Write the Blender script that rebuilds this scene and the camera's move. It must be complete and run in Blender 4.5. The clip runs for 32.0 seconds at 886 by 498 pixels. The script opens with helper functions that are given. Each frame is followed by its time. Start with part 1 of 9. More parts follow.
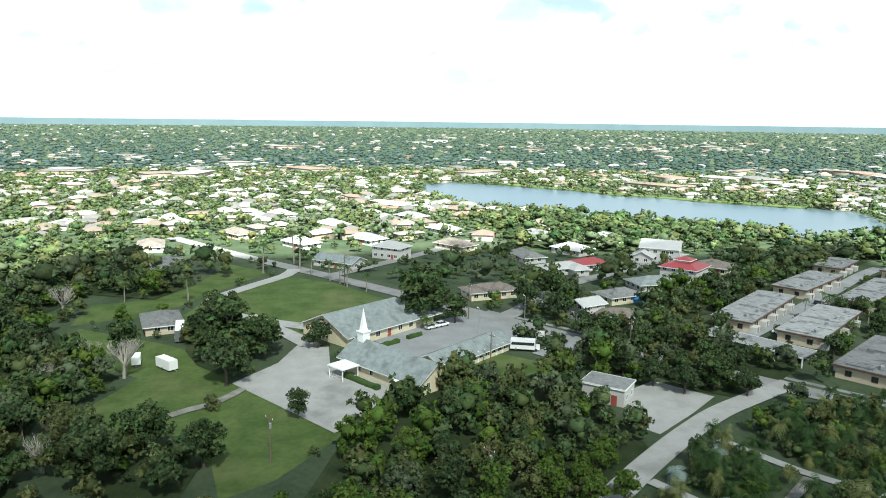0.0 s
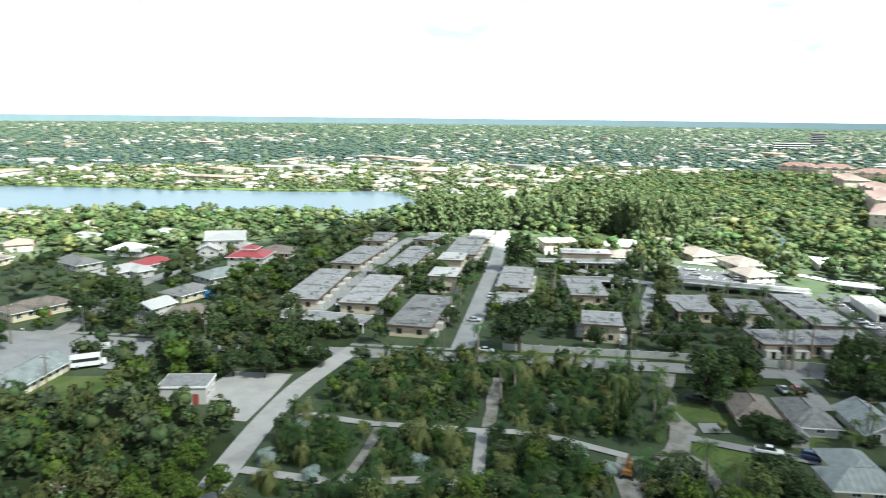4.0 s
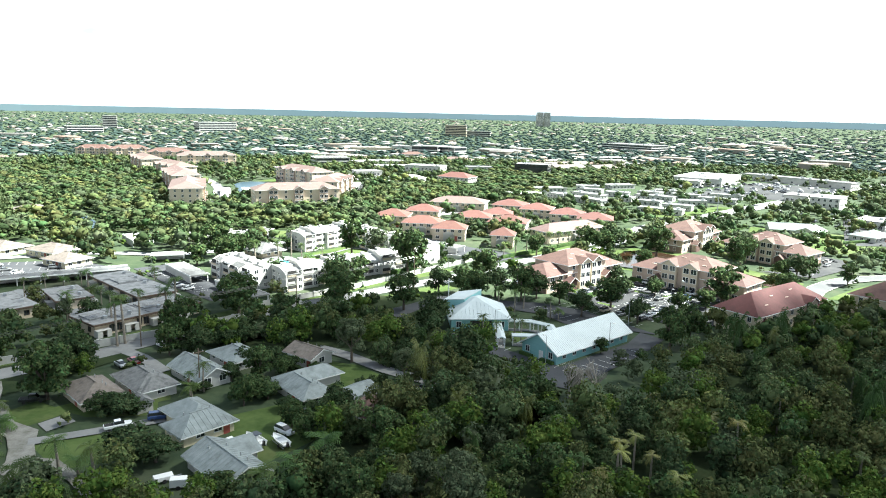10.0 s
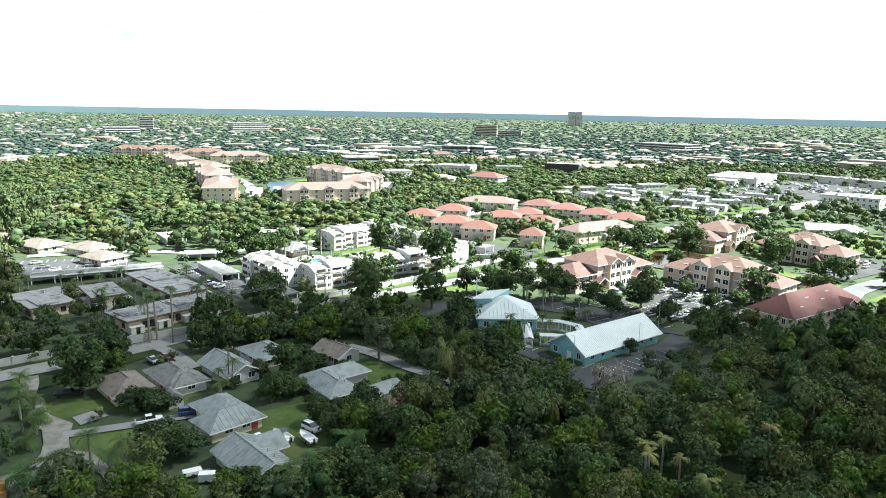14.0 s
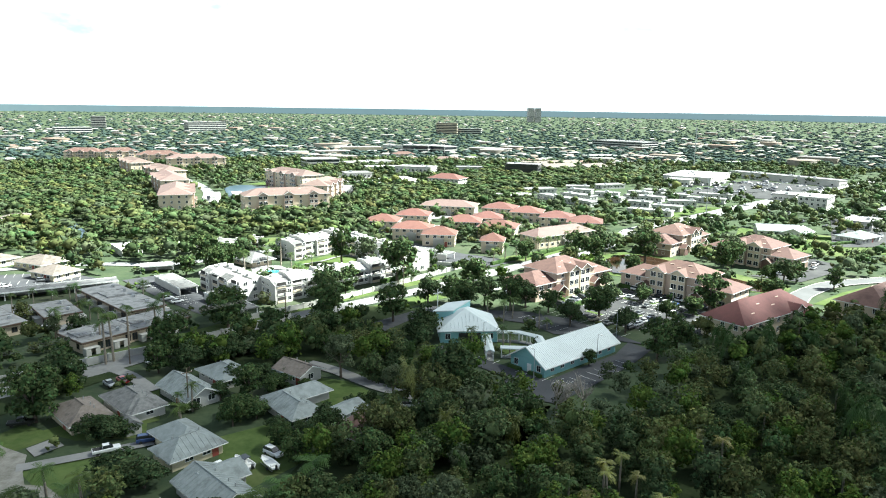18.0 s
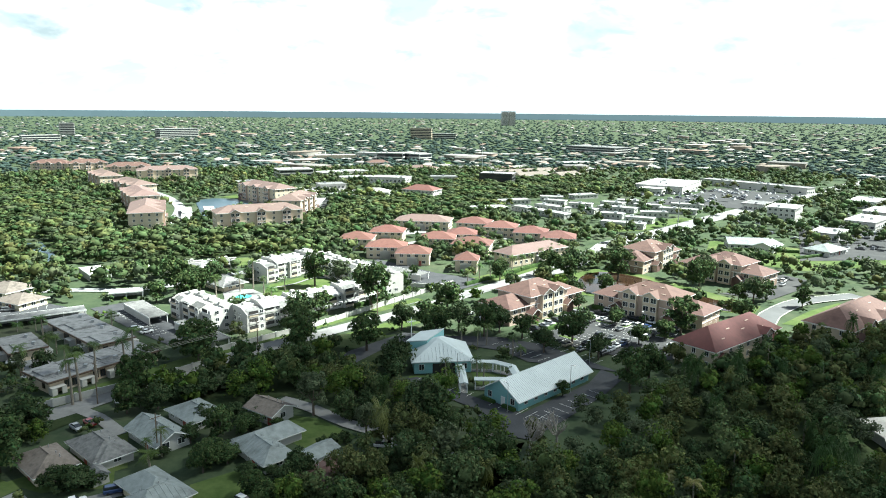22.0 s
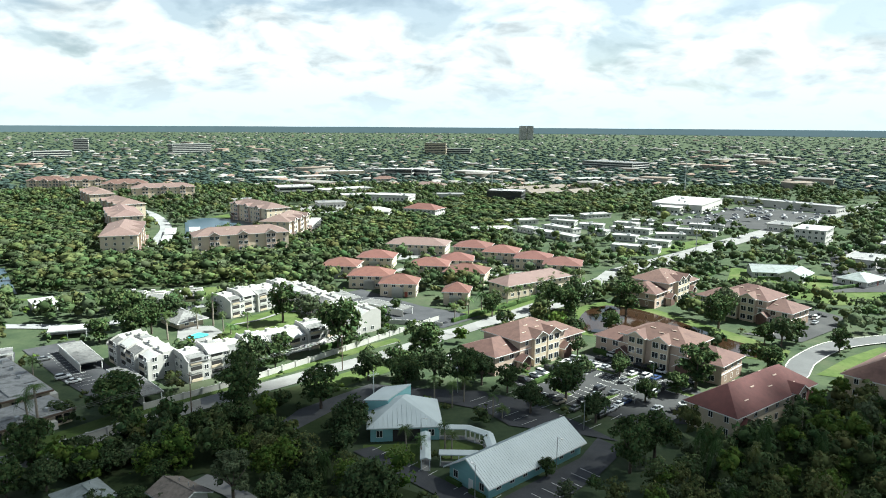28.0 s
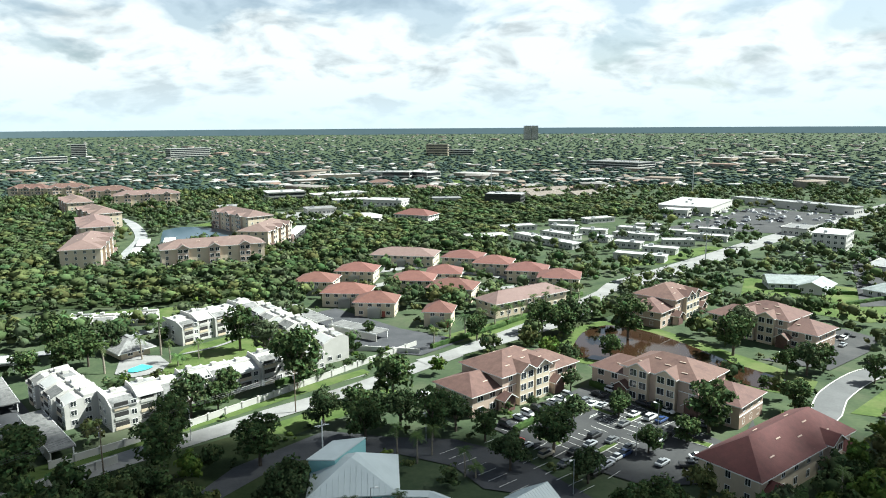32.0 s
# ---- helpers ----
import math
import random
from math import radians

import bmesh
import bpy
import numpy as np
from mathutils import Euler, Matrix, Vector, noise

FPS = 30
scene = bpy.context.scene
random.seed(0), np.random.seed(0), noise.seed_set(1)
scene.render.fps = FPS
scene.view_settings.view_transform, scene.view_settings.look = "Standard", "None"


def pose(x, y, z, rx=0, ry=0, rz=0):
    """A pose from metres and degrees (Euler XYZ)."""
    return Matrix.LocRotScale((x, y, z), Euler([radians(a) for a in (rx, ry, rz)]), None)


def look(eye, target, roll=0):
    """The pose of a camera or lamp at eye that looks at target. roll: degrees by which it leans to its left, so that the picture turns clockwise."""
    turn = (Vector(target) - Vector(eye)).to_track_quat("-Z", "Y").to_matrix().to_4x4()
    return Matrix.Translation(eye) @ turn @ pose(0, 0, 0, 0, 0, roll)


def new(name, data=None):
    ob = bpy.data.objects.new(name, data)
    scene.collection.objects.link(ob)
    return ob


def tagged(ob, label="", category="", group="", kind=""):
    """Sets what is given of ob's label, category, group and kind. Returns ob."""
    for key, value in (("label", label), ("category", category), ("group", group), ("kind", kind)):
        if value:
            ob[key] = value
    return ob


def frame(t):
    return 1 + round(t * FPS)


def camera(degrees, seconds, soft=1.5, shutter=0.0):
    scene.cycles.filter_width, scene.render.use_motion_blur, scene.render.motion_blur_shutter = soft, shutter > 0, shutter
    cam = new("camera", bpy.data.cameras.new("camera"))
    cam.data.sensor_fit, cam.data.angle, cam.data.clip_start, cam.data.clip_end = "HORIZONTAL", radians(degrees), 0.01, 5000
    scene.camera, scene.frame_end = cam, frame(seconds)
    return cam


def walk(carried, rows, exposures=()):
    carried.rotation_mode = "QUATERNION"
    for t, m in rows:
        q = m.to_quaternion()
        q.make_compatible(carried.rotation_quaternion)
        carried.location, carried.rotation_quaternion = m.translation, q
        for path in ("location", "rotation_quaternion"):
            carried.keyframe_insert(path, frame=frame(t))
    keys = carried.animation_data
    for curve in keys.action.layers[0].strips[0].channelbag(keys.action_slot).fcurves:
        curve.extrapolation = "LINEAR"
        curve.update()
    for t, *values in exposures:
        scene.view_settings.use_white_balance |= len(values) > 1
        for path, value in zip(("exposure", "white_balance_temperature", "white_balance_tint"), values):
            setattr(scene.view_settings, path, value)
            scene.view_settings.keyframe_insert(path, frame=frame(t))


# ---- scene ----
import itertools

# ---------------------------------------------------------------- camera
cam = camera(64.0, 32.0, soft=1.0, shutter=0.5)
PATH = [
    (0, (-0.98, 1.13, 55.87), (-98.93, 10.28, 37.92), 0.69),
    (0.5, (-0.92, 1.17, 55.89), (-98.75, 11.50, 37.94), 0.68),
    (1, (-0.87, 1.18, 55.90), (-97.94, 17.20, 37.95), 0.66),
    (1.5, (-0.84, 1.16, 55.89), (-96.02, 25.99, 37.92), 0.61),
    (2, (-0.82, 1.14, 55.86), (-94.33, 31.65, 37.88), 0.56),
    (2.5, (-0.79, 1.19, 55.82), (-92.61, 36.49, 37.83), 0.56),
    (3, (-0.77, 1.27, 55.80), (-88.49, 45.76, 37.75), 0.60),
    (3.5, (-0.73, 1.34, 55.77), (-82.72, 55.63, 37.61), 0.58),
    (5.5, (-0.50, -0.20, 55.63), (-50.86, 84.06, 36.54), 1.05),
    (6, (-0.38, -0.22, 55.45), (-40.41, 89.43, 36.42), 1.07),
    (6.5, (-0.31, -0.17, 55.27), (-29.45, 93.58, 36.22), 1.15),
    (7, (-0.32, -0.08, 55.11), (-17.89, 96.51, 36.09), 1.16),
    (7.5, (-0.43, -0.05, 55.00), (-9.08, 97.75, 36.01), 1.22),
    (8, (-0.59, -0.12, 54.95), (2.88, 97.99, 35.92), 1.32),
    (8.5, (-0.72, -0.23, 54.93), (5.13, 97.76, 35.87), 1.32),
    (9, (-0.77, -0.31, 54.91), (4.57, 97.71, 35.82), 1.28),
    (9.5, (-0.73, -0.30, 54.85), (4.09, 97.74, 35.75), 1.30),
    (10, (-0.65, -0.21, 54.77), (3.64, 97.85, 35.68), 1.29),
    (10.5, (-0.54, -0.11, 54.68), (3.24, 97.98, 35.61), 1.23),
    (11, (-0.41, -0.08, 54.61), (2.83, 98.04, 35.54), 1.18),
    (11.5, (-0.27, -0.09, 54.57), (2.37, 98.04, 35.50), 1.14),
    (12, (-0.17, -0.09, 54.55), (1.88, 98.05, 35.48), 1.09),
    (12.5, (-0.11, -0.07, 54.56), (1.38, 98.07, 35.42), 1.08),
    (13, (-0.08, -0.04, 54.56), (0.99, 98.09, 35.36), 1.07),
    (13.5, (-0.04, -0.02, 54.55), (0.51, 98.12, 35.38), 1.06),
    (14, (0.02, -0.05, 54.56), (0.02, 98.09, 35.37), 1.03),
    (14.5, (0.08, -0.13, 54.60), (-0.44, 98.00, 35.39), 1.00),
    (16.5, (0.31, -0.13, 56.00), (0.90, 97.95, 36.51), 0.94),
    (17, (0.30, -0.06, 56.91), (2.46, 97.99, 37.34), 0.92),
    (17.5, (0.32, 0.00, 57.93), (4.12, 97.99, 38.31), 0.88),
    (18, (0.38, 0.03, 59.09), (5.73, 97.94, 39.43), 0.80),
    (18.5, (0.48, 0.03, 60.38), (7.15, 97.85, 40.71), 0.77),
    (19, (0.57, -0.01, 61.74), (8.08, 97.75, 42.05), 0.65),
    (19.5, (0.65, -0.05, 63.07), (9.21, 97.62, 43.37), 0.62),
    (20, (0.71, -0.03, 64.27), (10.56, 97.52, 44.61), 0.68),
    (20.5, (0.76, 0.10, 65.20), (10.66, 97.67, 45.65), 0.61),
    (21, (0.85, 0.42, 65.77), (10.33, 98.02, 46.18), 0.66),
    (21.5, (1.02, 0.98, 66.04), (10.06, 98.61, 46.38), 0.63),
    (22, (1.35, 1.81, 66.14), (10.03, 99.53, 46.77), 0.54),
    (22.5, (1.90, 2.93, 66.22), (10.32, 100.69, 46.98), 0.46),
    (23, (2.69, 4.32, 66.34), (10.90, 102.12, 47.17), 0.42),
    (23.5, (3.73, 5.98, 66.49), (11.68, 103.83, 47.43), 0.30),
    (24, (5.01, 7.89, 66.61), (12.76, 105.77, 47.66), 0.16),
    (24.5, (6.50, 10.02, 66.68), (14.05, 107.94, 47.89), 0.08),
    (25, (8.14, 12.32, 66.71), (15.53, 110.30, 48.14), 0.14),
    (25.5, (9.85, 14.71, 66.71), (17.01, 112.76, 48.38), 0.15),
    (27.5, (15.12, 28.03, 66.43), (21.25, 126.27, 48.79), 0.30),
    (28, (16.09, 31.48, 66.35), (21.98, 129.77, 48.91), 0.36),
    (28.5, (17.05, 34.96, 66.27), (22.70, 133.30, 49.03), 0.37),
    (29, (18.00, 38.48, 66.21), (23.42, 136.87, 49.17), 0.34),
    (29.5, (18.98, 42.02, 66.17), (24.21, 140.43, 49.23), 0.25),
    (30, (20.11, 45.51, 66.18), (25.15, 143.93, 49.17), 0.08),
    (30.5, (21.46, 48.93, 66.19), (26.45, 147.33, 49.10), -0.12),
    (31, (23.08, 52.25, 66.19), (28.00, 150.64, 49.02), -0.26),
    (31.5, (24.92, 55.50, 66.18), (29.77, 153.88, 48.95), -0.37),
    (32, (26.87, 58.71, 66.18), (31.74, 157.08, 48.86), -0.35),
]
walk(cam, [(t, look(eye, target, roll)) for t, eye, target, roll in PATH],
     exposures=[(0.0, 2.12, 5970, -2.5), (3.0, 2.2, 5970, -1.5), (5.0, 2.67, 5970, 1), (7.0, 2.82, 5970, 1), (9.0, 2.6, 5970, 1), (14.0, 2.42, 5970, 0.2), (18.0, 2.3, 5970, -1.3), (22.0, 1.99, 5920, -2.8), (26.0, 1.69, 5920, -1.8), (32.0, 1.5, 5920, 0.0)])

# ---------------------------------------------------------------- world, sun
SUN_WAY = Vector((0.64, 0.12, 0.76)).normalized()
world = bpy.data.worlds.new("sky")
scene.world = world
world.use_nodes = True
wn, wl = world.node_tree.nodes, world.node_tree.links
wn.clear()
w_out = wn.new("ShaderNodeOutputWorld")
w_bg = wn.new("ShaderNodeBackground")
w_sky = wn.new("ShaderNodeTexSky")
w_sky.sky_type = "NISHITA"
w_sky.sun_disc = False
w_sky.sun_elevation = math.asin(SUN_WAY.z)
w_sky.sun_rotation = math.atan2(SUN_WAY.x, SUN_WAY.y)
w_sky.air_density, w_sky.dust_density, w_sky.ozone_density = 1.0, 1.6, 1.0
w_gain = wn.new("ShaderNodeMix")
w_gain.data_type, w_gain.blend_type = "RGBA", "MULTIPLY"
w_gain.inputs[0].default_value = 1.0
w_gain.inputs[7].default_value = (0.045, 0.045, 0.045, 1)
wl.new(w_sky.outputs[0], w_gain.inputs[6])
w_co = wn.new("ShaderNodeTexCoord")
w_sep = wn.new("ShaderNodeSeparateXYZ")
wl.new(w_co.outputs["Generated"], w_sep.inputs[0])
# cloud layer laid out on a flat deck: direction divided by its height
w_h = wn.new("ShaderNodeMath")
w_h.operation = "MAXIMUM"
w_h.inputs[1].default_value = 0.0
wl.new(w_sep.outputs[2], w_h.inputs[0])
w_h2 = wn.new("ShaderNodeMath")
w_h2.operation = "ADD"
w_h2.inputs[1].default_value = 0.42
wl.new(w_h.outputs[0], w_h2.inputs[0])
w_deck = wn.new("ShaderNodeVectorMath")
w_deck.operation = "DIVIDE"
w_cmb = wn.new("ShaderNodeCombineXYZ")
for k in range(3):
    wl.new(w_h2.outputs[0], w_cmb.inputs[k])
wl.new(w_co.outputs["Generated"], w_deck.inputs[0])
wl.new(w_cmb.outputs[0], w_deck.inputs[1])
w_n1 = wn.new("ShaderNodeTexNoise")
w_n1.inputs["Scale"].default_value, w_n1.inputs["Detail"].default_value, w_n1.inputs["Roughness"].default_value = 4.4, 10, 0.5
w_n1.inputs["Distortion"].default_value = 0.25
wl.new(w_deck.outputs[0], w_n1.inputs["Vector"])
# the same vapour a little higher up: where there is more of it, one looks at a grey base
w_up = wn.new("ShaderNodeVectorMath")
w_up.operation = "ADD"
w_up.inputs[1].default_value = (0.015, 0.0, 0.045)
wl.new(w_deck.outputs[0], w_up.inputs[0])
w_n2 = wn.new("ShaderNodeTexNoise")
w_n2.inputs["Scale"].default_value, w_n2.inputs["Detail"].default_value, w_n2.inputs["Roughness"].default_value = 4.4, 7, 0.5
w_n2.inputs["Distortion"].default_value = 0.25
wl.new(w_up.outputs[0], w_n2.inputs["Vector"])
w_base = wn.new("ShaderNodeMath")
w_base.operation = "SUBTRACT"
wl.new(w_n2.outputs[0], w_base.inputs[0])
wl.new(w_n1.outputs[0], w_base.inputs[1])
w_mask = wn.new("ShaderNodeValToRGB")
w_mask.color_ramp.elements[0].position, w_mask.color_ramp.elements[1].position = 0.41, 0.52
w_mask.color_ramp.elements[0].color = (0.42, 0.42, 0.42, 1)  # thin veil over the blue
# cloud cover closes up towards the horizon and opens overhead
w_thin = wn.new("ShaderNodeMath")
w_thin.operation = "MULTIPLY_ADD"
w_thin.inputs[1].default_value, w_thin.inputs[2].default_value = -1.7, 0.235
w_cap = wn.new("ShaderNodeMath")
w_cap.operation = "MINIMUM"
w_cap.inputs[1].default_value = 0.18
wl.new(w_h.outputs[0], w_cap.inputs[0])
wl.new(w_cap.outputs[0], w_thin.inputs[0])
w_cov = wn.new("ShaderNodeMath")
w_cov.operation = "ADD"
wl.new(w_n1.outputs[0], w_cov.inputs[0])
wl.new(w_thin.outputs[0], w_cov.inputs[1])
wl.new(w_cov.outputs[0], w_mask.inputs[0])
w_shade = wn.new("ShaderNodeValToRGB")
w_shade.color_ramp.elements[0].position, w_shade.color_ramp.elements[1].position = 0.0, 0.13
w_shade.color_ramp.elements[0].color = (0.385, 0.385, 0.383, 1)
w_shade.color_ramp.elements[1].color = (0.232, 0.238, 0.242, 1)
wl.new(w_base.outputs[0], w_shade.inputs[0])
w_mix = wn.new("ShaderNodeMix")
w_mix.data_type = "RGBA"
w_dim = wn.new("ShaderNodeMapRange")
w_dim.inputs[1].default_value, w_dim.inputs[2].default_value, w_dim.inputs[3].default_value, w_dim.inputs[4].default_value = 0.2, 0.55, 1.0, 0.30
wl.new(w_h.outputs[0], w_dim.inputs[0])
w_under = wn.new("ShaderNodeVectorMath")
w_under.operation = "SCALE"
wl.new(w_shade.outputs[0], w_under.inputs[0])
wl.new(w_dim.outputs[0], w_under.inputs[3])  # grey undersides overhead, out of view, dimmed to lower the fill light
wl.new(w_mask.outputs[0], w_mix.inputs[0])
wl.new(w_gain.outputs[2], w_mix.inputs[6])
wl.new(w_under.outputs[0], w_mix.inputs[7])
# pale haze along the horizon
w_low = wn.new("ShaderNodeMapRange")
w_low.inputs[1].default_value, w_low.inputs[2].default_value, w_low.inputs[3].default_value, w_low.inputs[4].default_value = 0.0, 0.075, 0.85, 0.0
wl.new(w_h.outputs[0], w_low.inputs[0])
w_haze = wn.new("ShaderNodeMix")
w_haze.data_type = "RGBA"
w_haze.inputs[7].default_value = (0.318, 0.352, 0.372, 1)
wl.new(w_low.outputs[0], w_haze.inputs[0])
wl.new(w_mix.outputs[2], w_haze.inputs[6])
wl.new(w_haze.outputs[2], w_bg.inputs[0])
w_bg.inputs[1].default_value = 1.0
wl.new(w_bg.outputs[0], w_out.inputs[0])

sun_data = bpy.data.lights.new("sun", "SUN")
sun_data.energy, sun_data.angle, sun_data.color = 5.0, radians(0.55), (1.0, 0.95, 0.86)
sun = new("sun", sun_data)
sun.matrix_world = look(SUN_WAY * 3000, (0, 0, 0))


# ---------------------------------------------------------------- materials
def mat(name, a, b=None, scale=0.5, rough=0.8, metal=0.0, fine=6.0, bump=0.15, spread=0.0, stretch=(1, 1, 1), c=None, c_amount=0.0,
        island=False, spec=0.5, coat=0.0):
    """Two base colours mixed by a coarse and a fine noise, with relief; spread: how far objects differ in lightness."""
    m = bpy.data.materials.new(name)
    m.use_nodes = True
    n, l = m.node_tree.nodes, m.node_tree.links
    bsdf = n["Principled BSDF"]
    bsdf.inputs["Roughness"].default_value = rough
    bsdf.inputs["Metallic"].default_value = metal
    bsdf.inputs["Specular IOR Level"].default_value = spec
    bsdf.inputs["Coat Weight"].default_value = coat
    b = b or tuple(v * 0.8 for v in a)
    co = n.new("ShaderNodeTexCoord")
    geo = n.new("ShaderNodeNewGeometry")
    mp = n.new("ShaderNodeMapping")
    mp.inputs["Scale"].default_value = stretch
    l.new(geo.outputs["Position"] if not spread == -1 else co.outputs["Object"], mp.inputs["Vector"])
    big, small = n.new("ShaderNodeTexNoise"), n.new("ShaderNodeTexNoise")
    big.inputs["Scale"].default_value, big.inputs["Detail"].default_value = scale, 5
    small.inputs["Scale"].default_value, small.inputs["Detail"].default_value = fine, 3
    for t in (big, small):
        l.new(mp.outputs[0], t.inputs["Vector"])
    add = n.new("ShaderNodeMath")
    add.operation = "MULTIPLY_ADD"
    add.inputs[1].default_value = 0.45
    l.new(small.outputs[0], add.inputs[0])
    l.new(big.outputs[0], add.inputs[2])
    ramp = n.new("ShaderNodeValToRGB")
    ramp.color_ramp.elements[0].position, ramp.color_ramp.elements[1].position = 0.52, 0.95
    ramp.color_ramp.elements[0].color, ramp.color_ramp.elements[1].color = (*a, 1), (*b, 1)
    l.new(add.outputs[0], ramp.inputs[0])
    colour = ramp.outputs[0]
    if c:
        blot = n.new("ShaderNodeTexNoise")
        blot.inputs["Scale"].default_value, blot.inputs["Detail"].default_value, blot.inputs["Roughness"].default_value = scale * 0.33, 6, 0.65
        l.new(mp.outputs[0], blot.inputs["Vector"])
        edge = n.new("ShaderNodeMapRange")
        edge.inputs[1].default_value, edge.inputs[2].default_value, edge.inputs[4].default_value = 0.52, 0.66, c_amount
        l.new(blot.outputs[0], edge.inputs[0])
        mx = n.new("ShaderNodeMix")
        mx.data_type = "RGBA"
        mx.inputs[7].default_value = (*c, 1)
        l.new(edge.outputs[0], mx.inputs[0])
        l.new(colour, mx.inputs[6])
        colour = mx.outputs[2]
    if spread > 0:
        info = n.new("ShaderNodeObjectInfo")
        hsv = n.new("ShaderNodeHueSaturation")
        val = n.new("ShaderNodeMapRange")
        val.inputs[3].default_value, val.inputs[4].default_value = 1 - spread, 1 + spread
        l.new(geo.outputs["Random Per Island"] if island else info.outputs["Random"], val.inputs[0])
        l.new(val.outputs[0], hsv.inputs["Value"])
        hue = n.new("ShaderNodeMapRange")
        hue.inputs[3].default_value, hue.inputs[4].default_value = 0.5 + spread * 0.09, 0.5 - spread * 0.09
        wrap = n.new("ShaderNodeMath")
        wrap.operation = "FRACT"
        mul = n.new("ShaderNodeMath")
        mul.operation = "MULTIPLY"
        mul.inputs[1].default_value = 7.31
        l.new(geo.outputs["Random Per Island"] if island else info.outputs["Random"], mul.inputs[0])
        l.new(mul.outputs[0], wrap.inputs[0])
        l.new(wrap.outputs[0], hue.inputs[0])
        l.new(hue.outputs[0], hsv.inputs["Hue"])
        l.new(colour, hsv.inputs["Color"])
        colour = hsv.outputs[0]
    l.new(colour, bsdf.inputs["Base Color"])
    if bump:
        bp = n.new("ShaderNodeBump")
        bp.inputs["Strength"].default_value, bp.inputs["Distance"].default_value = bump, 0.05
        l.new(small.outputs[0], bp.inputs["Height"])
        l.new(bp.outputs[0], bsdf.inputs["Normal"])
    return m


def palette(name, colours, rough=0.8):
    """Each island of a joined mesh takes one of the colours."""
    m = bpy.data.materials.new(name)
    m.use_nodes = True
    n, l = m.node_tree.nodes, m.node_tree.links
    bsdf = n["Principled BSDF"]
    bsdf.inputs["Roughness"].default_value = rough
    geo, ramp = n.new("ShaderNodeNewGeometry"), n.new("ShaderNodeValToRGB")
    ramp.color_ramp.interpolation = "CONSTANT"
    while len(ramp.color_ramp.elements) < len(colours):
        ramp.color_ramp.elements.new(0.5)
    for k, col in enumerate(colours):
        ramp.color_ramp.elements[k].position, ramp.color_ramp.elements[k].color = k / len(colours), (*col, 1)
    l.new(geo.outputs["Random Per Island"], ramp.inputs[0])
    noise_t = n.new("ShaderNodeTexNoise")
    noise_t.inputs["Scale"].default_value, noise_t.inputs["Detail"].default_value = 0.3, 4
    l.new(geo.outputs["Position"], noise_t.inputs["Vector"])
    mx = n.new("ShaderNodeMix")
    mx.data_type, mx.blend_type = "RGBA", "MULTIPLY"
    mx.inputs[0].default_value = 0.45
    l.new(ramp.outputs[0], mx.inputs[6])
    l.new(noise_t.outputs[0], mx.inputs[7])
    l.new(mx.outputs[2], bsdf.inputs["Base Color"])
    return m


M = {}
M["grass"] = mat("grass", (0.030, 0.049, 0.016), (0.066, 0.086, 0.029), 0.12, 0.95, fine=0.9, bump=0.6, c=(0.095, 0.087, 0.046), c_amount=0.6, spec=0.1)
M["earth"] = mat("weedy_ground", (0.034, 0.052, 0.029), (0.067, 0.088, 0.047), 0.12, 0.95, fine=0.9, bump=0.6, c=(0.096, 0.095, 0.067), c_amount=0.5, spec=0.1)
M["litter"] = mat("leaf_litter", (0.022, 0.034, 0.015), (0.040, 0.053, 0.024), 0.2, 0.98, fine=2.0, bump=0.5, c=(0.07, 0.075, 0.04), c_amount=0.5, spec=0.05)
M["lawn"] = mat("mown_lawn", (0.049, 0.079, 0.022), (0.094, 0.129, 0.042), 0.16, 0.95, fine=0.9, bump=0.6, c=(0.130, 0.139, 0.062), c_amount=0.6, spec=0.1)
M["concrete"] = mat("concrete_paving", (0.245, 0.243, 0.238), (0.185, 0.184, 0.18), 0.18, 0.9, fine=2.0, c=(0.125, 0.124, 0.12), c_amount=0.5, spec=0.2)
M["asphalt"] = mat("new_asphalt", (0.045, 0.047, 0.052), (0.07, 0.072, 0.078), 0.2, 0.9, fine=3.0, c=(0.10, 0.10, 0.10), c_amount=0.35, spec=0.2)
M["greyroad"] = mat("worn_asphalt", (0.260, 0.264, 0.267), (0.195, 0.199, 0.202), 0.15, 0.9, fine=2.0, c=(0.338, 0.338, 0.334), c_amount=0.5, spec=0.2)
M["lane"] = mat("lane_asphalt", (0.13, 0.132, 0.134), (0.10, 0.102, 0.104), 0.15, 0.9, fine=2.0, c=(0.17, 0.17, 0.167), c_amount=0.5, spec=0.2)
M["lotgrey"] = mat("parking_asphalt", (0.054, 0.055, 0.056), (0.038, 0.039, 0.041), 0.15, 0.9, fine=2.0, c=(0.083, 0.083, 0.082), c_amount=0.6, spec=0.2)
M["dirt"] = mat("shell_dirt", (0.27, 0.262, 0.24), (0.15, 0.144, 0.124), 0.45, 0.95, fine=3.0, bump=0.6, c=(0.095, 0.095, 0.062), c_amount=0.75, spec=0.1)
M["line"] = mat("road_paint", (0.75, 0.75, 0.72), (0.6, 0.6, 0.57), 1.0, 0.8, bump=0)
M["kerb"] = mat("kerb_concrete", (0.5, 0.49, 0.46), (0.4, 0.39, 0.37), 0.8, 0.9)
M["water"] = mat("lake_water", (0.045, 0.072, 0.095), (0.052, 0.082, 0.105), 0.02, 0.3, fine=1.2, bump=0.3, spec=0.6)
M["brownwater"] = mat("pond_water", (0.026, 0.014, 0.008), (0.032, 0.018, 0.010), 0.05, 0.08, fine=1.0, bump=0.05, spec=0.4)
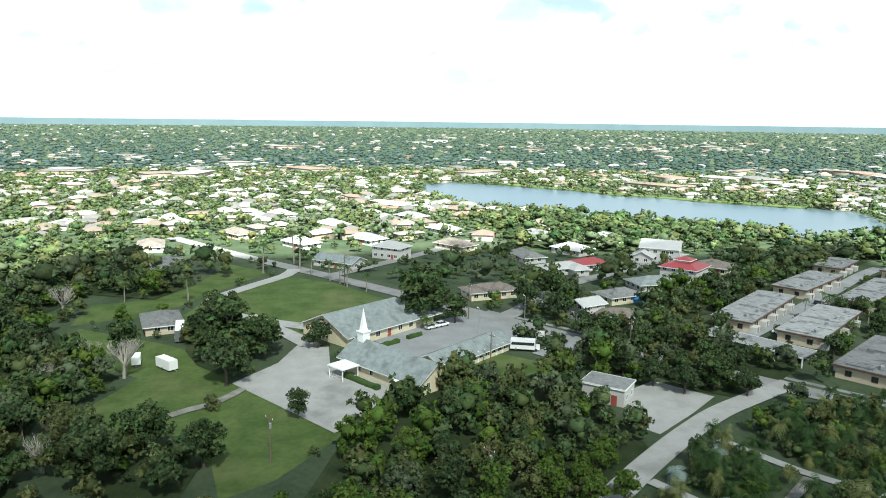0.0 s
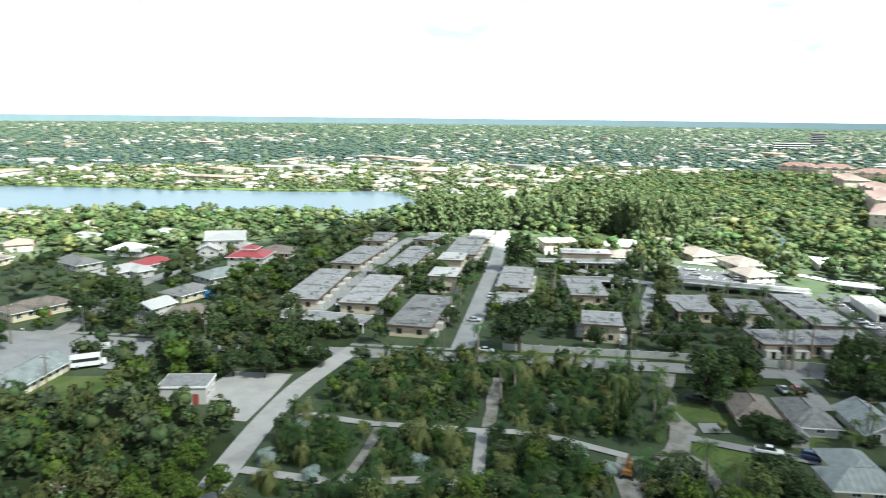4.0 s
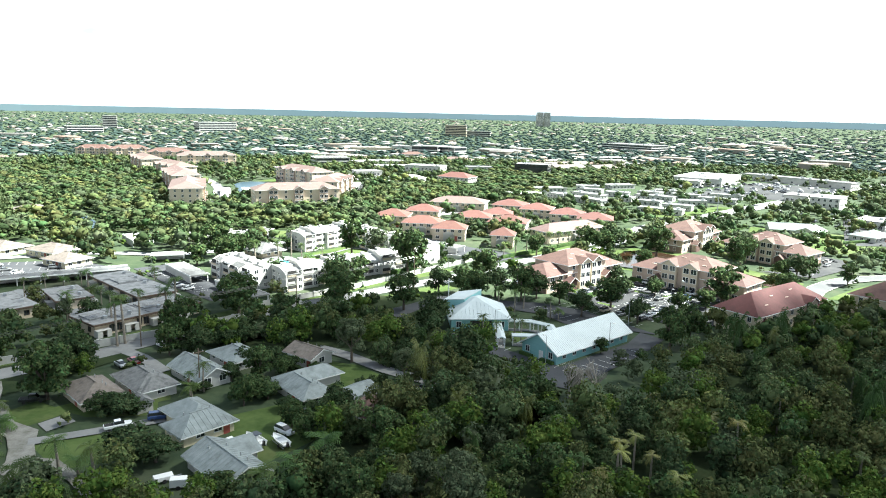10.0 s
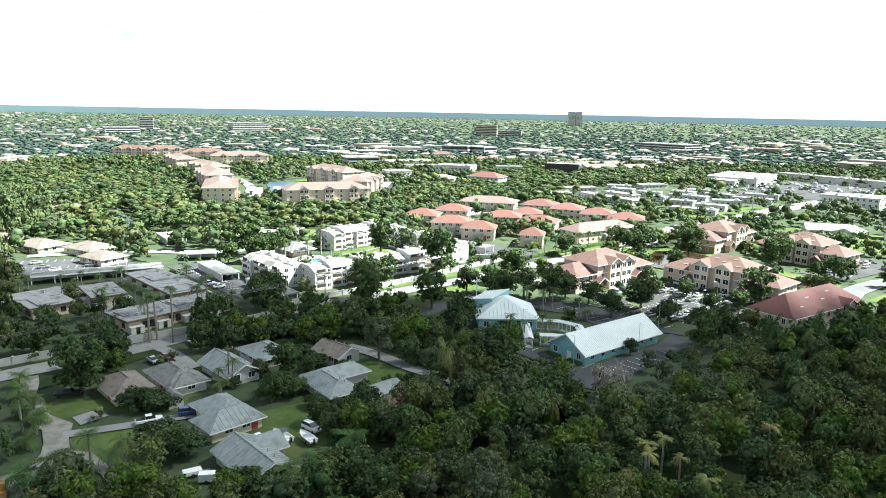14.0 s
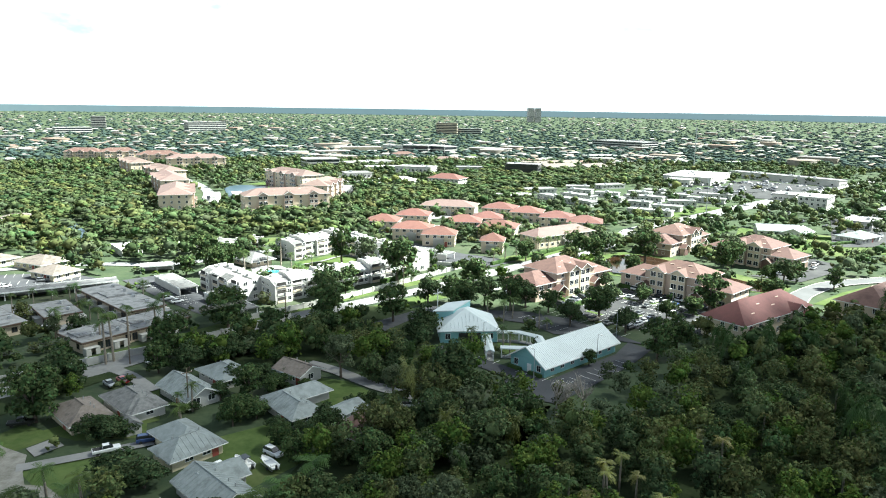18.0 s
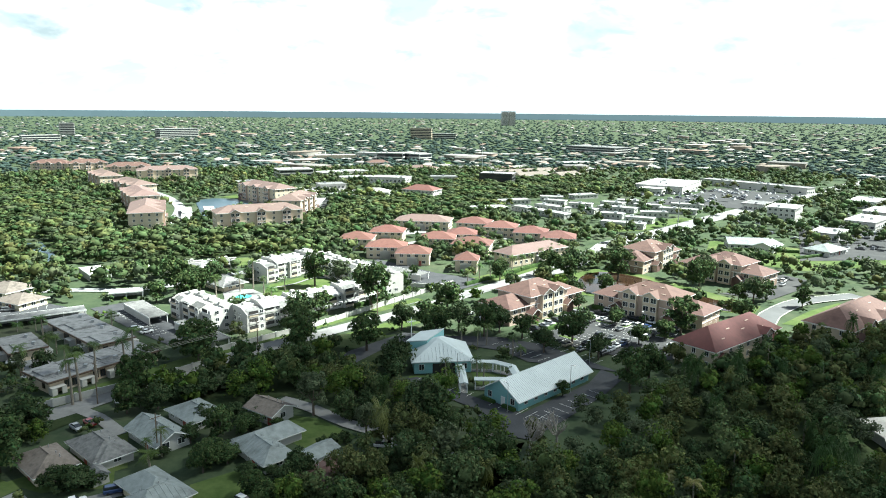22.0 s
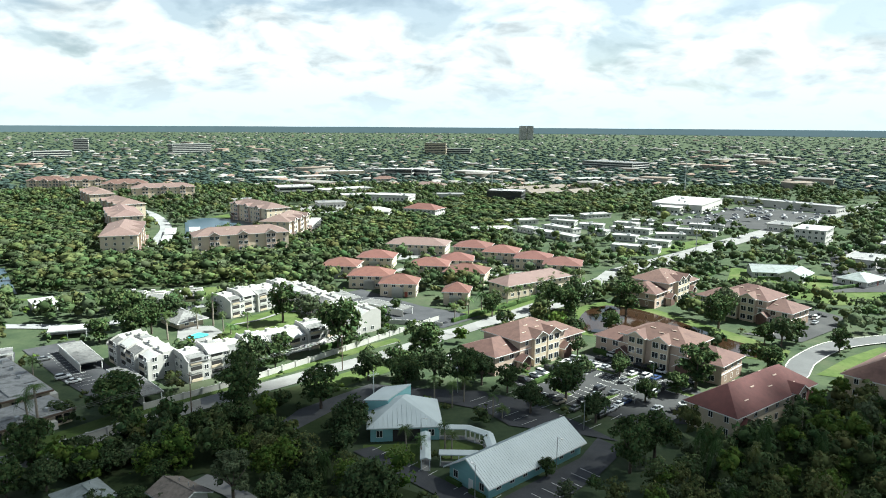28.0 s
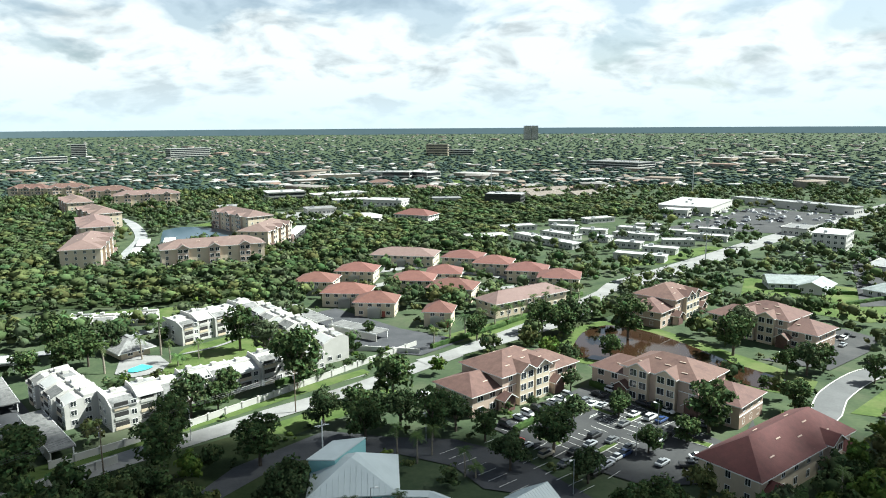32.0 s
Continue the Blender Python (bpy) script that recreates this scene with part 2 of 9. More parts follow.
M["pool"] = mat("pool_water", (0.06, 0.45, 0.5), (0.1, 0.55, 0.58), 0.3, 0.1, bump=0.1)
M["white"] = mat("white_stucco", (0.490, 0.478, 0.450), (0.405, 0.394, 0.370), 0.3, 0.85, fine=4, c=(0.42, 0.41, 0.38), c_amount=0.35)
M["cream"] = mat("cream_block_wall", (0.62, 0.55, 0.38), (0.54, 0.48, 0.33), 0.3, 0.85, fine=4, c=(0.4, 0.36, 0.26), c_amount=0.3)
M["peach"] = mat("peach_stucco", (0.46, 0.36, 0.29), (0.40, 0.31, 0.25), 0.3, 0.85, fine=4, c=(0.30, 0.225, 0.175), c_amount=0.3)
M["tan"] = mat("tan_stucco", (0.554, 0.470, 0.353), (0.479, 0.403, 0.302), 0.3, 0.85, fine=4, c=(0.42, 0.33, 0.24), c_amount=0.3)
M["brownwall"] = mat("brown_stucco", (0.27, 0.19, 0.14), (0.22, 0.155, 0.115), 0.3, 0.85, fine=4)
M["teal"] = mat("teal_siding", (0.25, 0.47, 0.48), (0.21, 0.41, 0.42), 0.3, 0.7, fine=4, stretch=(1, 1, 6))
M["greywall"] = mat("grey_block_wall", (0.42, 0.42, 0.40), (0.33, 0.33, 0.31), 0.3, 0.85, fine=4)
M["trim"] = mat("white_trim", (0.8, 0.8, 0.78), (0.7, 0.7, 0.68), 0.8, 0.6, bump=0)
M["fascia"] = mat("brown_fascia", (0.10, 0.065, 0.045), (0.075, 0.05, 0.035), 0.5, 0.7, bump=0)
M["metalroof"] = mat("weathered_metal_roof", (0.248, 0.275, 0.272), (0.166, 0.188, 0.185), 0.8, 0.55, 0.0, fine=4.0, c=(0.078, 0.087, 0.084), c_amount=0.6, spec=0.4)
M["paleconcrete"] = mat("pale_concrete", (0.350, 0.346, 0.331), (0.283, 0.280, 0.268), 0.25, 0.9, fine=2.5, c=(0.161, 0.159, 0.152), c_amount=0.55, spec=0.2)
M["tealroof"] = mat("pale_teal_metal_roof", (0.544, 0.591, 0.591), (0.476, 0.523, 0.523), 0.2, 0.5, 0.0, fine=1.0, c=(0.391, 0.433, 0.433), c_amount=0.4)
M["shingle"] = mat("grey_shingle", (0.195, 0.195, 0.19), (0.11, 0.11, 0.108), 1.3, 0.95, fine=5, bump=0.4, c=(0.05, 0.05, 0.05), c_amount=0.75, spread=0.2)
M["paleshingle"] = mat("pale_shingle", (0.46, 0.44, 0.41), (0.35, 0.335, 0.31), 1.3, 0.95, fine=5, bump=0.4, c=(0.24, 0.23, 0.215), c_amount=0.6)
M["brownshingle"] = mat("brown_shingle", (0.195, 0.165, 0.142), (0.125, 0.105, 0.09), 1.3, 0.95, fine=5, bump=0.4, c=(0.06, 0.052, 0.046), c_amount=0.7)
M["flat"] = mat("flat_membrane_roof", (0.256, 0.256, 0.256), (0.160, 0.162, 0.164), 0.8, 0.95, fine=3.5, c=(0.072, 0.074, 0.076), c_amount=0.85, spread=0.3)
M["whiteroof"] = mat("white_membrane_roof", (0.433, 0.433, 0.426), (0.348, 0.348, 0.341), 0.15, 0.9, fine=1.5, c=(0.30, 0.30, 0.295), c_amount=0.55)
M["terra"] = mat("terracotta_tile", (0.125, 0.069, 0.056), (0.092, 0.050, 0.041), 0.9, 0.85, fine=4, bump=0.5, c=(0.066, 0.032, 0.028), c_amount=0.65, spread=0.06)
M["maroon"] = mat("maroon_tile", (0.104, 0.033, 0.031), (0.080, 0.026, 0.024), 0.9, 0.85, fine=4, bump=0.5, c=(0.060, 0.020, 0.018), c_amount=0.6)
M["redtile"] = mat("red_tile", (0.150, 0.063, 0.050), (0.115, 0.048, 0.039), 0.9, 0.85, fine=4, bump=0.5, c=(0.089, 0.031, 0.027), c_amount=0.6, spread=0.12)
M["pinktile"] = mat("pink_tile", (0.166, 0.113, 0.099), (0.133, 0.089, 0.079), 0.7, 0.85, fine=4, bump=0.4, c=(0.119, 0.070, 0.060), c_amount=0.5, spread=0.08)
M["redmetal"] = mat("red_metal_roof", (0.302, 0.055, 0.060), (0.245, 0.045, 0.050), 0.3, 0.5, fine=2.0)
M["glass"] = mat("window_glass", (0.02, 0.024, 0.028), (0.035, 0.04, 0.045), 0.7, 0.08, bump=0, spec=0.7)
# plain black for walls and beds; on condominium fronts it paints balcony shade
M["dark"] = mat("black_and_balcony_shade", (0.02, 0.02, 0.02), (0.035, 0.033, 0.03), 0.7, 0.9, bump=0)
M["door"] = mat("painted_door", (0.30, 0.07, 0.05), (0.25, 0.06, 0.045), 1.0, 0.6, bump=0)
M["wood"] = mat("weathered_wood", (0.16, 0.12, 0.085), (0.11, 0.085, 0.06), 1.0, 0.9, fine=8, stretch=(6, 6, 1))
M["metal"] = mat("galvanised_metal", (0.45, 0.46, 0.47), (0.36, 0.37, 0.38), 1.0, 0.45, 0.6, bump=0)
M["bark"] = mat("bark", (0.105, 0.085, 0.065), (0.07, 0.055, 0.042), 1.5, 0.95, fine=9, bump=0.8, stretch=(3, 3, 1))
M["palebark"] = mat("pale_dead_bark", (0.36, 0.33, 0.29), (0.26, 0.235, 0.2), 1.5, 0.95, fine=9, bump=0.6)
M["palmbark"] = mat("palm_trunk", (0.27, 0.235, 0.19), (0.19, 0.165, 0.13), 1.0, 0.95, fine=9, bump=0.6, stretch=(1, 1, 5))
M["leaf"] = mat("oak_leaves", (0.024, 0.039, 0.015), (0.082, 0.122, 0.046), 0.25, 0.8, fine=1.7, bump=0.0, spread=0.45, island=True, spec=0.06)
M["leafdark"] = mat("dark_leaves", (0.023, 0.037, 0.015), (0.070, 0.100, 0.045), 0.2, 0.8, fine=1.5, bump=0.0, spread=0.45, island=True, spec=0.06)
M["leafolive"] = mat("olive_leaves", (0.050, 0.064, 0.023), (0.118, 0.131, 0.052), 0.2, 0.8, fine=1.5, bump=0.0, spread=0.4, island=True, spec=0.06)
M["leafwood"] = mat("woodland_leaves", (0.029, 0.047, 0.019), (0.096, 0.129, 0.055), 0.09, 0.8, fine=1.1, bump=0.0, c=(0.161, 0.179, 0.056), c_amount=0.6, spec=0.06, spread=0.42, island=True)
M["leafbright"] = mat("fresh_leaves", (0.049, 0.085, 0.016), (0.102, 0.146, 0.032), 0.3, 0.8, fine=2.0, bump=0.0, spread=0.3, spec=0.06, island=True)
M["leafgrey"] = mat("grey_green_leaves", (0.050, 0.068, 0.035), (0.109, 0.133, 0.074), 0.3, 0.85, fine=2.0, bump=0.0, spread=0.3, spec=0.06, island=True)
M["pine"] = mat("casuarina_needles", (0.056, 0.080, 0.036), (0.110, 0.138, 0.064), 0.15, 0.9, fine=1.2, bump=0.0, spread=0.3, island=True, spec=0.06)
M["frond"] = mat("palm_fronds", (0.040, 0.074, 0.020), (0.082, 0.124, 0.034), 0.4, 0.6, fine=2.0, bump=0.0, spread=0.3, spec=0.15)
M["frondblue"] = mat("silver_palm_fronds", (0.20, 0.26, 0.235), (0.27, 0.33, 0.30), 0.4, 0.7, fine=2.0, bump=0.0, spread=0.15)
M["frondgold"] = mat("golden_palm_fronds", (0.110, 0.125, 0.022), (0.190, 0.185, 0.034), 0.4, 0.6, fine=2.0, bump=0.0, spread=0.3)
M["hedge"] = mat("hedge_leaves", (0.028, 0.060, 0.015), (0.053, 0.090, 0.022), 0.5, 0.9, fine=4, bump=0.6, spec=0.2)
# haze of distance painted into the leaf colour as a blue-grey tint
M["farleaf"] = mat("far_leaves_haze_tint", (0.035, 0.058, 0.052), (0.059, 0.084, 0.074), 0.006, 0.9, fine=0.06, bump=0.0, c=(0.047, 0.070, 0.057), c_amount=0.8, spread=0.2, island=True, spec=0.06)
M["farwall"] = palette("far_walls", [(0.390, 0.360, 0.315), (0.315, 0.270, 0.217), (0.435, 0.413, 0.383), (0.270, 0.240, 0.203), (0.345, 0.270, 0.217)])
M["farroof"] = palette("far_roofs", [(0.272, 0.260, 0.240), (0.160, 0.152, 0.144), (0.352, 0.340, 0.320), (0.192, 0.152, 0.120), (0.240, 0.160, 0.124), (0.400, 0.392, 0.376), (0.216, 0.200, 0.184), (0.136, 0.128, 0.124)])
for key in ("leaf", "leafdark", "leafolive", "leafwood", "leafbright", "leafgrey", "pine", "frond", "frondgold", "farleaf"):
    # thin leaves let light through
    _n, _l = M[key].node_tree.nodes, M[key].node_tree.links
    _p = _n["Principled BSDF"]
    _t, _x = _n.new("ShaderNodeBsdfTranslucent"), _n.new("ShaderNodeMixShader")
    _x.inputs[0].default_value = 0.15
    _l.new(_p.inputs["Base Color"].links[0].from_socket, _t.inputs[0])
    _l.new(_p.outputs[0], _x.inputs[1])
    _l.new(_t.outputs[0], _x.inputs[2])
    _l.new(_x.outputs[0], _n["Material Output"].inputs[0])
M["tyre"] = mat("tyre_rubber", (0.02, 0.02, 0.02), (0.03, 0.03, 0.03), 2, 0.9, bump=0)
for key, col in {"cwhite": (0.75, 0.75, 0.75), "cblack": (0.015, 0.015, 0.017), "csilver": (0.42, 0.43, 0.45), "cgrey": (0.13, 0.135, 0.14), "cred": (0.33, 0.02, 0.02),
                 "cblue": (0.03, 0.06, 0.17), "cyellow": (0.75, 0.52, 0.02), "cgold": (0.30, 0.26, 0.19)}.items():
    M[key] = mat("car_paint_" + key[1:], col, tuple(v * 0.9 for v in col), 0.6, 0.3, 0.2 if key == "csilver" else 0.0, bump=0, coat=0.6)
M["gelcoat"] = mat("white_gelcoat", (0.78, 0.78, 0.76), (0.7, 0.7, 0.68), 0.6, 0.35, bump=0)
M["cloud"] = mat("cloud_vapour", (0.85, 0.85, 0.86), (0.8, 0.8, 0.82), 0.01, 1.0, bump=0, spec=0.0)
_n, _l = M["cloud"].node_tree.nodes, M["cloud"].node_tree.links
_thin, _mix = _n.new("ShaderNodeBsdfTransparent"), _n.new("ShaderNodeMixShader")
# vapour lets part of the sun through; thinned westward to lighten the shade there
_geo, _sep, _rng = _n.new("ShaderNodeNewGeometry"), _n.new("ShaderNodeSeparateXYZ"), _n.new("ShaderNodeMapRange")
_rng.inputs[1].default_value, _rng.inputs[2].default_value, _rng.inputs[3].default_value, _rng.inputs[4].default_value = 620.0, 700.0, 0.55, 0.68
_l.new(_geo.outputs["Position"], _sep.inputs[0])
_l.new(_sep.outputs[0], _rng.inputs[0])
_l.new(_rng.outputs[0], _mix.inputs[0])
_l.new(_thin.outputs[0], _mix.inputs[1])
_l.new(_n["Principled BSDF"].outputs[0], _mix.inputs[2])
_l.new(_mix.outputs[0], _n["Material Output"].inputs[0])
M["orange"] = mat("machine_orange", (0.26, 0.13, 0.03), (0.20, 0.10, 0.025), 1, 0.6, bump=0, c=(0.08, 0.06, 0.04), c_amount=0.6)
M["backdrop"] = mat("far_haze_glow", (0.05, 0.07, 0.075), (0.07, 0.09, 0.092), 0.004, 1.0, fine=0.02, bump=0, spec=0.0)
# blue-grey emission on the backdrop imitates the haze of distance
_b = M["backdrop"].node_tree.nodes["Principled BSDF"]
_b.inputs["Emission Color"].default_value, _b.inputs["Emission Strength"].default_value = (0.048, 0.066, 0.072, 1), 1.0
M["tarp"] = mat("blue_tarpaulin", (0.03, 0.17, 0.42), (0.025, 0.14, 0.36), 1, 0.7)


# ---------------------------------------------------------------- mesh helpers
class Shape:
    """Collects faces; spot() moves and turns what is added next."""

    def __init__(self):
        self.v, self.f, self.m = [], [], []
        self.x = self.y = self.z = 0.0
        self.c, self.s = 1.0, 0.0

    def spot(self, x=0.0, y=0.0, rz=0.0, z=0.0):
        self.x, self.y, self.z = x, y, z
        self.c, self.s = math.cos(radians(rz)), math.sin(radians(rz))
        return self

    def add(self, pts, faces, m=0):
        n = len(self.v)
        self.v += [(self.x + p[0] * self.c - p[1] * self.s, self.y + p[0] * self.s + p[1] * self.c, self.z + p[2]) for p in pts]
        self.f += [tuple(n + i for i in f) for f in faces]
        self.m += [m] * len(faces)
        return self

    def box(self, x0, y0, z0, x1, y1, z1, m=0, taper=0.0):
        t = taper
        p = [(x0, y0, z0), (x1, y0, z0), (x1, y1, z0), (x0, y1, z0), (x0 + t, y0 + t, z1), (x1 - t, y0 + t, z1), (x1 - t, y1 - t, z1), (x0 + t, y1 - t, z1)]
        return self.add(p, [(0, 3, 2, 1), (4, 5, 6, 7), (0, 1, 5, 4), (1, 2, 6, 5), (2, 3, 7, 6), (3, 0, 4, 7)], m)

    def tube(self, a, b, r0, r1, n=8, m=0):
        a, b = Vector(a), Vector(b)
        q = (b - a).to_track_quat("Z", "Y")
        pts = []
        for p, r in ((a, r0), (b, r1)):
            pts += [tuple(p + q @ Vector((r * math.cos(k * math.tau / n), r * math.sin(k * math.tau / n), 0))) for k in range(n)]
        fs = [(k, (k + 1) % n, n + (k + 1) % n, n + k) for k in range(n)] + [tuple(range(n - 1, -1, -1)), tuple(range(n, 2 * n))]
        return self.add(pts, fs, m)

    def roof(self, L, D, z, rise, over=0.5, hip=1.0, edge=0.22, m=0, m_edge=None):
        """A ridge along x. hip 1: four slopes at one pitch, 0: gables."""
        a, b = L / 2 + over, D / 2 + over
        r = a - hip * b if hip else a
        r = max(r, 0.01)
        lo = z - over * rise / (D / 2)
        p = [(-a, -b, lo), (a, -b, lo), (a, b, lo), (-a, b, lo), (-r, 0, z + rise), (r, 0, z + rise)]
        p += [(x, y, zz - edge) for x, y, zz in p[:4]]
        if hip:
            fs = [(0, 1, 5, 4), (2, 3, 4, 5), (1, 2, 5), (3, 0, 4), (9, 8, 7, 6)]
        else:
            p += [(-a, 0, z + rise - edge), (a, 0, z + rise - edge)]
            fs = [(0, 1, 5, 4), (2, 3, 4, 5), (6, 10, 11, 7), (8, 11, 10, 9)]
        self.add(p, fs, m)
        if hip:
            es = [(6, 7, 1, 0), (7, 8, 2, 1), (8, 9, 3, 2), (9, 6, 0, 3)]
        else:
            es = [(6, 7, 1, 0), (8, 9, 3, 2), (7, 11, 5, 1), (11, 8, 2, 5), (9, 10, 4, 3), (10, 6, 0, 4)]
        n = len(self.v) - len(p)
        self.f += [tuple(n + i for i in f) for f in es]
        self.m += [m if m_edge is None else m_edge] * len(es)
        return self

    def walls(self, L, D, h, rise=0.0, m=0):
        """Outer walls with gable ends up to rise, along x."""
        a, b = L / 2, D / 2
        p = [(-a, -b, 0), (a, -b, 0), (a, b, 0), (-a, b, 0), (-a, -b, h), (a, -b, h), (a, b, h), (-a, b, h), (-a, 0, h + rise), (a, 0, h + rise)]
        fs = [(0, 1, 5, 4), (2, 3, 7, 6), (1, 2, 6, 9, 5) if rise else (1, 2, 6, 5), (3, 0, 4, 8, 7) if rise else (3, 0, 4, 7)]
        if not rise:
            fs.append((4, 5, 6, 7))
        return self.add(p, fs, m)


def mesh_of(name, shape, mats):
    me = bpy.data.meshes.new(name)
    me.from_pydata(shape.v, [], shape.f)
    for mm in (mats if isinstance(mats, (list, tuple)) else [mats]):
        me.materials.append(mm)
    if len(me.materials) > 1:
        me.polygons.foreach_set("material_index", shape.m)
    me.update()
    return me


def part(name, shape, mats, parent, label="", m=None):
    """One mesh object under a thing or a part."""
    ob = new(name, shape if isinstance(shape, bpy.types.Mesh) else mesh_of(name, shape, mats))
    if m is not None:
        ob.matrix_basis = m
    ob.parent = parent
    if label:
        ob["label"] = label
    return ob


def thing(name, m, label, category, group="", kind=""):
    e = new(name)
    e.empty_display_size = 0.5
    e.matrix_basis = m
    return tagged(e, label, category, group, kind)


def solid(name, shape, mats, label="", category="", kind="", group="", m=None):
    ob = new(name, mesh_of(name, shape, mats))
    if m is not None:
        ob.matrix_basis = m
    return tagged(ob, label, category, group, kind)


def big_mesh(name, V, F, mats, midx=None, smooth=False):
    """A mesh from arrays of places and of faces with equal corner counts (a list of such arrays)."""
    me = bpy.data.meshes.new(name)
    V = np.asarray(V, np.float32)
    F = [np.asarray(f, np.int32) for f in F if len(f)]
    counts = np.concatenate([np.full(len(f), f.shape[1], np.int32) for f in F])
    loops = np.concatenate([f.ravel() for f in F])
    me.vertices.add(len(V))
    me.vertices.foreach_set("co", V.ravel())
    me.loops.add(len(loops))
    me.loops.foreach_set("vertex_index", loops)
    me.polygons.add(len(counts))
    me.polygons.foreach_set("loop_start", np.concatenate([[0], np.cumsum(counts)[:-1]]).astype(np.int32))
    me.polygons.foreach_set("loop_total", counts)
    for mm in mats:
        me.materials.append(mm)
    if midx is not None:
        me.polygons.foreach_set("material_index", np.asarray(midx, np.int32))
    if smooth:
        me.polygons.foreach_set("use_smooth", np.ones(len(counts), bool))
    me.update(calc_edges=True)
    me.validate()
    return me


# ---------------------------------------------------------------- plan raster: what is taken, where woods stand
GX0, GY0, GX1, GY1 = -700, -180, 460, 760
taken = np.zeros((GY1 - GY0, GX1 - GX0), bool)
woods = np.zeros_like(taken)
gyy, gxx = np.mgrid[GY0:GY1, GX0:GX1].astype(np.float32) + 0.5


def fill_poly(mask, pts, value=True):
    inside = np.zeros_like(mask)
    xs, ys = [p[0] for p in pts], [p[1] for p in pts]
    j0, j1, i0, i1 = int(max(min(ys) - GY0, 0)), int(min(max(ys) - GY0 + 1, GY1 - GY0)), int(max(min(xs) - GX0, 0)), int(min(max(xs) - GX0 + 1, GX1 - GX0))
    if j1 <= j0 or i1 <= i0:
        return
    X, Y = gxx[j0:j1, i0:i1], gyy[j0:j1, i0:i1]
    sub = inside[j0:j1, i0:i1]
    for (xa, ya), (xb, yb) in zip(pts, pts[1:] + pts[:1]):
        if ya != yb:
            sub ^= ((ya > Y) != (yb > Y)) & (X < (xb - xa) * (Y - ya) / (yb - ya) + xa)
    mask[j0:j1, i0:i1][sub] = value


def fill_rect(mask, x, y, rz, L, D, grow=1.5, value=True):
    c, s = math.cos(radians(rz)), math.sin(radians(rz))
    a, b = L / 2 + grow, D / 2 + grow
    fill_poly(mask, [(x + u * c - v * s, y + u * s + v * c) for u, v in ((-a, -b), (a, -b), (a, b), (-a, b))], value)


def fill_line(mask, pts, w, value=True):
    for (xa, ya), (xb, yb) in zip(pts, pts[1:]):
        d = math.hypot(xb - xa, yb - ya)
        fill_rect(mask, (xa + xb) / 2, (ya + yb) / 2, math.degrees(math.atan2(yb - ya, xb - xa)), d, w, 0.6, value)


def is_taken(x, y, mask=None):
    i, j = int(math.floor(x - GX0)), int(math.floor(y - GY0))
    return 0 <= i < GX1 - GX0 and 0 <= j < GY1 - GY0 and bool((taken if mask is None else mask)[j, i])


rnd = random.Random(7)


# ---------------------------------------------------------------- ground, roads, lawns, water
g = Shape()
R0 = 5200.0
g.add([(-R0, -R0, 0), (R0, -R0, 0), (R0, R0, 0), (-R0, R0, 0)], [(0, 1, 2, 3)])
solid("ground", g, M["earth"], "flat green grassy land reaching the horizon", "ground", "structure")


def smooth_line(pts, step=4.0):
    out = []
    P = [pts[0], *pts, pts[-1]]
    for k in range(1, len(P) - 2):
        p0, p1, p2, p3 = P[k - 1], P[k], P[k + 1], P[k + 2]
        n = max(1, int(math.hypot(p2[0] - p1[0], p2[1] - p1[1]) / step))
        for i in range(n):
            t = i / n
            out.append(tuple(0.5 * (2 * p1[a] + (p2[a] - p0[a]) * t + (2 * p0[a] - 5 * p1[a] + 4 * p2[a] - p3[a]) * t * t + (3 * p1[a] - p0[a] - 3 * p2[a] + p3[a]) * t ** 3) for a in (0, 1)))
    out.append(pts[-1])
    return out


def ribbon(shape, pts, w, z, side=0.0, rough=0.0):
    """A strip of width w along pts, its middle moved sideways (to the left) by side."""
    line = smooth_line(pts)
    rows = []
    for k, (x, y) in enumerate(line):
        a, b = line[max(k - 1, 0)], line[min(k + 1, len(line) - 1)]
        d = math.hypot(b[0] - a[0], b[1] - a[1]) or 1
        nx, ny = -(b[1] - a[1]) / d, (b[0] - a[0]) / d
        j0, j1 = rnd.uniform(-rough, rough), rnd.uniform(-rough, rough)
        rows.append(((x + nx * (side - w / 2 + j0), y + ny * (side - w / 2 + j0), z), (x + nx * (side + w / 2 + j1), y + ny * (side + w / 2 + j1), z)))
    shape.add([p for r in rows for p in r], [(2 * k, 2 * k + 2, 2 * k + 3, 2 * k + 1) for k in range(len(rows) - 1)])
    return shape


level, level_two = itertools.count(), itertools.count()


def road(name, pts, w, mat_key, label, z=0.05, rough=0.0, clear=1.0, kerbs=False):
    z = 0.19 + 0.0041 * next(level)
    fill_line(taken, smooth_line(pts), w + clear)
    ob = solid(name, ribbon(Shape(), pts, w, z, 0.0, rough), M[mat_key], label, "road", "structure")
    if kerbs:
        s = Shape()
        line = smooth_line(pts)
        for side in (-1, 1):
            ribbon(s, pts, 0.3, z + 0.12, side * (w / 2 + 0.15))
            ribbon(s, pts, 0.04, z + 0.06, side * (w / 2 + 0.01))
        part("kerb", s, M["kerb"], ob)
    return ob


def patch(name, pts, mat_key, label, category, z=0.04, block=True, soft=False, kind="structure"):
    if block:
        fill_poly(taken, pts)
    z = (0.02 if category in ("lawn", "field") else 0.15) + 0.0023 * next(level_two)
    line = pts
    if soft:
        line = smooth_line(pts + [pts[0]], 5.0)[:-1]
    s = Shape().add([(x, y, z) for x, y in line], [tuple(range(len(line)))])
    return solid(name, s, M[mat_key], label, category, kind)


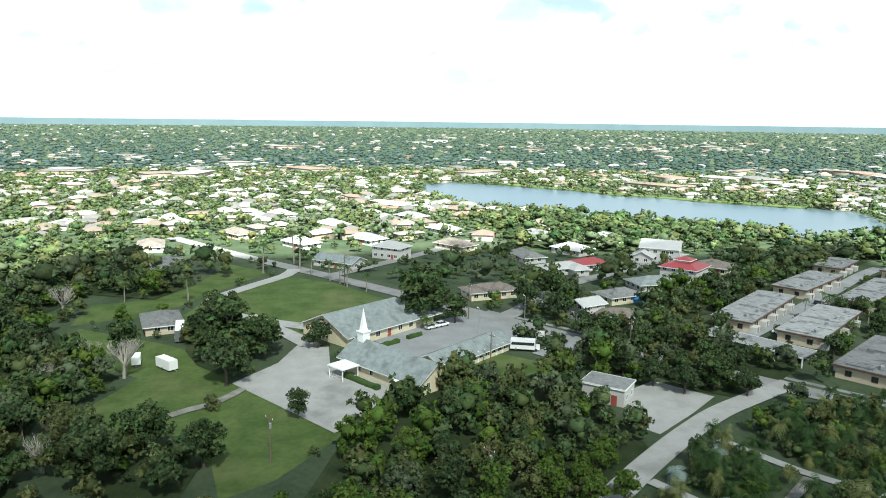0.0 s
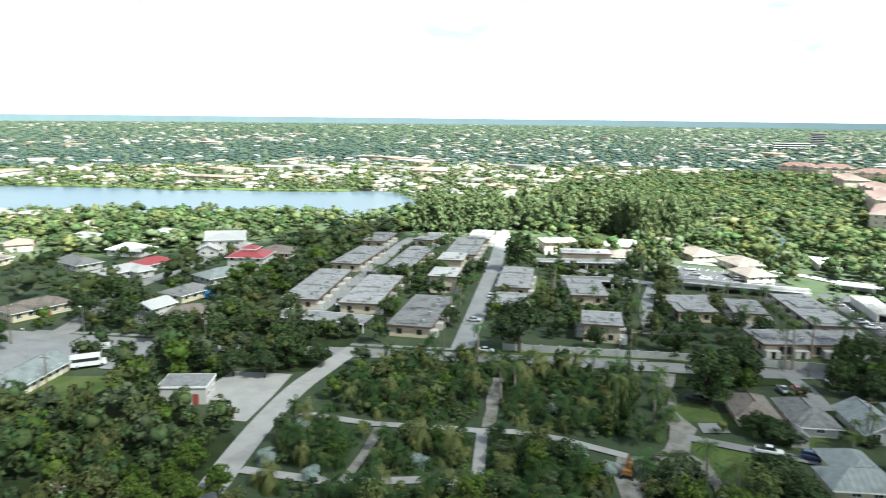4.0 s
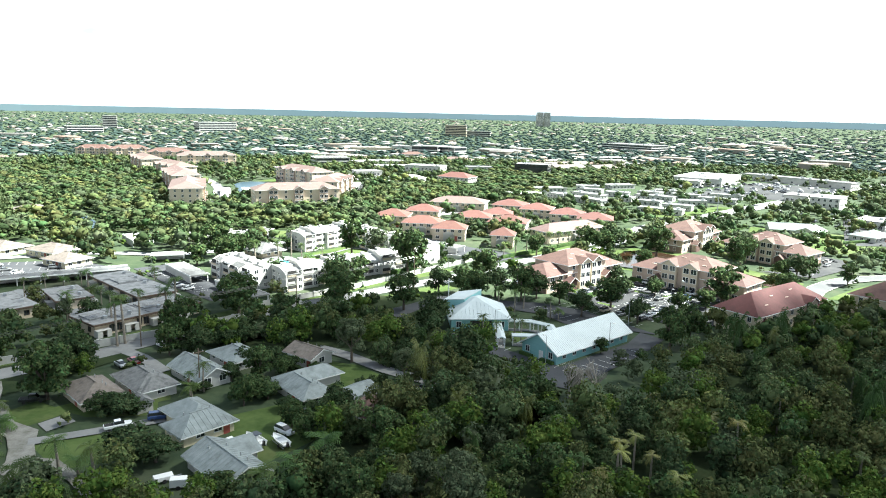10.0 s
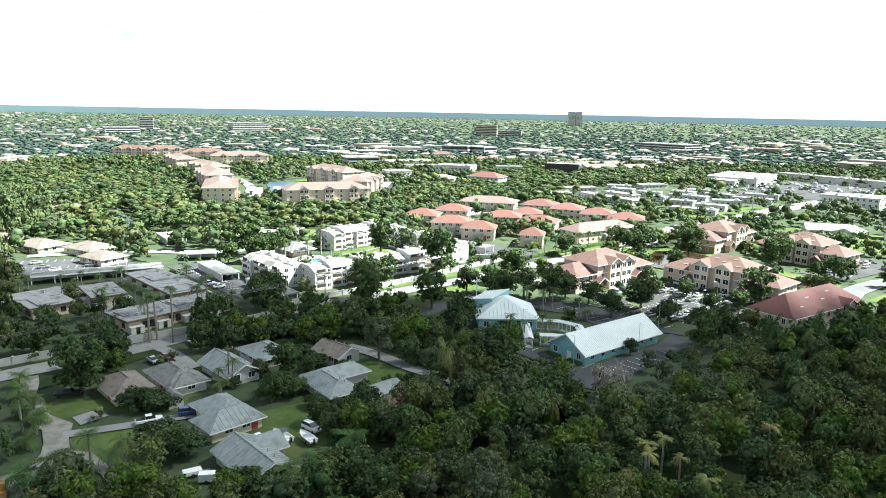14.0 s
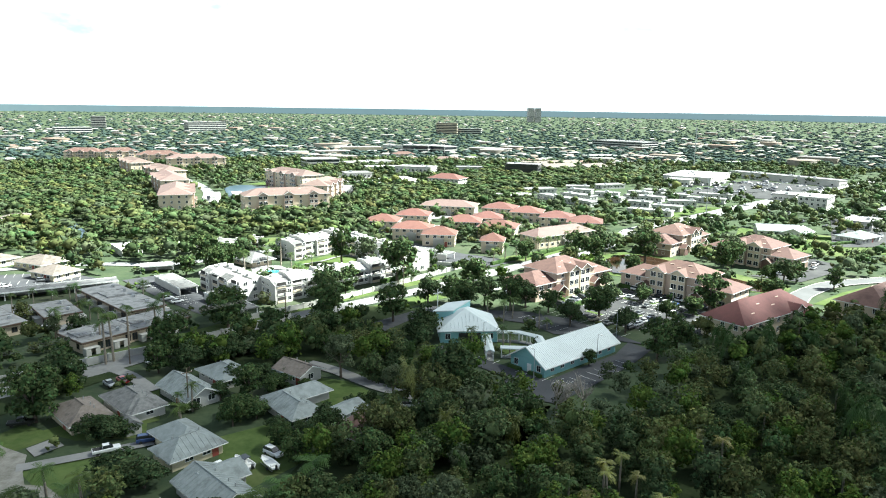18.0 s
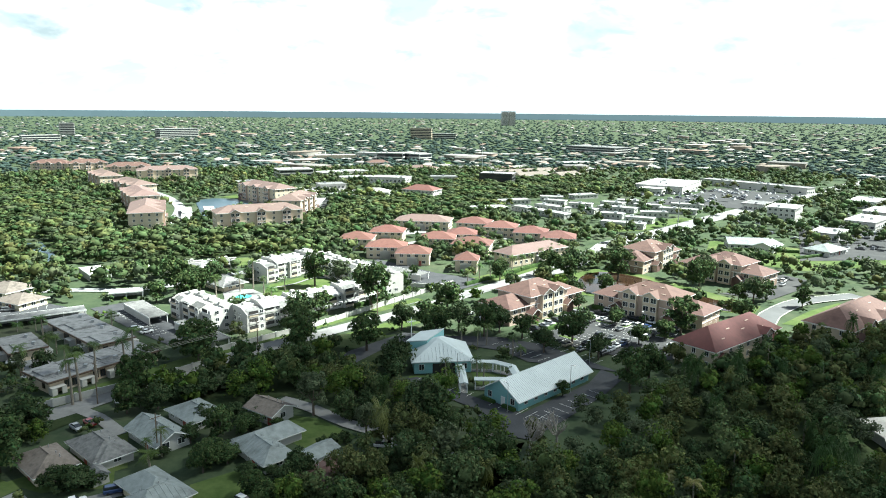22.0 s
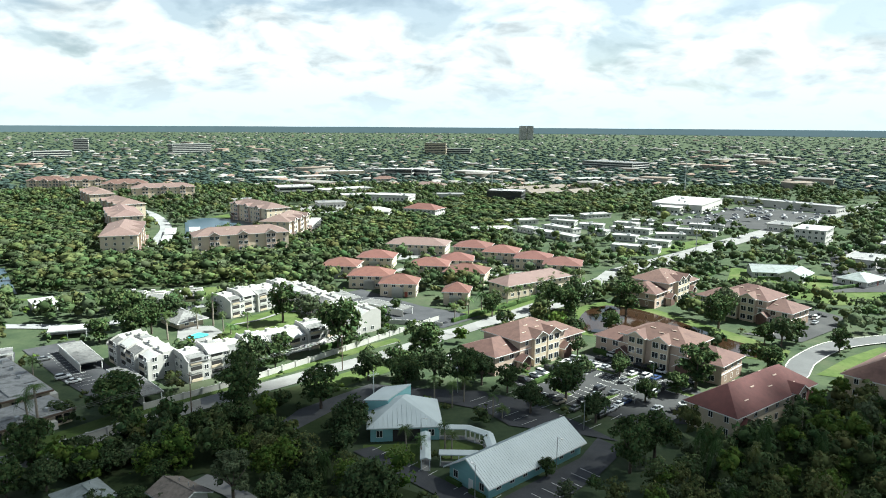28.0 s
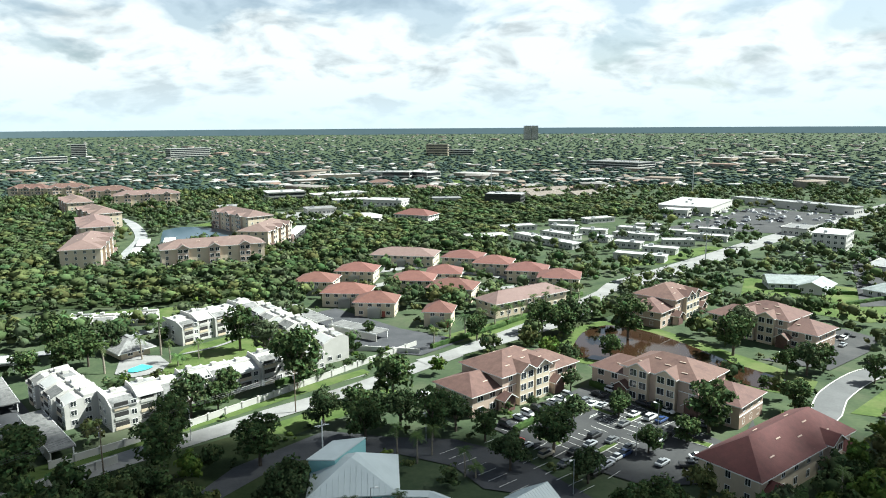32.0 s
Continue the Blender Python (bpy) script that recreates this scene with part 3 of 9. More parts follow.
AVENUE = [(-330, -120), (-286, -75), (-246, -31), (-204, 13), (-177, 41), (-127, 98), (-104, 123), (-70, 153), (-45, 182), (-8, 214), (16, 234), (72, 290), (119, 346), (166, 384), (232, 444), (402, 592), (700, 850)]
road("road_avenue", AVENUE, 6.4, "concrete", "pale worn concrete two-lane avenue with grass verges")
road("road_avenue_north", [(116, 343), (166, 387), (232, 448), (402, 596), (700, 854)], 13.0, "concrete", "wide pale road beside low white buildings", 0.06)
s = Shape()
ribbon(s, [(-204, 17), (-127, 104), (-70, 159), (-8, 221), (16, 241)], 1.6, 0.055, 1.5)
solid("pavement_avenue", s, M["concrete"], "narrow concrete footpath along the avenue", "footpath", "structure")

# west: church grounds
patch("paved_lot_church", [(-145, -41), (-121, -16), (-138, -1), (-150, -14), (-158, -22), (-170, -24), (-171, -32), (-158, -34)], "paleconcrete", "large empty pale concrete church parking lot", "parking lot")
patch("paved_lot_forecourt", [(-152, 5), (-172, 21), (-186, 30), (-206, 16), (-186, -5), (-176, -14), (-166, -6)], "greyroad", "worn grey asphalt forecourt of the church", "parking lot", 0.045)
patch("lawn_field", [(-178, -38), (-190, -70), (-215, -68), (-252, -54), (-240, -32), (-198, 4), (-186, -4)], "lawn", "open mown green lawn", "lawn", 0.02)
patch("lawn_field_west", [(-200, -76), (-214, -72), (-256, -58), (-270, -76), (-240, -78), (-216, -84), (-208, -100), (-186, -96)], "lawn", "open mown green lawn with a palm", "lawn", 0.02)
patch("lawn_field_south", [(-104, -23), (-121, -14), (-146, -42), (-160, -46), (-172, -66), (-184, -92), (-170, -94), (-160, -84), (-148, -62), (-128, -66), (-112, -58), (-117, -46), (-108, -34), (-98, -30)], "lawn", "open grass field beside the parking lot", "lawn", 0.02)
patch("lawn_church", [(-172, 10), (-150, 6), (-142, 16), (-158, 30)], "lawn", "mown strip of lawn beside the church wing", "lawn", 0.024)
road("road_curved_lane", [(-186, -30), (-196, -52), (-207, -64), (-217, -66), (-232, -60), (-251, -51), (-262, -50)], 5.0, "paleconcrete", "curved pale concrete lane between lawns")
road("road_church_drive", [(-170, -28), (-178, -34), (-190, -45)], 5.0, "paleconcrete", "pale concrete drive beside the lawn", 0.055)
road("footpath_sand", [(-126, -51), (-134, -42), (-142, -38)], 2.2, "dirt", "sandy worn track over the grass", 0.045, 0.4)
road("road_side_street", [(-196, 20), (-206, 28), (-239, 48), (-262, 72), (-300, 110)], 6.0, "concrete", "pale residential side street")
road("road_side_street_west", [(-252, -34), (-290, -6), (-330, 20)], 5.5, "concrete", "pale residential side street between houses", 0.055)
road("road_bus_drive", [(-164, 28), (-176, 40)], 6.0, "greyroad", "worn grey drive beside the church", 0.055)

# south of the avenue: nursery lanes, dirt track
road("road_south", [(-84, 14), (-95.8, 26), (-108.2, 36.2), (-120.2, 46.8), (-130.8, 57.5), (-138.6, 68), (-147, 80)], 4.8, "paleconcrete", "pale cracked concrete lane through the trees", 0.05)
patch("paved_yard_utility", [(-143, 44), (-148, 50), (-139, 60), (-130, 52), (-121, 43), (-126, 38), (-134, 40)], "paleconcrete", "cracked concrete yard beside the utility building", "yard")
road("road_nursery_lane", [(-119, 53), (-107, 62), (-101, 69), (-94, 76), (-90, 81), (-83, 86), (-76, 89), (-69, 93)], 2.0, "paleconcrete", "narrow pale lane through the palm nursery", 0.055)
road("road_nursery_south", [(-104, 36), (-97, 42), (-91, 48), (-85, 58), (-78, 64)], 2.2, "paleconcrete", "narrow pale lane beside palms", 0.06)
road("road_nursery_cross", [(-105, 62), (-98, 55), (-92, 48)], 1.8, "dirt", "sandy lane between palm beds", 0.045, 0.2)
road("road_nursery_link", [(-94, 77), (-86, 70), (-78, 63)], 2.0, "paleconcrete", "pale lane between palm beds", 0.062)
road("footpath_wheel_track", [(-112, 96), (-103, 87), (-94, 78)], 2.4, "dirt", "two-wheel sandy track in the grass", 0.04, 0.3)
road("road_dirt_track", [(-84, 135), (-78, 126), (-70, 117), (-63, 108), (-61, 99), (-62, 90), (-59, 82), (-50, 70)], 4.4, "dirt", "pale shell dirt track with worn edges", 0.045, 1.3)
road("road_dirt_branch", [(-61, 104), (-56, 103), (-50, 98), (-44, 92)], 2.2, "dirt", "narrow pale dirt drive on the grass", 0.04, 0.3)
patch("dirt_turning_place", [(-72, 90), (-64, 98), (-57, 97), (-55, 86), (-60, 80), (-68, 84)], "dirt", "bare pale dirt turning place", "dirt yard", 0.042, True, True)
patch("paved_pad_lawn", [(-65, 117), (-62, 121), (-59, 118), (-62, 114)], "concrete", "bare concrete slab on the lawn", "slab", 0.06)
road("road_house_drive", [(-63, 110), (-54, 114), (-44, 119)], 2.6, "concrete", "concrete house drive with a pickup on it", 0.055)
road("road_house_drive_two", [(-67, 156), (-60, 151), (-52, 142)], 3.0, "concrete", "pale concrete house drive", 0.055)
road("road_long_drive", [(-22, 158), (-15, 153), (-6, 144), (4, 137), (14, 128)], 3.6, "concrete", "pale concrete drive through a garden", 0.055)
for k, pts in enumerate(([(-62, 109), (-47, 117), (-42, 106), (-54, 101)], [(-66, 124), (-58, 120), (-46, 121), (-48, 127), (-58, 131)], [(-33, 121), (-22, 128), (-16, 112), (-26, 100), (-30, 108)],
                         [(-20, 150), (-12, 147), (-4, 138), (-11, 131), (-19, 138)], [(-60, 140), (-52, 146), (-46, 128), (-54, 123)], [(-75, 120), (-68, 114), (-62, 122), (-70, 127)])):
    patch("lawn_garden", pts, "lawn", "mown house lawn among trees", "lawn", 0.02 + 0.003 * k)

# townhouses
road("road_townhouse_street", [(-131, 100), (-166, 134), (-218, 184), (-268, 229)], 5.6, "greyroad", "grey residential street between flat-roofed townhouses", 0.055)
road("road_townhouse_lane", [(-180, 84), (-212, 117), (-258, 162), (-272, 178)], 5.0, "greyroad", "grey lane between flat-roofed townhouses", 0.055)
road("road_townhouse_back", [(-268, 229), (-235, 205), (-200, 190), (-160, 196), (-140, 205)], 5.0, "greyroad", "grey lane behind the townhouses", 0.06)
road("road_culdesac", [(-140, 205), (-131, 187), (-122, 172), (-108, 158)], 8.0, "greyroad", "grey cul-de-sac lane with driveways", 0.058)
road("road_culdesac_two", [(-118, 205), (-104, 200), (-92, 190), (-84, 180)], 7.0, "greyroad", "grey cul-de-sac lane with driveways", 0.062)
patch("paved_lot_townhouse", [(-152, 232), (-148, 243), (-120, 250), (-96, 236), (-92, 228), (-126, 215)], "asphalt", "dark asphalt parking lot beside carports", "parking lot")
patch("paved_lot_condo", [(-95, 238), (-84, 247), (-57, 214), (-46, 200), (-58, 198), (-72, 212)], "asphalt", "dark asphalt condominium parking lot", "parking lot", 0.043)
patch("lawn_townhouse", [(-136, 122), (-130, 118), (-176, 172), (-182, 168)], "lawn", "narrow green lawn strip", "lawn", 0.02)
patch("lawn_verge", [(-126, 105), (-100, 133), (-66, 163), (-42, 190), (-6, 223), (16, 243), (14, 246), (-10, 226), (-46, 194), (-70, 167), (-104, 137), (-128, 108)], "lawn", "mown green verge along the avenue", "lawn", 0.02)
patch("lawn_verge_south", [(-36, 184), (-4, 211), (20, 231), (26, 228), (2, 205), (-28, 178)], "lawn", "mown green verge along the avenue", "lawn", 0.02)
patch("lawn_condo", [(-42, 248), (-41, 268), (-28, 283), (-16, 275), (-6, 258), (-28, 238), (-36, 236)], "lawn", "bright mown courtyard lawn with a path", "lawn", 0.02)
road("footpath_condo", [(-40, 262), (-32, 268), (-24, 279), (-14, 272)], 1.2, "concrete", "curved pale footpath over the lawn", 0.04)
patch("paved_lot_carports", [(-14, 300), (0, 312), (24, 284), (44, 270), (30, 256), (14, 262)], "asphalt", "dark asphalt drive between carports", "parking lot", 0.043)
patch("lawn_condo_back", [(-130, 300), (-95, 310), (-55, 320), (-30, 318), (-40, 305), (-70, 300), (-100, 290)], "lawn", "sunlit lawn behind low buildings", "lawn", 0.02)
road("road_condo_back", [(-150, 250), (-120, 262), (-98, 262), (-88, 262), (-72, 272), (-60, 285), (-44, 296)], 5.0, "greyroad", "grey lane behind the condominium", 0.05)
s = Shape().add([(-47.4 + 2.7 * math.cos(a) * (1 + 0.25 * math.sin(2 * a)), 249.6 + 3.0 * math.sin(a) * (1 + 0.2 * math.cos(3 * a)), 0.46) for a in [k * math.tau / 28 for k in range(28)]], [tuple(range(28))])
pool = solid("pool_water", s, M["pool"], "turquoise freeform swimming pool in a pale deck", "swimming pool", "structure")
patch("paved_pool_deck", [(-53, 246), (-47, 243), (-41, 247), (-41, 254), (-46, 261), (-52, 262), (-56, 257)], "concrete", "white paved deck round the swimming pool", "pool deck", 0.06)

# the teal church
patch("paved_lot_teal_south", [(22, 152), (23, 138), (31, 134), (40, 142), (54, 156), (62, 166), (58, 172), (52, 163), (32, 146.5), (25, 156)], "asphalt", "dark asphalt church parking lot with white stalls", "parking lot", 0.045)
patch("paved_lot_teal_north", [(22, 202), (36, 200), (48, 192), (62, 170), (54, 174), (40, 179), (35, 188), (24, 194)], "asphalt", "dark asphalt church parking lot with white stalls", "parking lot", 0.045)
patch("paved_lot_teal_west", [(6, 168), (10, 170), (26, 153), (22, 150)], "asphalt", "dark asphalt strip of church parking", "parking lot", 0.044)
patch("paved_lot_side_drive", [(22, 202), (8, 206), (-8, 190), (-14, 176), (-9, 176), (2, 192), (24, 194)], "asphalt", "dark asphalt drive to the church", "drive", 0.043)
patch("lawn_church_court", [(24, 164), (24, 173), (33, 170), (33, 163)], "lawn", "small green court inside covered walkways", "lawn", 0.022)
patch("lawn_church_front", [(8, 158), (20, 158), (20, 171), (8, 171)], "lawn", "mown lawn beside the teal church", "lawn", 0.021)
patch("lawn_church_west", [(-12, 176), (0, 194), (6, 192), (6, 172), (-4, 168)], "grass", "rough grass beside the teal church", "lawn", 0.02)

# peach apartments
patch("paved_lot_peach", [(44, 206), (58, 216), (70, 228), (76, 224), (94, 192), (104, 206), (98, 190), (80, 178), (70, 178), (56, 190)], "lotgrey", "busy grey asphalt parking lot with white stalls", "parking lot", 0.045)
patch("paved_lot_peach_east", [(94, 192), (104, 203), (108, 199), (84, 180)], "lotgrey", "grey asphalt drive beside apartments", "drive", 0.047)
patch("paved_lot_peach_far", [(126, 246), (140, 236), (160, 250), (172, 262), (166, 276), (150, 272), (152, 252)], "lotgrey", "grey asphalt parking lot beside apartments", "parking lot", 0.045)
road("road_peach_lane", [(112, 199), (122.5, 208.5), (129, 217), (142, 228), (153, 234), (176, 240)], 6.2, "lane", "grey worn lane with green verges", 0.05, kerbs=True)
patch("lawn_lane", [(128, 208), (146, 222), (162, 231), (168, 222), (150, 210), (136, 204)], "lawn", "bright mown lawn beside the lane", "lawn", 0.02)
patch("water_pond_peach", [(73, 254), (82, 275), (92, 283), (101, 278), (110, 262), (117, 243), (125, 228), (119, 222), (110, 230), (104, 242), (90, 250), (82, 247)], "brownwater", "still brown retention pond", "pond", 0.05, True, True)
patch("lawn_pond", [(68, 250), (78, 280), (92, 289), (108, 278), (124, 246), (132, 228), (124, 218), (106, 228), (88, 240)], "lawn", "green grass bank round the pond", "lawn", 0.018)
road("road_villa_street", [(30, 250), (60, 272), (86, 296), (104, 330), (112, 344)], 5.0, "concrete", "pale side street with green verges", 0.05)
patch("lawn_villa", [(34, 262), (66, 284), (88, 308), (80, 312), (56, 290), (28, 268)], "lawn", "green strip beside the villa hedge", "lawn", 0.02)
road("footpath_villa_drive", [(10, 345), (22, 356), (34, 372), (60, 366), (76, 346), (56, 336)], 5.0, "concrete", "pale paved villa drive", 0.045)
patch("paved_yard_villa", [(14, 374), (30, 382), (44, 388), (36, 396), (16, 390)], "concrete", "pale paved villa court", "yard", 0.047)

# far streets, lots and lakes
patch("water_lake_west", [(-640, 15), (-611, 63), (-587, 91), (-566, 119), (-534, 140), (-526, 167), (-499, 191), (-483, 216), (-468, 240), (-455, 271), (-420, 268), (-380, 250), (-350, 222), (-345, 190), (-370, 160), (-392, 128), (-412, 98), (-436, 66), (-480, 18), (-540, -4), (-595, -10)], "water", "wide blue lake between wooded banks", "lake", 0.06, True, True)
patch("lawn_lake_bank", [(-620, 66), (-575, 125), (-535, 160), (-505, 200), (-472, 250), (-480, 262), (-516, 208), (-548, 165), (-590, 128), (-640, 70)], "lawn", "bright mown lake bank", "lawn", 0.05)
patch("water_lake_pink", [(-130, 516), (-122, 532), (-100, 524), (-80, 506), (-78, 470), (-96, 455), (-108, 445), (-116, 470)], "water", "small lake between pink apartment houses", "lake", 0.06, True, True)
patch("water_pond_townhouses", [(-217, 228), (-217, 239), (-206, 248), (-196, 239), (-198, 227)], "brownwater", "dark still pond behind the townhouses", "pond", 0.06, True, True)
patch("lawn_pond_bank", [(-240, 250), (-242, 262), (-216, 262), (-204, 254), (-218, 246)], "lawn", "bright mown bank beside a dark pond", "lawn", 0.02)
patch("water_canal", [(-170, 356), (-138, 306), (-133, 309), (-165, 360)], "water", "narrow boat canal between trees", "canal", 0.06)
road("road_pink_drive", [(-116, 415), (-122, 440), (-134, 490), (-162, 550), (-190, 590)], 7.0, "greyroad", "grey drive between pink apartment houses", 0.05)
patch("paved_lot_pink", [(-50, 425), (-38, 440), (-34, 520), (-44, 530), (-46, 470)], "lotgrey", "grey parking strip with white carports", "parking lot")
patch("paved_lot_plaza", [(190, 500), (230, 530), (300, 600), (340, 545), (300, 510), (250, 470)], "lotgrey", "large grey shopping plaza lot", "parking lot", 0.045)
patch("paved_lot_east", [(190, 300), (250, 400), (330, 450), (360, 400), (280, 300)], "lotgrey", "sunlit parking lots between low shops", "parking lot", 0.04, False)
patch("lawn_east_field", [(150, 310), (172, 352), (206, 330), (250, 320), (230, 290), (180, 280)], "lawn", "sunlit green lawn beside the avenue", "lawn", 0.03)
patch("lawn_north_verge", [(120, 378), (150, 384), (196, 424), (190, 432), (140, 396)], "lawn", "green verge beside low white homes", "lawn", 0.03)
patch("lawn_sports_field", [(63, 980), (121, 940), (107, 866), (61, 866)], "lawn", "sunlit sports field", "field", 0.05, False)
patch("lawn_meadow", [(-300, 270), (-284, 262), (-226, 310), (-238, 322)], "lawn", "bright meadow behind tall trees", "lawn", 0.03)
patch("lawn_pink", [(-118, 540), (-96, 530), (-70, 560), (-100, 575)], "lawn", "lawn beside the small lake", "lawn", 0.03)


# ---------------------------------------------------------------- buildings
WIN = {}
VENT = mesh_of("vent_pipe", Shape().tube((0, 0, 0), (0, 0, 0.75), 0.09, 0.09, 6), M["metal"])


def window_mesh(w, h, key="trim", cross=True):
    """Frame with mullion, dark pane set back and a sill; faces -y, its foot on z 0."""
    k = (round(w, 2), round(h, 2), key, cross)
    if k not in WIN:
        s = Shape()
        t = 0.09
        s.box(-w / 2 - t, -0.06, -t, w / 2 + t, 0.02, 0, 0)
        s.box(-w / 2 - t, -0.06, h, w / 2 + t, 0.02, h + t, 0)
        s.box(-w / 2 - t, -0.06, 0, -w / 2, 0.02, h, 0)
        s.box(w / 2, -0.06, 0, w / 2 + t, 0.02, h, 0)
        if cross:
            s.box(-0.03, -0.045, 0, 0.03, 0.01, h, 0)
        s.add([(-w / 2, -0.012, 0), (w / 2, -0.012, 0), (w / 2, -0.012, h), (-w / 2, -0.012, h)], [(0, 1, 2, 3)], 1)
        WIN[k] = mesh_of("window", s, [M[key], M["glass"]])
    return WIN[k]


def face_spot(L, D, side, u, z):
    """A pose on a wall of a block: side 0 front (-y), 1 right (+x), 2 back, 3 left; u along it."""
    if side == 0:
        return pose(u, -D / 2, z)
    if side == 1:
        return pose(L / 2, u, z, 0, 0, 90)
    if side == 2:
        return pose(-u, D / 2, z, 0, 0, 180)
    return pose(-L / 2, -u, z, 0, 0, -90)


def windows(parent, L, D, side, us, zs, w=1.2, h=1.3, key="trim", off=None, cross=True):
    me = window_mesh(w, h, key, cross)
    base = parent.matrix_basis @ off if off is not None else parent.matrix_basis
    n = (base @ face_spot(L, D, side, 0, 0)).to_3x3() @ Vector((0, -1, 0))
    if n.dot((Vector((12, 20, 0)) - base.translation).normalized()) < -0.15:
        return  # walls that turn their back to the whole walk
    for z in zs:
        for u in us:
            m = face_spot(L, D, side, u, z)
            part("window", me, None, parent, "", (off @ m) if off is not None else m)


DOOR = {}


def door(parent, L, D, side, u, key="door", off=None, w=1.0):
    if key not in DOOR:
        s = Shape().box(-w / 2, -0.07, 0, w / 2, 0.02, 2.05)
        s.box(-w / 2 - 0.1, -0.05, 0, -w / 2, 0.02, 2.15).box(w / 2, -0.05, 0, w / 2 + 0.1, 0.02, 2.15).box(-w / 2, -0.05, 2.05, w / 2, 0.02, 2.15)
        s.box(w / 2 - 0.2, -0.12, 0.95, w / 2 - 0.1, -0.07, 1.05)
        DOOR[key] = mesh_of("door", s, M[key])
    m = face_spot(L, D, side, u, 0)
    part("door", DOOR[key], None, parent, "", (off @ m) if off is not None else m)


def evenly(length, gap, margin=1.5):
    n = max(1, int((length - 2 * margin) / gap) + 1)
    return [(-(n - 1) / 2 + k) * gap for k in range(n)]


def seams(shape_L, shape_D, z, rise, over, gap, hip):
    """Raised seams that run up both slopes of a metal roof."""
    s = Shape()
    a, b = shape_L / 2 + over, shape_D / 2 + over
    lo = z - over * rise / (shape_D / 2)
    n = int(2 * a / gap)
    for k in range(n + 1):
        x = -a + 0.05 + k * (2 * a - 0.1) / n
        reach = 1.0 if not hip else min(1.0, (a - abs(x)) / b)
        if reach < 0.08:
            continue
        for sg in (-1, 1):
            p0, p1 = (x, sg * b, lo + 0.005), (x, sg * b * (1 - reach), lo + (z + rise - lo) * reach + 0.005)
            s.add([(p0[0] - 0.035, p0[1], p0[2]), (p0[0] + 0.035, p0[1], p0[2]), (p1[0] + 0.035, p1[1], p1[2]), (p1[0] - 0.035, p1[1], p1[2]),
                   (p0[0], p0[1], p0[2] + 0.06), (p1[0], p1[1], p1[2] + 0.06)], [(0, 4, 5, 3), (4, 1, 2, 5), (0, 1, 4)])
    return s


def house(x, y, rz, L, D, h=2.7, rise=1.7, roof="shingle", wall="white", hip=1.0, label="", wings=(), group="houses of the neighbourhood", over=0.7, seam=False, storeys=1, name="house", category="house", chimney=False):
    """A dwelling with walls, roof, windows and doors. wings: (dx, dy, turn, L, D, h, rise)."""
    fill_rect(taken, x, y, rz, L, D, 2.4)
    e = thing(name, pose(x, y, 0, 0, 0, rz), label, category, group)
    w = Shape().walls(L, D, h, 0 if hip else rise)
    r = Shape().roof(L, D, h, rise, over, hip, m_edge=1)
    for dx, dy, tz, wL, wD, wh, wr in wings:
        c, s_ = math.cos(radians(rz)), math.sin(radians(rz))
        fill_rect(taken, x + dx * c - dy * s_, y + dx * s_ + dy * c, rz + tz, wL, wD, 2.0)
        w.spot(dx, dy, tz).walls(wL, wD, wh, 0 if hip else wr)
        r.spot(dx, dy, tz).roof(wL, wD, wh + 0.02, wr, over, hip, m_edge=1)
    part("wall", w, M[wall], e)
    ro = part("roof", r, [M[roof], M["trim"]], e)
    if seam:
        part("roof_seam", seams(L, D, h, rise, over, 0.9, hip), M[roof], ro)
    # ridge cap and vents
    cap = Shape().tube((-(L / 2 - hip * D / 2) - 0.3, 0, h + rise + 0.02), (L / 2 - hip * D / 2 + 0.3, 0, h + rise + 0.02), 0.12, 0.12, 6)
    part("ridge_cap", cap, M[roof], ro)
    if math.hypot(x, y - 60) < 150:
        for u in (-0.22, 0.13, 0.3):
            part("vent_pipe", VENT, None, ro, "", pose(u * L, D * 0.22, h + rise * 0.45))
    zs = [0.95 + 2.8 * k for k in range(storeys)]
    for side in range(4):
        ln = L if side % 2 == 0 else D
        us = evenly(ln, 3.2)
        if side == 0:
            door(e, L, D, 0, us[len(us) // 2] + 1.6)
        windows(e, L, D, side, us, zs, 1.4, 1.15)
    for dx, dy, tz, wL, wD, wh, wr in wings:
        off = pose(dx, dy, 0, 0, 0, tz)
        for side in (0, 1, 3):
            windows(e, wL, wD, side, evenly(wL if side == 0 else wD, 3.4)[:2], [0.95], 1.4, 1.15, off=off)
    return e


# houses south of the avenue
house(-36.4, 113.9, 45, 9.2, 6.4, 2.4, 1.7, "metalroof", "cream", label="cream block house with stained grey metal hip roof", wings=((1.4, 4.6, 90, 10.0, 6.2, 2.4, 1.65),), seam=True)
house(-28.2, 99.7, -48, 12, 6.8, 2.4, 1.6, "metalroof", "white", 0.0, "white house with pale grey metal gable roof", wings=((-3.5, 2.6, 90, 6, 5.4, 2.4, 1.3),), seam=True)
house(-60.6, 128.2, -47, 10.6, 6.8, 2.4, 1.6, "brownshingle", "tan", label="small house with faded brown shingle hip roof")
house(-53.0, 133.6, -47, 11.6, 6.6, 2.4, 1.6, "shingle", "white", label="white bungalow with stained dark shingle roof", wings=((4.2, 0.5, 90, 6.0, 5.0, 2.4, 1.2),))
house(-43.6, 139, -46, 12, 6.6, 2.4, 1.7, "metalroof", "greywall", 0.0, "grey house with weathered metal gable roof", seam=True)
house(-38.7, 148.6, -46, 10, 7.0, 2.4, 1.4, "metalroof", "white", 1.0, "white house with grey roof behind trees")
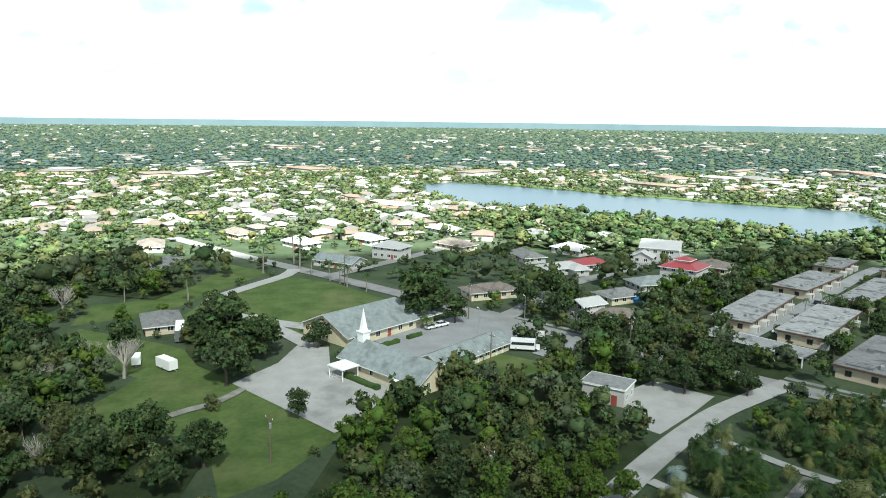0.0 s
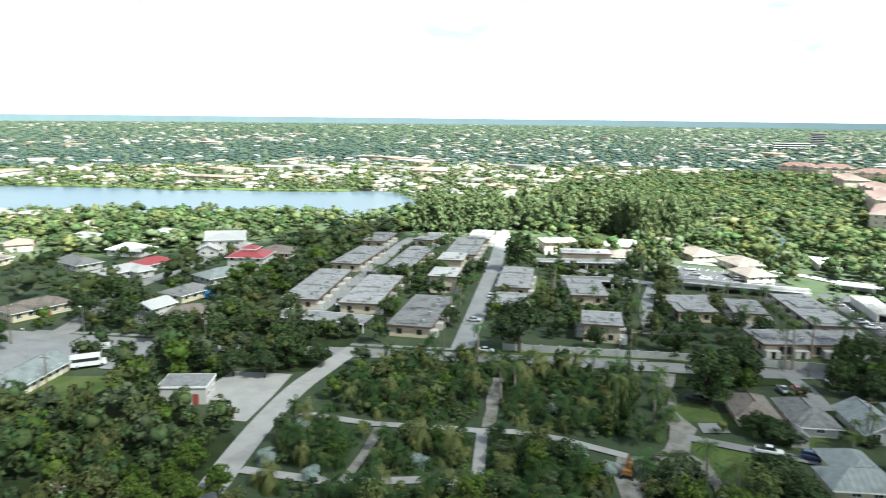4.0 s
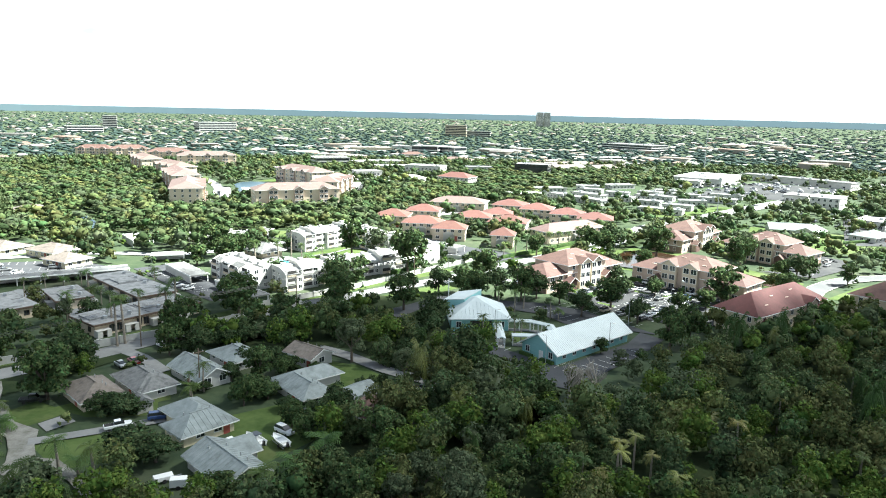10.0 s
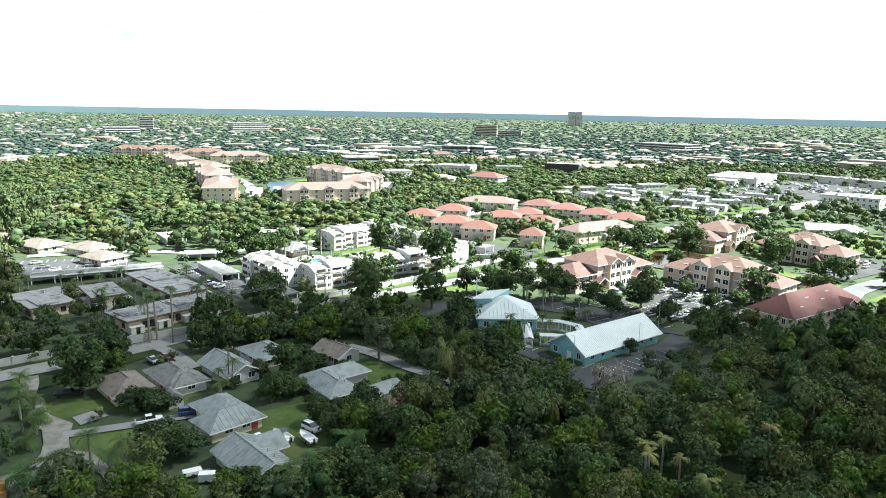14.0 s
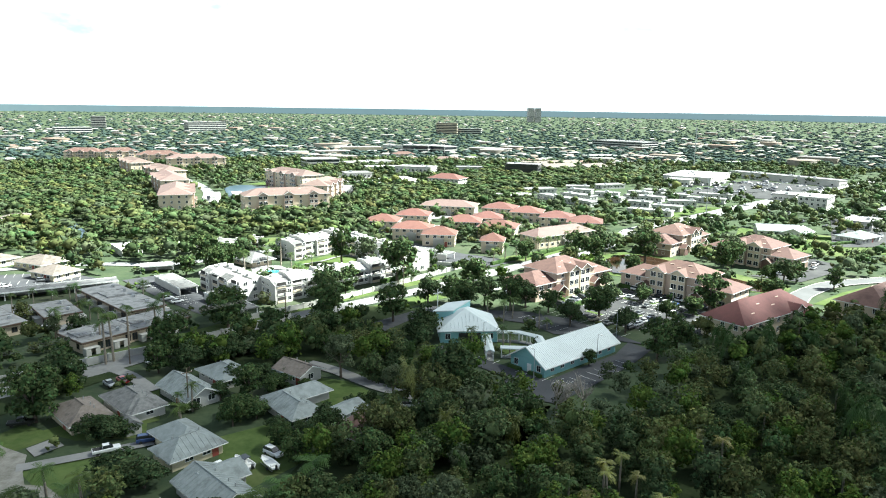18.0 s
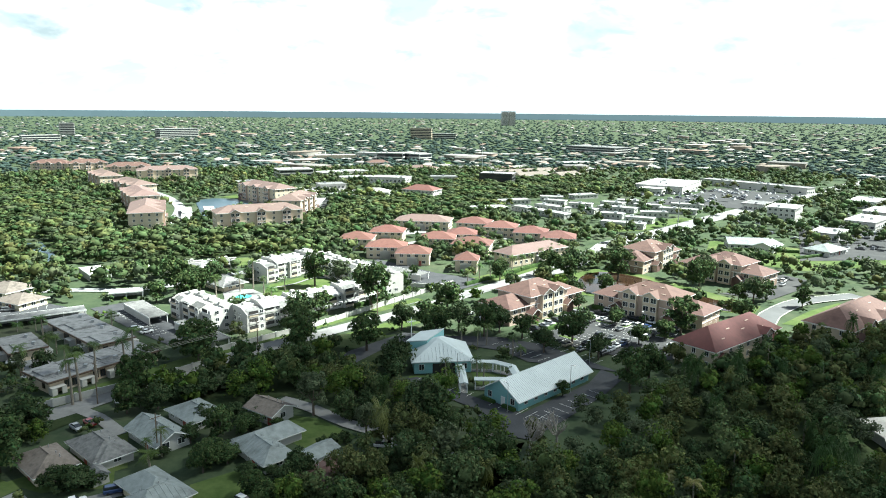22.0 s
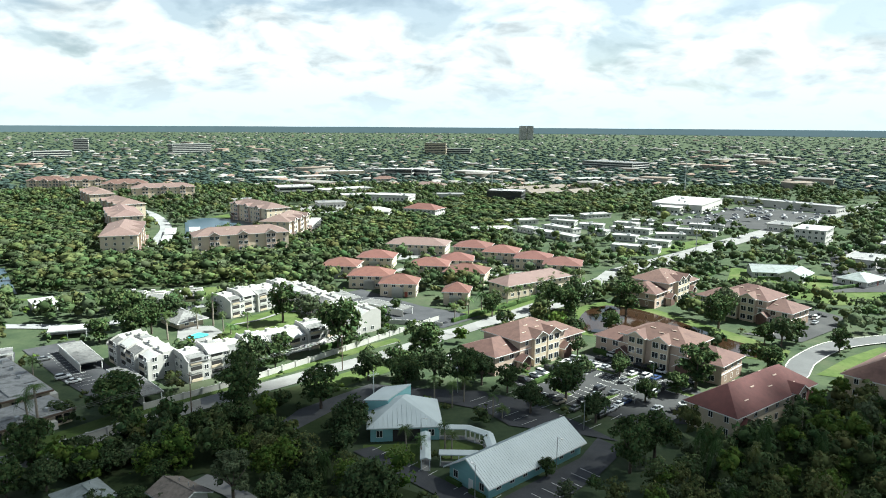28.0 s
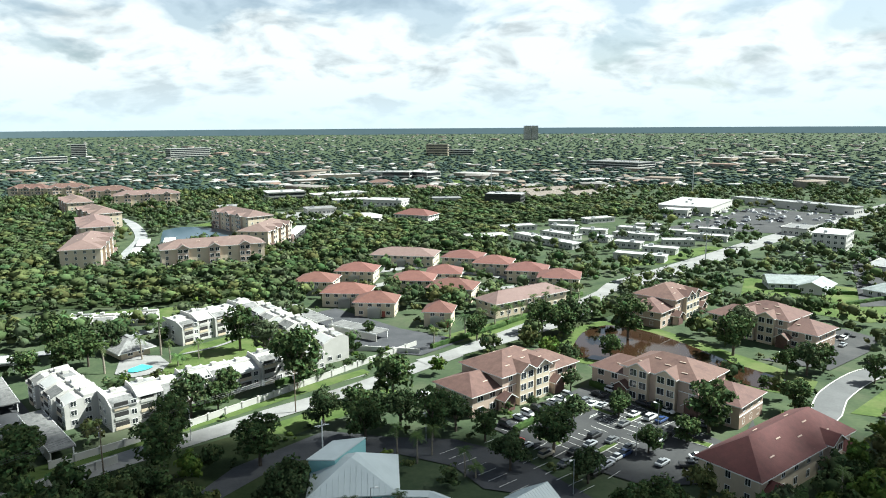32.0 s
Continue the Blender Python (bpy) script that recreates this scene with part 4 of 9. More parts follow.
house(-23, 149, -40, 8, 6, 2.7, 1.3, "brownshingle", "white", 0.0, "pale house half hidden by trees")
house(-21.5, 130.2, -52, 11.8, 5.8, 2.4, 1.4, "metalroof", "white", 1.0, "long white house with grey metal hip roof", wings=((-4.4, 3.8, 92, 11.6, 5.4, 2.4, 1.35),), seam=True)
house(-7.9, 120.8, 52, 8.4, 6.4, 2.3, 1.25, "terra", "cream", 1.0, "small house with red-brown hipped roof")
house(107, 121, 60, 18, 13, 3.0, 2.6, "paleshingle", "white", 1.0, "large white house with pale grey hipped roof", wings=((6, 5, 30, 9, 8, 3.0, 2.2),))
# houses west
house(-186, -71, 25, 14, 9, 2.7, 1.5, "shingle", "tan", 1.0, "low house with weathered grey-brown roof beside a motorhome")
house(-258, -97, 12, 20, 9, 2.8, 1.6, "shingle", "white", 1.0, "long low white house with grey roof", wings=((6, -3, 0, 8, 8, 2.8, 1.5),))
house(-269, -34, 60, 18, 9, 2.8, 1.7, "metalroof", "white", 0.0, "white house with blue-grey roof beside the avenue")
house(-287, -15, 60, 13, 9, 5.2, 1.8, "whiteroof", "white", 1.0, "two-storey white house with verandas", storeys=2)
house(-223, 20, 110, 16, 8.5, 2.9, 1.6, "brownshingle", "cream", 1.0, "low cream house with brown hip roof")
house(-251, 93, 50, 13, 13, 5.2, 2.2, "redmetal", "white", 1.0, "two-storey white house with bright red metal roof", storeys=2, wings=((0, 0, 0, 5, 5, 7.6, 0.8),))
house(-268, 62, 108, 14, 9, 2.8, 1.5, "redmetal", "white", 1.0, "low house with dark red roof")
house(-198, 46, 120, 8, 6.5, 5.0, 1.2, "whiteroof", "white", 0.0, "narrow two-storey white house", storeys=2)
house(-195, 54, 90, 12, 8, 2.7, 1.4, "brownshingle", "cream", 1.0, "low house with rust-brown roof")
house(-219, 61, 115, 13, 9, 2.7, 1.5, "shingle", "cream", 1.0, "low house with grey roof beside a blue tarpaulin")
house(-287, 96, 65, 15, 12, 6.0, 2.4, "whiteroof", "white", 0.0, "large two-storey white house with gables", storeys=2, wings=((-6, -6, 90, 12, 8, 3, 2.0),))
house(-236, 77, 105, 15, 10, 2.8, 1.7, "metalroof", "white", 1.0, "low white house with pale grey roof")
house(-264, 109, 50, 13, 10, 3.0, 1.8, "brownshingle", "cream", 1.0, "beige house with light brown roof")
house(-260, 50, 110, 16, 8, 2.8, 1.4, "whiteroof", "white", 1.0, "low white house with white roof", wings=((4, -4, 90, 8, 6, 2.8, 1.2),))
for x, y, rz, L, D, ro in ((-284, 40, 20, 16, 9, "shingle"), (-300, 62, 40, 15, 10, "whiteroof"), (-308, 12, 45, 17, 9, "brownshingle"), (-322, -28, 45, 16, 10, "shingle"), (-310, -56, 45, 16, 9, "whiteroof"), (-334, -90, 45, 16, 9, "brownshingle"), (-300, -118, 20, 17, 10, "brownshingle"),
                           (-338, 52, 45, 16, 10, "shingle"), (-352, 8, 40, 16, 9, "whiteroof"), (-366, -50, 45, 16, 10, "whiteroof"), (-372, 60, 40, 15, 9, "brownshingle"), (-400, -10, 45, 17, 10, "shingle"), (-404, -84, 40, 16, 9, "whiteroof"), (-330, 84, 45, 15, 10, "metalroof"),
                           (-152, 263, -29, 16, 12, "brownshingle"), (-131, 259, -29, 15, 12, "brownshingle"), (-119, 243, -30, 12, 10, "brownshingle"), (-176, 272, -30, 16, 12, "brownshingle"), (-198, 240, 40, 16, 11, "whiteroof"), (-182, 222, 45, 14, 10, "brownshingle"),
                           (-190, 357, 30, 18, 11, "brownshingle"), (-226, 372, 40, 16, 11, "pinktile"), (-250, 350, 20, 16, 10, "brownshingle"), (-262, 400, 30, 16, 11, "pinktile")):
    house(x, y, rz, L, D, 2.8, 1.9, ro, "white" if ro != "brownshingle" else "cream", 1.0, {"shingle": "low white house with grey shingle hip roof", "whiteroof": "low white house with bright pale roof", "brownshingle": "low cream house with brown hip roof", "metalroof": "low house with grey metal roof", "pinktile": "low house with pink tiled roof"}[ro])


def flat_block(x, y, rz, L, D, h=2.75, roof="flat", wall="white", units=4, label="row of flat-roofed white townhouses with brown fascia", raised=True):
    """A row of townhouses: walls, flat roof with brown edge, raised ends, windows, air conditioners."""
    fill_rect(taken, x, y, rz, L, D, 1.6)
    e = thing("townhouse_row", pose(x, y, 0, 0, 0, rz), label, "townhouses", "flat-roofed townhouses")
    part("wall", Shape().walls(L, D, h), M["tan" if wall == "white" else wall], e)
    s = Shape().box(-L / 2 - 0.7, -D / 2 - 0.8, h, L / 2 + 0.7, D / 2 + 0.8, h + 0.45, 0)
    part("fascia", s, M["fascia"] if wall == "white" else M["trim"], e)
    t = Shape().box(-L / 2 - 0.55, -D / 2 - 0.65, h + 0.452, L / 2 + 0.55, D / 2 + 0.65, h + 0.50, 0)
    step = L / units
    if raised:
        for k in range(units):
            if k % 2 == 0:
                t.box(-L / 2 + k * step + 0.6, -D * 0.18, h + 0.5, -L / 2 + (k + 1) * step - 0.6, D * 0.34, h + 0.85)
    ro = part("roof", t, M[roof], e)
    ridge = mesh_of("parapet", Shape().box(-0.12, -D / 2, 0, 0.12, D / 2, 0.14), M[roof])
    for k in range(1, units):
        part("parapet", ridge, None, ro, "", pose(-L / 2 + k * step, 0, h + 0.5))
    for k in range(units):
        xx = -L / 2 + (k + 0.5) * step
        part("air_conditioner", AC, None, ro, "", pose(xx + rnd.uniform(-1, 1), rnd.uniform(-D / 3, -D / 4), h + 0.5, 0, 0, rnd.uniform(0, 90)))
        # projecting white entry walls and a patio screen
        part("entry_wall", ENTRY, None, e, "", pose(xx - step * 0.3, -D / 2 - 0.9, 0))
        part("patio_wall", ENTRY, None, e, "", pose(xx + step * 0.3, D / 2 + 0.9, 0))
    us = [(-L / 2 + (k + 0.5) * step) + d for k in range(units) for d in (0.6, 2.4)]
    windows(e, L, D, 0, us, [0.6], 1.2, 1.7, "fascia")
    windows(e, L, D, 2, us, [0.6], 1.5, 1.8, "fascia")
    windows(e, L, D, 1, [-D / 4, D / 4], [0.9], 1.2, 1.2, "fascia")
    windows(e, L, D, 3, [-D / 4, D / 4], [0.9], 1.2, 1.2, "fascia")
    return e


_s = Shape().box(-0.45, -0.45, 0, 0.45, 0.45, 0.75).box(-0.38, -0.38, 0.75, 0.38, 0.38, 0.82, 0)
AC = mesh_of("air_conditioner", _s, M["metal"])
_s = Shape().box(-1.7, -0.9, 0, -1.5, 0.9, 1.7).box(1.5, -0.9, 0, 1.7, 0.9, 1.7).box(-1.5, -0.9, 0, -0.5, -0.72, 1.6).box(0.6, -0.9, 0, 1.5, -0.72, 1.6).box(-1.7, -0.95, 1.7, 1.7, 0.9, 1.8)
ENTRY = mesh_of("entry_wall", _s, M["white"])
for x, y, rz, L, D, n in ((-202.5, 97, 138, 40, 10, 5), (-237, 131, 133, 34, 10, 4), (-223, 145, 134, 42, 8.5, 5), (-187, 108, 136, 36, 10.5, 4), (-158, 107, 133, 31, 10.5, 4), (-230, 177, 135, 37, 11, 4), (-175, 156, 135, 30, 9.5, 3), (-154, 135, 133, 14, 8, 2), (-152, 165, 140, 21, 10, 3),
                          (-268, 158, 135, 22, 9, 3), (-257, 178, 125, 19, 8, 2), (-249, 200, 135, 24, 9, 3), (-108, 184, 138, 18, 10, 2), (-96, 194, 129, 15, 8, 2), (-71, 179, 50, 28, 11, 4), (-83, 206, 134, 33, 10, 4), (-121, 138, 133, 12, 9, 2)):
    flat_block(x, y, rz, L, D, 2.75 if L > 12.5 else 4.4, units=n)
for x, y, rz, L, D, h in ((-204, 151, 135, 13, 8, 5.4), (-185, 134, 135, 13, 8, 5.2), (-190, 205, 50, 18, 9, 4.0), (-212, 212, 60, 14, 10, 4.5)):
    flat_block(x, y, rz, L, D, h, "whiteroof", units=2, label="two-storey white townhouses with flat roof")


def carport(x, y, rz, L, D, h=2.4, roof="flat", label="long flat carport on white posts with dark bays"):
    fill_rect(taken, x, y, rz, L, D, 1.0)
    e = thing("carport", pose(x, y, 0, 0, 0, rz), label, "carport", "carports")
    part("roof", Shape().box(-L / 2, -D / 2, h, L / 2, D / 2, h + 0.28), M[roof], e)
    part("fascia", Shape().box(-L / 2 - 0.08, -D / 2 - 0.08, h - 0.05, L / 2 + 0.08, -D / 2 - 0.002, h + 0.34).box(-L / 2 - 0.08, D / 2 + 0.002, h - 0.05, L / 2 + 0.08, D / 2 + 0.08, h + 0.34), M["trim"], e)
    part("back_wall", Shape().box(-L / 2, D / 2 - 0.25, 0, L / 2, D / 2 - 0.05, h), M["white"], e)
    n = max(2, int(L / 5.5))
    post = mesh_of("post", Shape().box(-0.12, -0.12, 0, 0.12, 0.12, h), M["trim"])
    for k in range(n + 1):
        part("post", post, None, e, "", pose(-L / 2 + 0.2 + k * (L - 0.4) / n, -D / 2 + 0.4, 0))


for x, y, rz, L, D, ro in ((-110, 221, 29, 38, 6, "flat"), (-74, 228, 128, 22, 6, "shingle"), (-51, 205, 130, 25, 4.8, "shingle"), (-88, 252, 17, 11, 6, "whiteroof"), (-111, 285, 125, 17, 8, "whiteroof"), (-9, 297.5, 127, 27, 6, "shingle"), (10.5, 278.5, 142, 20, 6, "shingle"), (-160, 178, 50, 22, 6, "flat"), (-183, 198, 52, 37, 6, "flat"), (-169, 82, 40, 26, 8, "flat"),
                           (-113, 428, 105, 22, 6, "whiteroof"), (-120, 455, 106, 26, 6, "whiteroof"), (-42, 494, 88, 40, 6, "whiteroof"), (-108, 462, 106, 20, 6, "whiteroof")):
    carport(x, y, rz, L, D, 2.4, ro, "long flat carport on white posts with dark bays" if ro == "flat" else "white-roofed carport beside the drive")


# ---- white condominium: stepped stucco blocks
def condo(x, y, rz, L, D, h, units, label):
    fill_rect(taken, x, y, rz, L, D, 1.5)
    e = thing("condominium", pose(x, y, 0, 0, 0, rz), label, "apartments", "white condominium")
    step = L / units
    for k in range(units):
        u0, u1 = -L / 2 + k * step, -L / 2 + (k + 1) * step
        hk = h + (0.0, 0.9, 0.35)[k % 3]
        b = D / 2 - (0.0, 0.8, 0.3)[k % 3]
        s = Shape()
        # a block whose front roof leans back, with a stepped deck behind
        f0 = -D / 2 - 0.3 + (0.9 if k % 2 else 0)
        pr = [(f0, 0), (b, 0), (b, hk - 0.6), (b - 1.6, hk + 0.5), (-0.2, hk + 0.5), (-0.2, hk), (f0 + 2.9, hk), (f0, hk - 1.3)]
        n = len(pr)
        s.add([(u0 + 0.02, q, z) for q, z in pr] + [(u1 - 0.02, q, z) for q, z in pr], [tuple(range(n - 1, -1, -1)), tuple(range(n, 2 * n))] + [(i, (i + 1) % n, n + (i + 1) % n, n + i) for i in range(n)])
        part("wall", s, M["white"], e)
        sl = Shape().add([(u0 + 0.35, f0 - 0.25, hk - 1.38), (u1 - 0.35, f0 - 0.25, hk - 1.38), (u1 - 0.35, f0 + 2.9, hk + 0.03), (u0 + 0.35, f0 + 2.9, hk + 0.03), (u0 + 0.35, f0 - 0.25, hk - 1.26), (u1 - 0.35, f0 - 0.25, hk - 1.26), (u1 - 0.35, f0 + 2.9, hk + 0.15), (u0 + 0.35, f0 + 2.9, hk + 0.15)],
                         [(0, 3, 2, 1), (4, 5, 6, 7), (0, 1, 5, 4), (1, 2, 6, 5), (2, 3, 7, 6), (3, 0, 4, 7)])
        part("roof_slope", sl, M["shingle"] if k % 2 == 0 else M["whiteroof"], e)
        d = Shape().box(u0 + 0.5, -0.1, hk + 0.504, u1 - 0.5, b - 1.8, hk + 0.56)
        part("roof", d, M["flat"] if k % 3 == 1 else M["whiteroof"], e)
        pf = [(f0 - 0.35, hk - 1.9), (b - 0.3, hk - 0.5), (b - 0.9, hk + 0.85), (f0 + 3.0, hk + 0.55), (f0 - 0.35, hk - 0.95)]
        f = Shape().add([(u0 - 0.13, q, z) for q, z in pf] + [(u0 + 0.13, q, z) for q, z in pf], [tuple(range(4, -1, -1)), tuple(range(5, 10))] + [(i, (i + 1) % 5, 5 + (i + 1) % 5, 5 + i) for i in range(5)])
        part("parapet", f, M["white"], e)
        part("roof_box", Shape().box(u0 + step * 0.3, 0.2, hk + 0.5, u0 + step * 0.3 + 1.3, 1.5, hk + 1.3), M["white"], e)
        # balconies on three floors: flat dark sheets paint the recess shade, a rail each
        yb = -D / 2 - 0.3 + (0.9 if k % 2 else 0)
        for fl in range(3 if hk > 6.2 else (2 if hk > 4 else 1)):
            z0 = 0.2 + fl * 2.25
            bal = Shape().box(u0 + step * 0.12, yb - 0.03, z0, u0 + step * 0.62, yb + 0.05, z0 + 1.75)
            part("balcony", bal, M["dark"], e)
            rail = Shape().box(u0 + step * 0.12, yb - 0.16, z0, u0 + step * 0.62, yb - 0.05, z0 + 0.7)
            part("balcony_rail", rail, M["white"] if (k + fl) % 2 else M["tan"], e)
            part("window", window_mesh(1.1, 1.1, "trim"), None, e, "", pose(u0 + step * 0.82, yb, z0 + 0.55))

    for side in (1, 3):
        windows(e, L, D, side, [-D / 4, 0.6], [0.8, 3.0, 5.1] if h > 6.2 else [0.8], 1.2, 1.1)
    return e


condo(-54, 222, -48, 24, 10, 6.6, 4, "stepped white stucco condominium block with grey roof decks")
condo(-37, 216, 40, 12, 9, 6.7, 2, "stepped white stucco condominium with sloped shoulders")
condo(-16.6, 236, 40, 45, 8.5, 6.0, 7, "long white stucco condominium row with balconies")
condo(-37, 285, 49, 29, 11, 6.8, 5, "white stucco condominium block facing the lawn")
condo(-10, 274.5, -53, 54, 9.5, 6.2, 8, "long white stucco condominium row beside carports")
condo(-76, 296, 12, 34, 8, 2.6, 5, "long low white building with flat stepped roofs")
house(-57, 265, 135, 12, 8.5, 3.0, 2.0, "shingle", "tan", 1.0, "open clubhouse with grey hipped roof beside the pool", over=1.4, name="clubhouse", category="clubhouse")


# ---- peach apartments
def apartment(x, y, rz, L, D, roof, wall, label, storeys=3, bays=(-0.22, 0.08), h=8.4, rise=3.0, group="peach apartments", low=True, wing=0.27):
    """A block with a hip roof, gabled bays and rows of windows; low: both ends drop to two storeys under roofs of their own."""
    fill_rect(taken, x, y, rz, L, D, 1.6)
    e = thing("apartment_building", pose(x, y, 0, 0, 0, rz), label, "apartments", group)
    Lc, hw, wr = (L * (1 - 2 * wing) + 2.0, 5.7, 2.5) if low else (L, h, rise)
    part("wall", Shape().walls(Lc, D, h), M[wall], e)
    ro = part("roof", Shape().roof(Lc, D, h, rise, 0.7, 1.0, m_edge=1), [M[roof], M["trim"]], e)
    Dw = D - 1.2
    zs = [0.8 + 2.8 * k for k in range(storeys)]
    if low:
        for sg in (-1, 1):
            Lw = L / 2 - Lc / 2 + 4.0
            cx = sg * (L / 2 - Lw / 2)
            part("wing_wall", Shape().spot(cx, 0).walls(Lw, Dw, hw), M[wall], e)
            part("wing_roof", Shape().spot(cx, 0, 0).roof(Lw + 0.02, Dw, hw, wr, 0.7, 0.8, m_edge=1), [M[roof], M["trim"]], e)
            ex = sg * L / 2
            part("plinth", Shape().box(min(ex, ex + sg * 0.05), -Dw / 2, 0, max(ex, ex + sg * 0.05), Dw / 2, 2.75), M["brownwall"], e)
            part("string_course", Shape().box(min(ex, ex + sg * 0.09), -Dw / 2 - 0.05, 2.75, max(ex, ex + sg * 0.09), Dw / 2 + 0.05, 3.0), M["trim"], e)
            windows(e, L, Dw, 1 if sg > 0 else 3, evenly(Dw, 3.8, 2.0), zs[:2], 1.0, 1.3)
    else:
        for side in (1, 3):
            windows(e, L, D, side, evenly(D, 3.8, 2.0), zs, 1.0, 1.3)
    toward = (e.matrix_basis.inverted() @ Vector((12, 20, 0))).y
    for sg, side in ((-1, 0), (1, 2)):
        if sg * toward < 0:
            continue
        for bx in bays:
            u = bx * L
            part("bay", Shape().spot(u, sg * (D / 2 + 0.2), 90).walls(2.0, 5.0, h + 0.1, 1.5), M["peach"] if wall == "tan" else M["tan"], e)
            part("bay_roof", Shape().spot(u, sg * (D / 2 - 1.4), 90).roof(5.6, 5.0, h + 0.1, 1.5, 0.45, 0.0, m_edge=1), [M[roof], M["trim"]], e)
            for z in zs:
                for du in (-1.25, 1.25):
                    part("window", window_mesh(1.75, 1.55, "trim"), None, e, "", pose(u + du, sg * (D / 2 + 1.2), z, 0, 0, 0 if sg < 0 else 180))
        fl = 1 if sg < 0 else -1
        us = [u for u in evenly(Lc, 2.7 if low else 4.6, 1.6) if all(abs(u * fl - b * L) > 3.4 for b in bays)]
        windows(e, Lc, D, side, us, zs, 1.15, 1.45)
        if low:
            for k in (-1, 1):
                cu = k * (Lc / 2 + (L - Lc) / 4)
                windows(e, L, Dw, side, [cu - 2.0, cu + 1.9], zs[:2], 1.7, 1.4)
        for b in (-1, 1):
            u = b * (Lc / 2 - 0.6) if low else b * 0.4 * L
            for du in (-1.5, 1.5):
                y0, y1 = sorted((sg * D / 2, sg * (D / 2 + 1.9)))
                part("porch_pier", Shape().box(u + du - 0.3, y0, 0, u + du + 0.3, y1, 3.3), M[wall], e)
            part("porch_roof", Shape().spot(u, sg * (D / 2 + 0.8), 90).roof(2.8, 3.8, 3.3, 1.3, 0.4, 0.0, m_edge=1).spot(u, sg * (D / 2 + 0.8), 90).walls(2.4, 3.4, 3.4, 1.1), [M[roof], M["trim"]], e)
    vent = VENT_STRIP
    sl = math.degrees(math.atan2(rise, D / 2))
    for sg in (-1, 1):
        for k, u in enumerate((-0.3, -0.14, 0.03, 0.17, 0.28)):
            q = (0.30, 0.62, 0.42, 0.7, 0.25)[k]
            if sg * toward > 0 or q > 0.5:
                part("roof_vent", vent, None, ro, "", pose(u * Lc, sg * D / 2 * (1 - q), h + rise * q + 0.03, -sg * sl, 0, 0))
        if low and sg * toward > 0:
            for k in (-1, 1):
                sw = math.degrees(math.atan2(wr, Dw / 2))
                part("roof_vent", vent, None, ro, "", pose(k * (L / 2 - 6.5), sg * Dw / 2 * 0.6, hw + wr * 0.4 + 0.03, -sg * sw, 0, 0))
    return e


VENT_STRIP = mesh_of("roof_vent", Shape().box(-0.75, -0.12, 0, 0.75, 0.12, 0.12), M["peach"])
apartment(51.5, 227, 38, 37, 14, "terra", "peach", "three-storey peach apartment block with terracotta hip roof", bays=(-0.06, 0.09))
apartment(90.5, 219.5, -49, 38, 13.5, "terra", "peach", "three-storey peach apartment block facing the parking lot", bays=(-0.13, 0.06))
apartment(97.5, 183.5, 34, 34, 12, "maroon", "tan", "tan apartment block with dark maroon hip roof", 2, (0.25,), 5.9, 4.0, low=False)
apartment(117, 296, 44, 37, 15, "terra", "peach", "three-storey peach apartment block behind the pond", bays=(-0.02, 0.12))
apartment(139.5, 268, -54, 34, 14, "terra", "peach", "three-storey peach apartment block beside lawns", bays=(-0.1, 0.08))
apartment(145, 199, 35, 36, 13.5, "terra", "tan", "tan apartment block beside a green lane", 2, (-0.2, 0.15), 5.9, 4.0, low=False)

# ---- villas
for x, y, rz, L, D in ((-10, 341, -10, 15, 13), (5, 360, -10, 16, 13), (4, 320, -8, 17, 12), (15.5, 305, -8, 14, 11), (25.5, 396, -14, 30, 16), (29, 340, -10, 16, 12), (42, 352, -8, 14, 12), (44, 325, -18, 17, 13), (53, 387, -20, 17, 15), (65.5, 372, -18, 16, 14), (78, 355, -17, 16, 14), (88.5, 340, -16, 16, 14), (68, 308, 33, 34, 11), (37, 290, -12, 9, 9)):
    e = house(x, y, rz, L, D, 5.6, 2.5, "redtile" if L < 30 else "pinktile", "tan", 1.0, "two-storey tan villa with red tiled hip roof" if L < 30 else "long tan villa block with pale pink tiled roof", storeys=2, group="red-roofed villas", name="villa", category="villa", over=0.8)
    part("portico", Shape().box(-2.2, -D / 2 - 1.6, 0, 2.2, -D / 2, 3.4).spot(0, -D / 2 - 0.6, 90).walls(2.0, 4.4, 3.4, 1.0), M["white"], e)

# ---- pink apartments further off
for x, y, rz, L, D in ((-129, 407, 106, 48, 17), (-156, 480, 116, 48, 17), (-180, 541, 127, 46, 17), (-226, 611, 122, 46, 17), (-66, 395, 22, 46, 15), (-52, 452, 80, 38, 17), (-80, 517, -50, 50, 17), (-189, 657, 22, 50, 17)):
    apartment(x, y, rz, L, D, "pinktile", "tan", "four-storey tan apartment block with pink tiled roof", 4, (-0.3, 0.0, 0.3), 11.4, 3.0, "pink-roofed apartments", low=False)
for x, y, rz, L, D in ((-287, 732, 27, 36, 17), (-235, 694, 18, 38, 17), (-318, 727, 0, 34, 15)):
    apartment(x, y, rz, L, D, "terra", "tan", "four-storey tan apartment block with brown tiled roof", 4, (-0.3, 0.0, 0.3), 11.4, 3.4, "brown-roofed apartments", low=False)


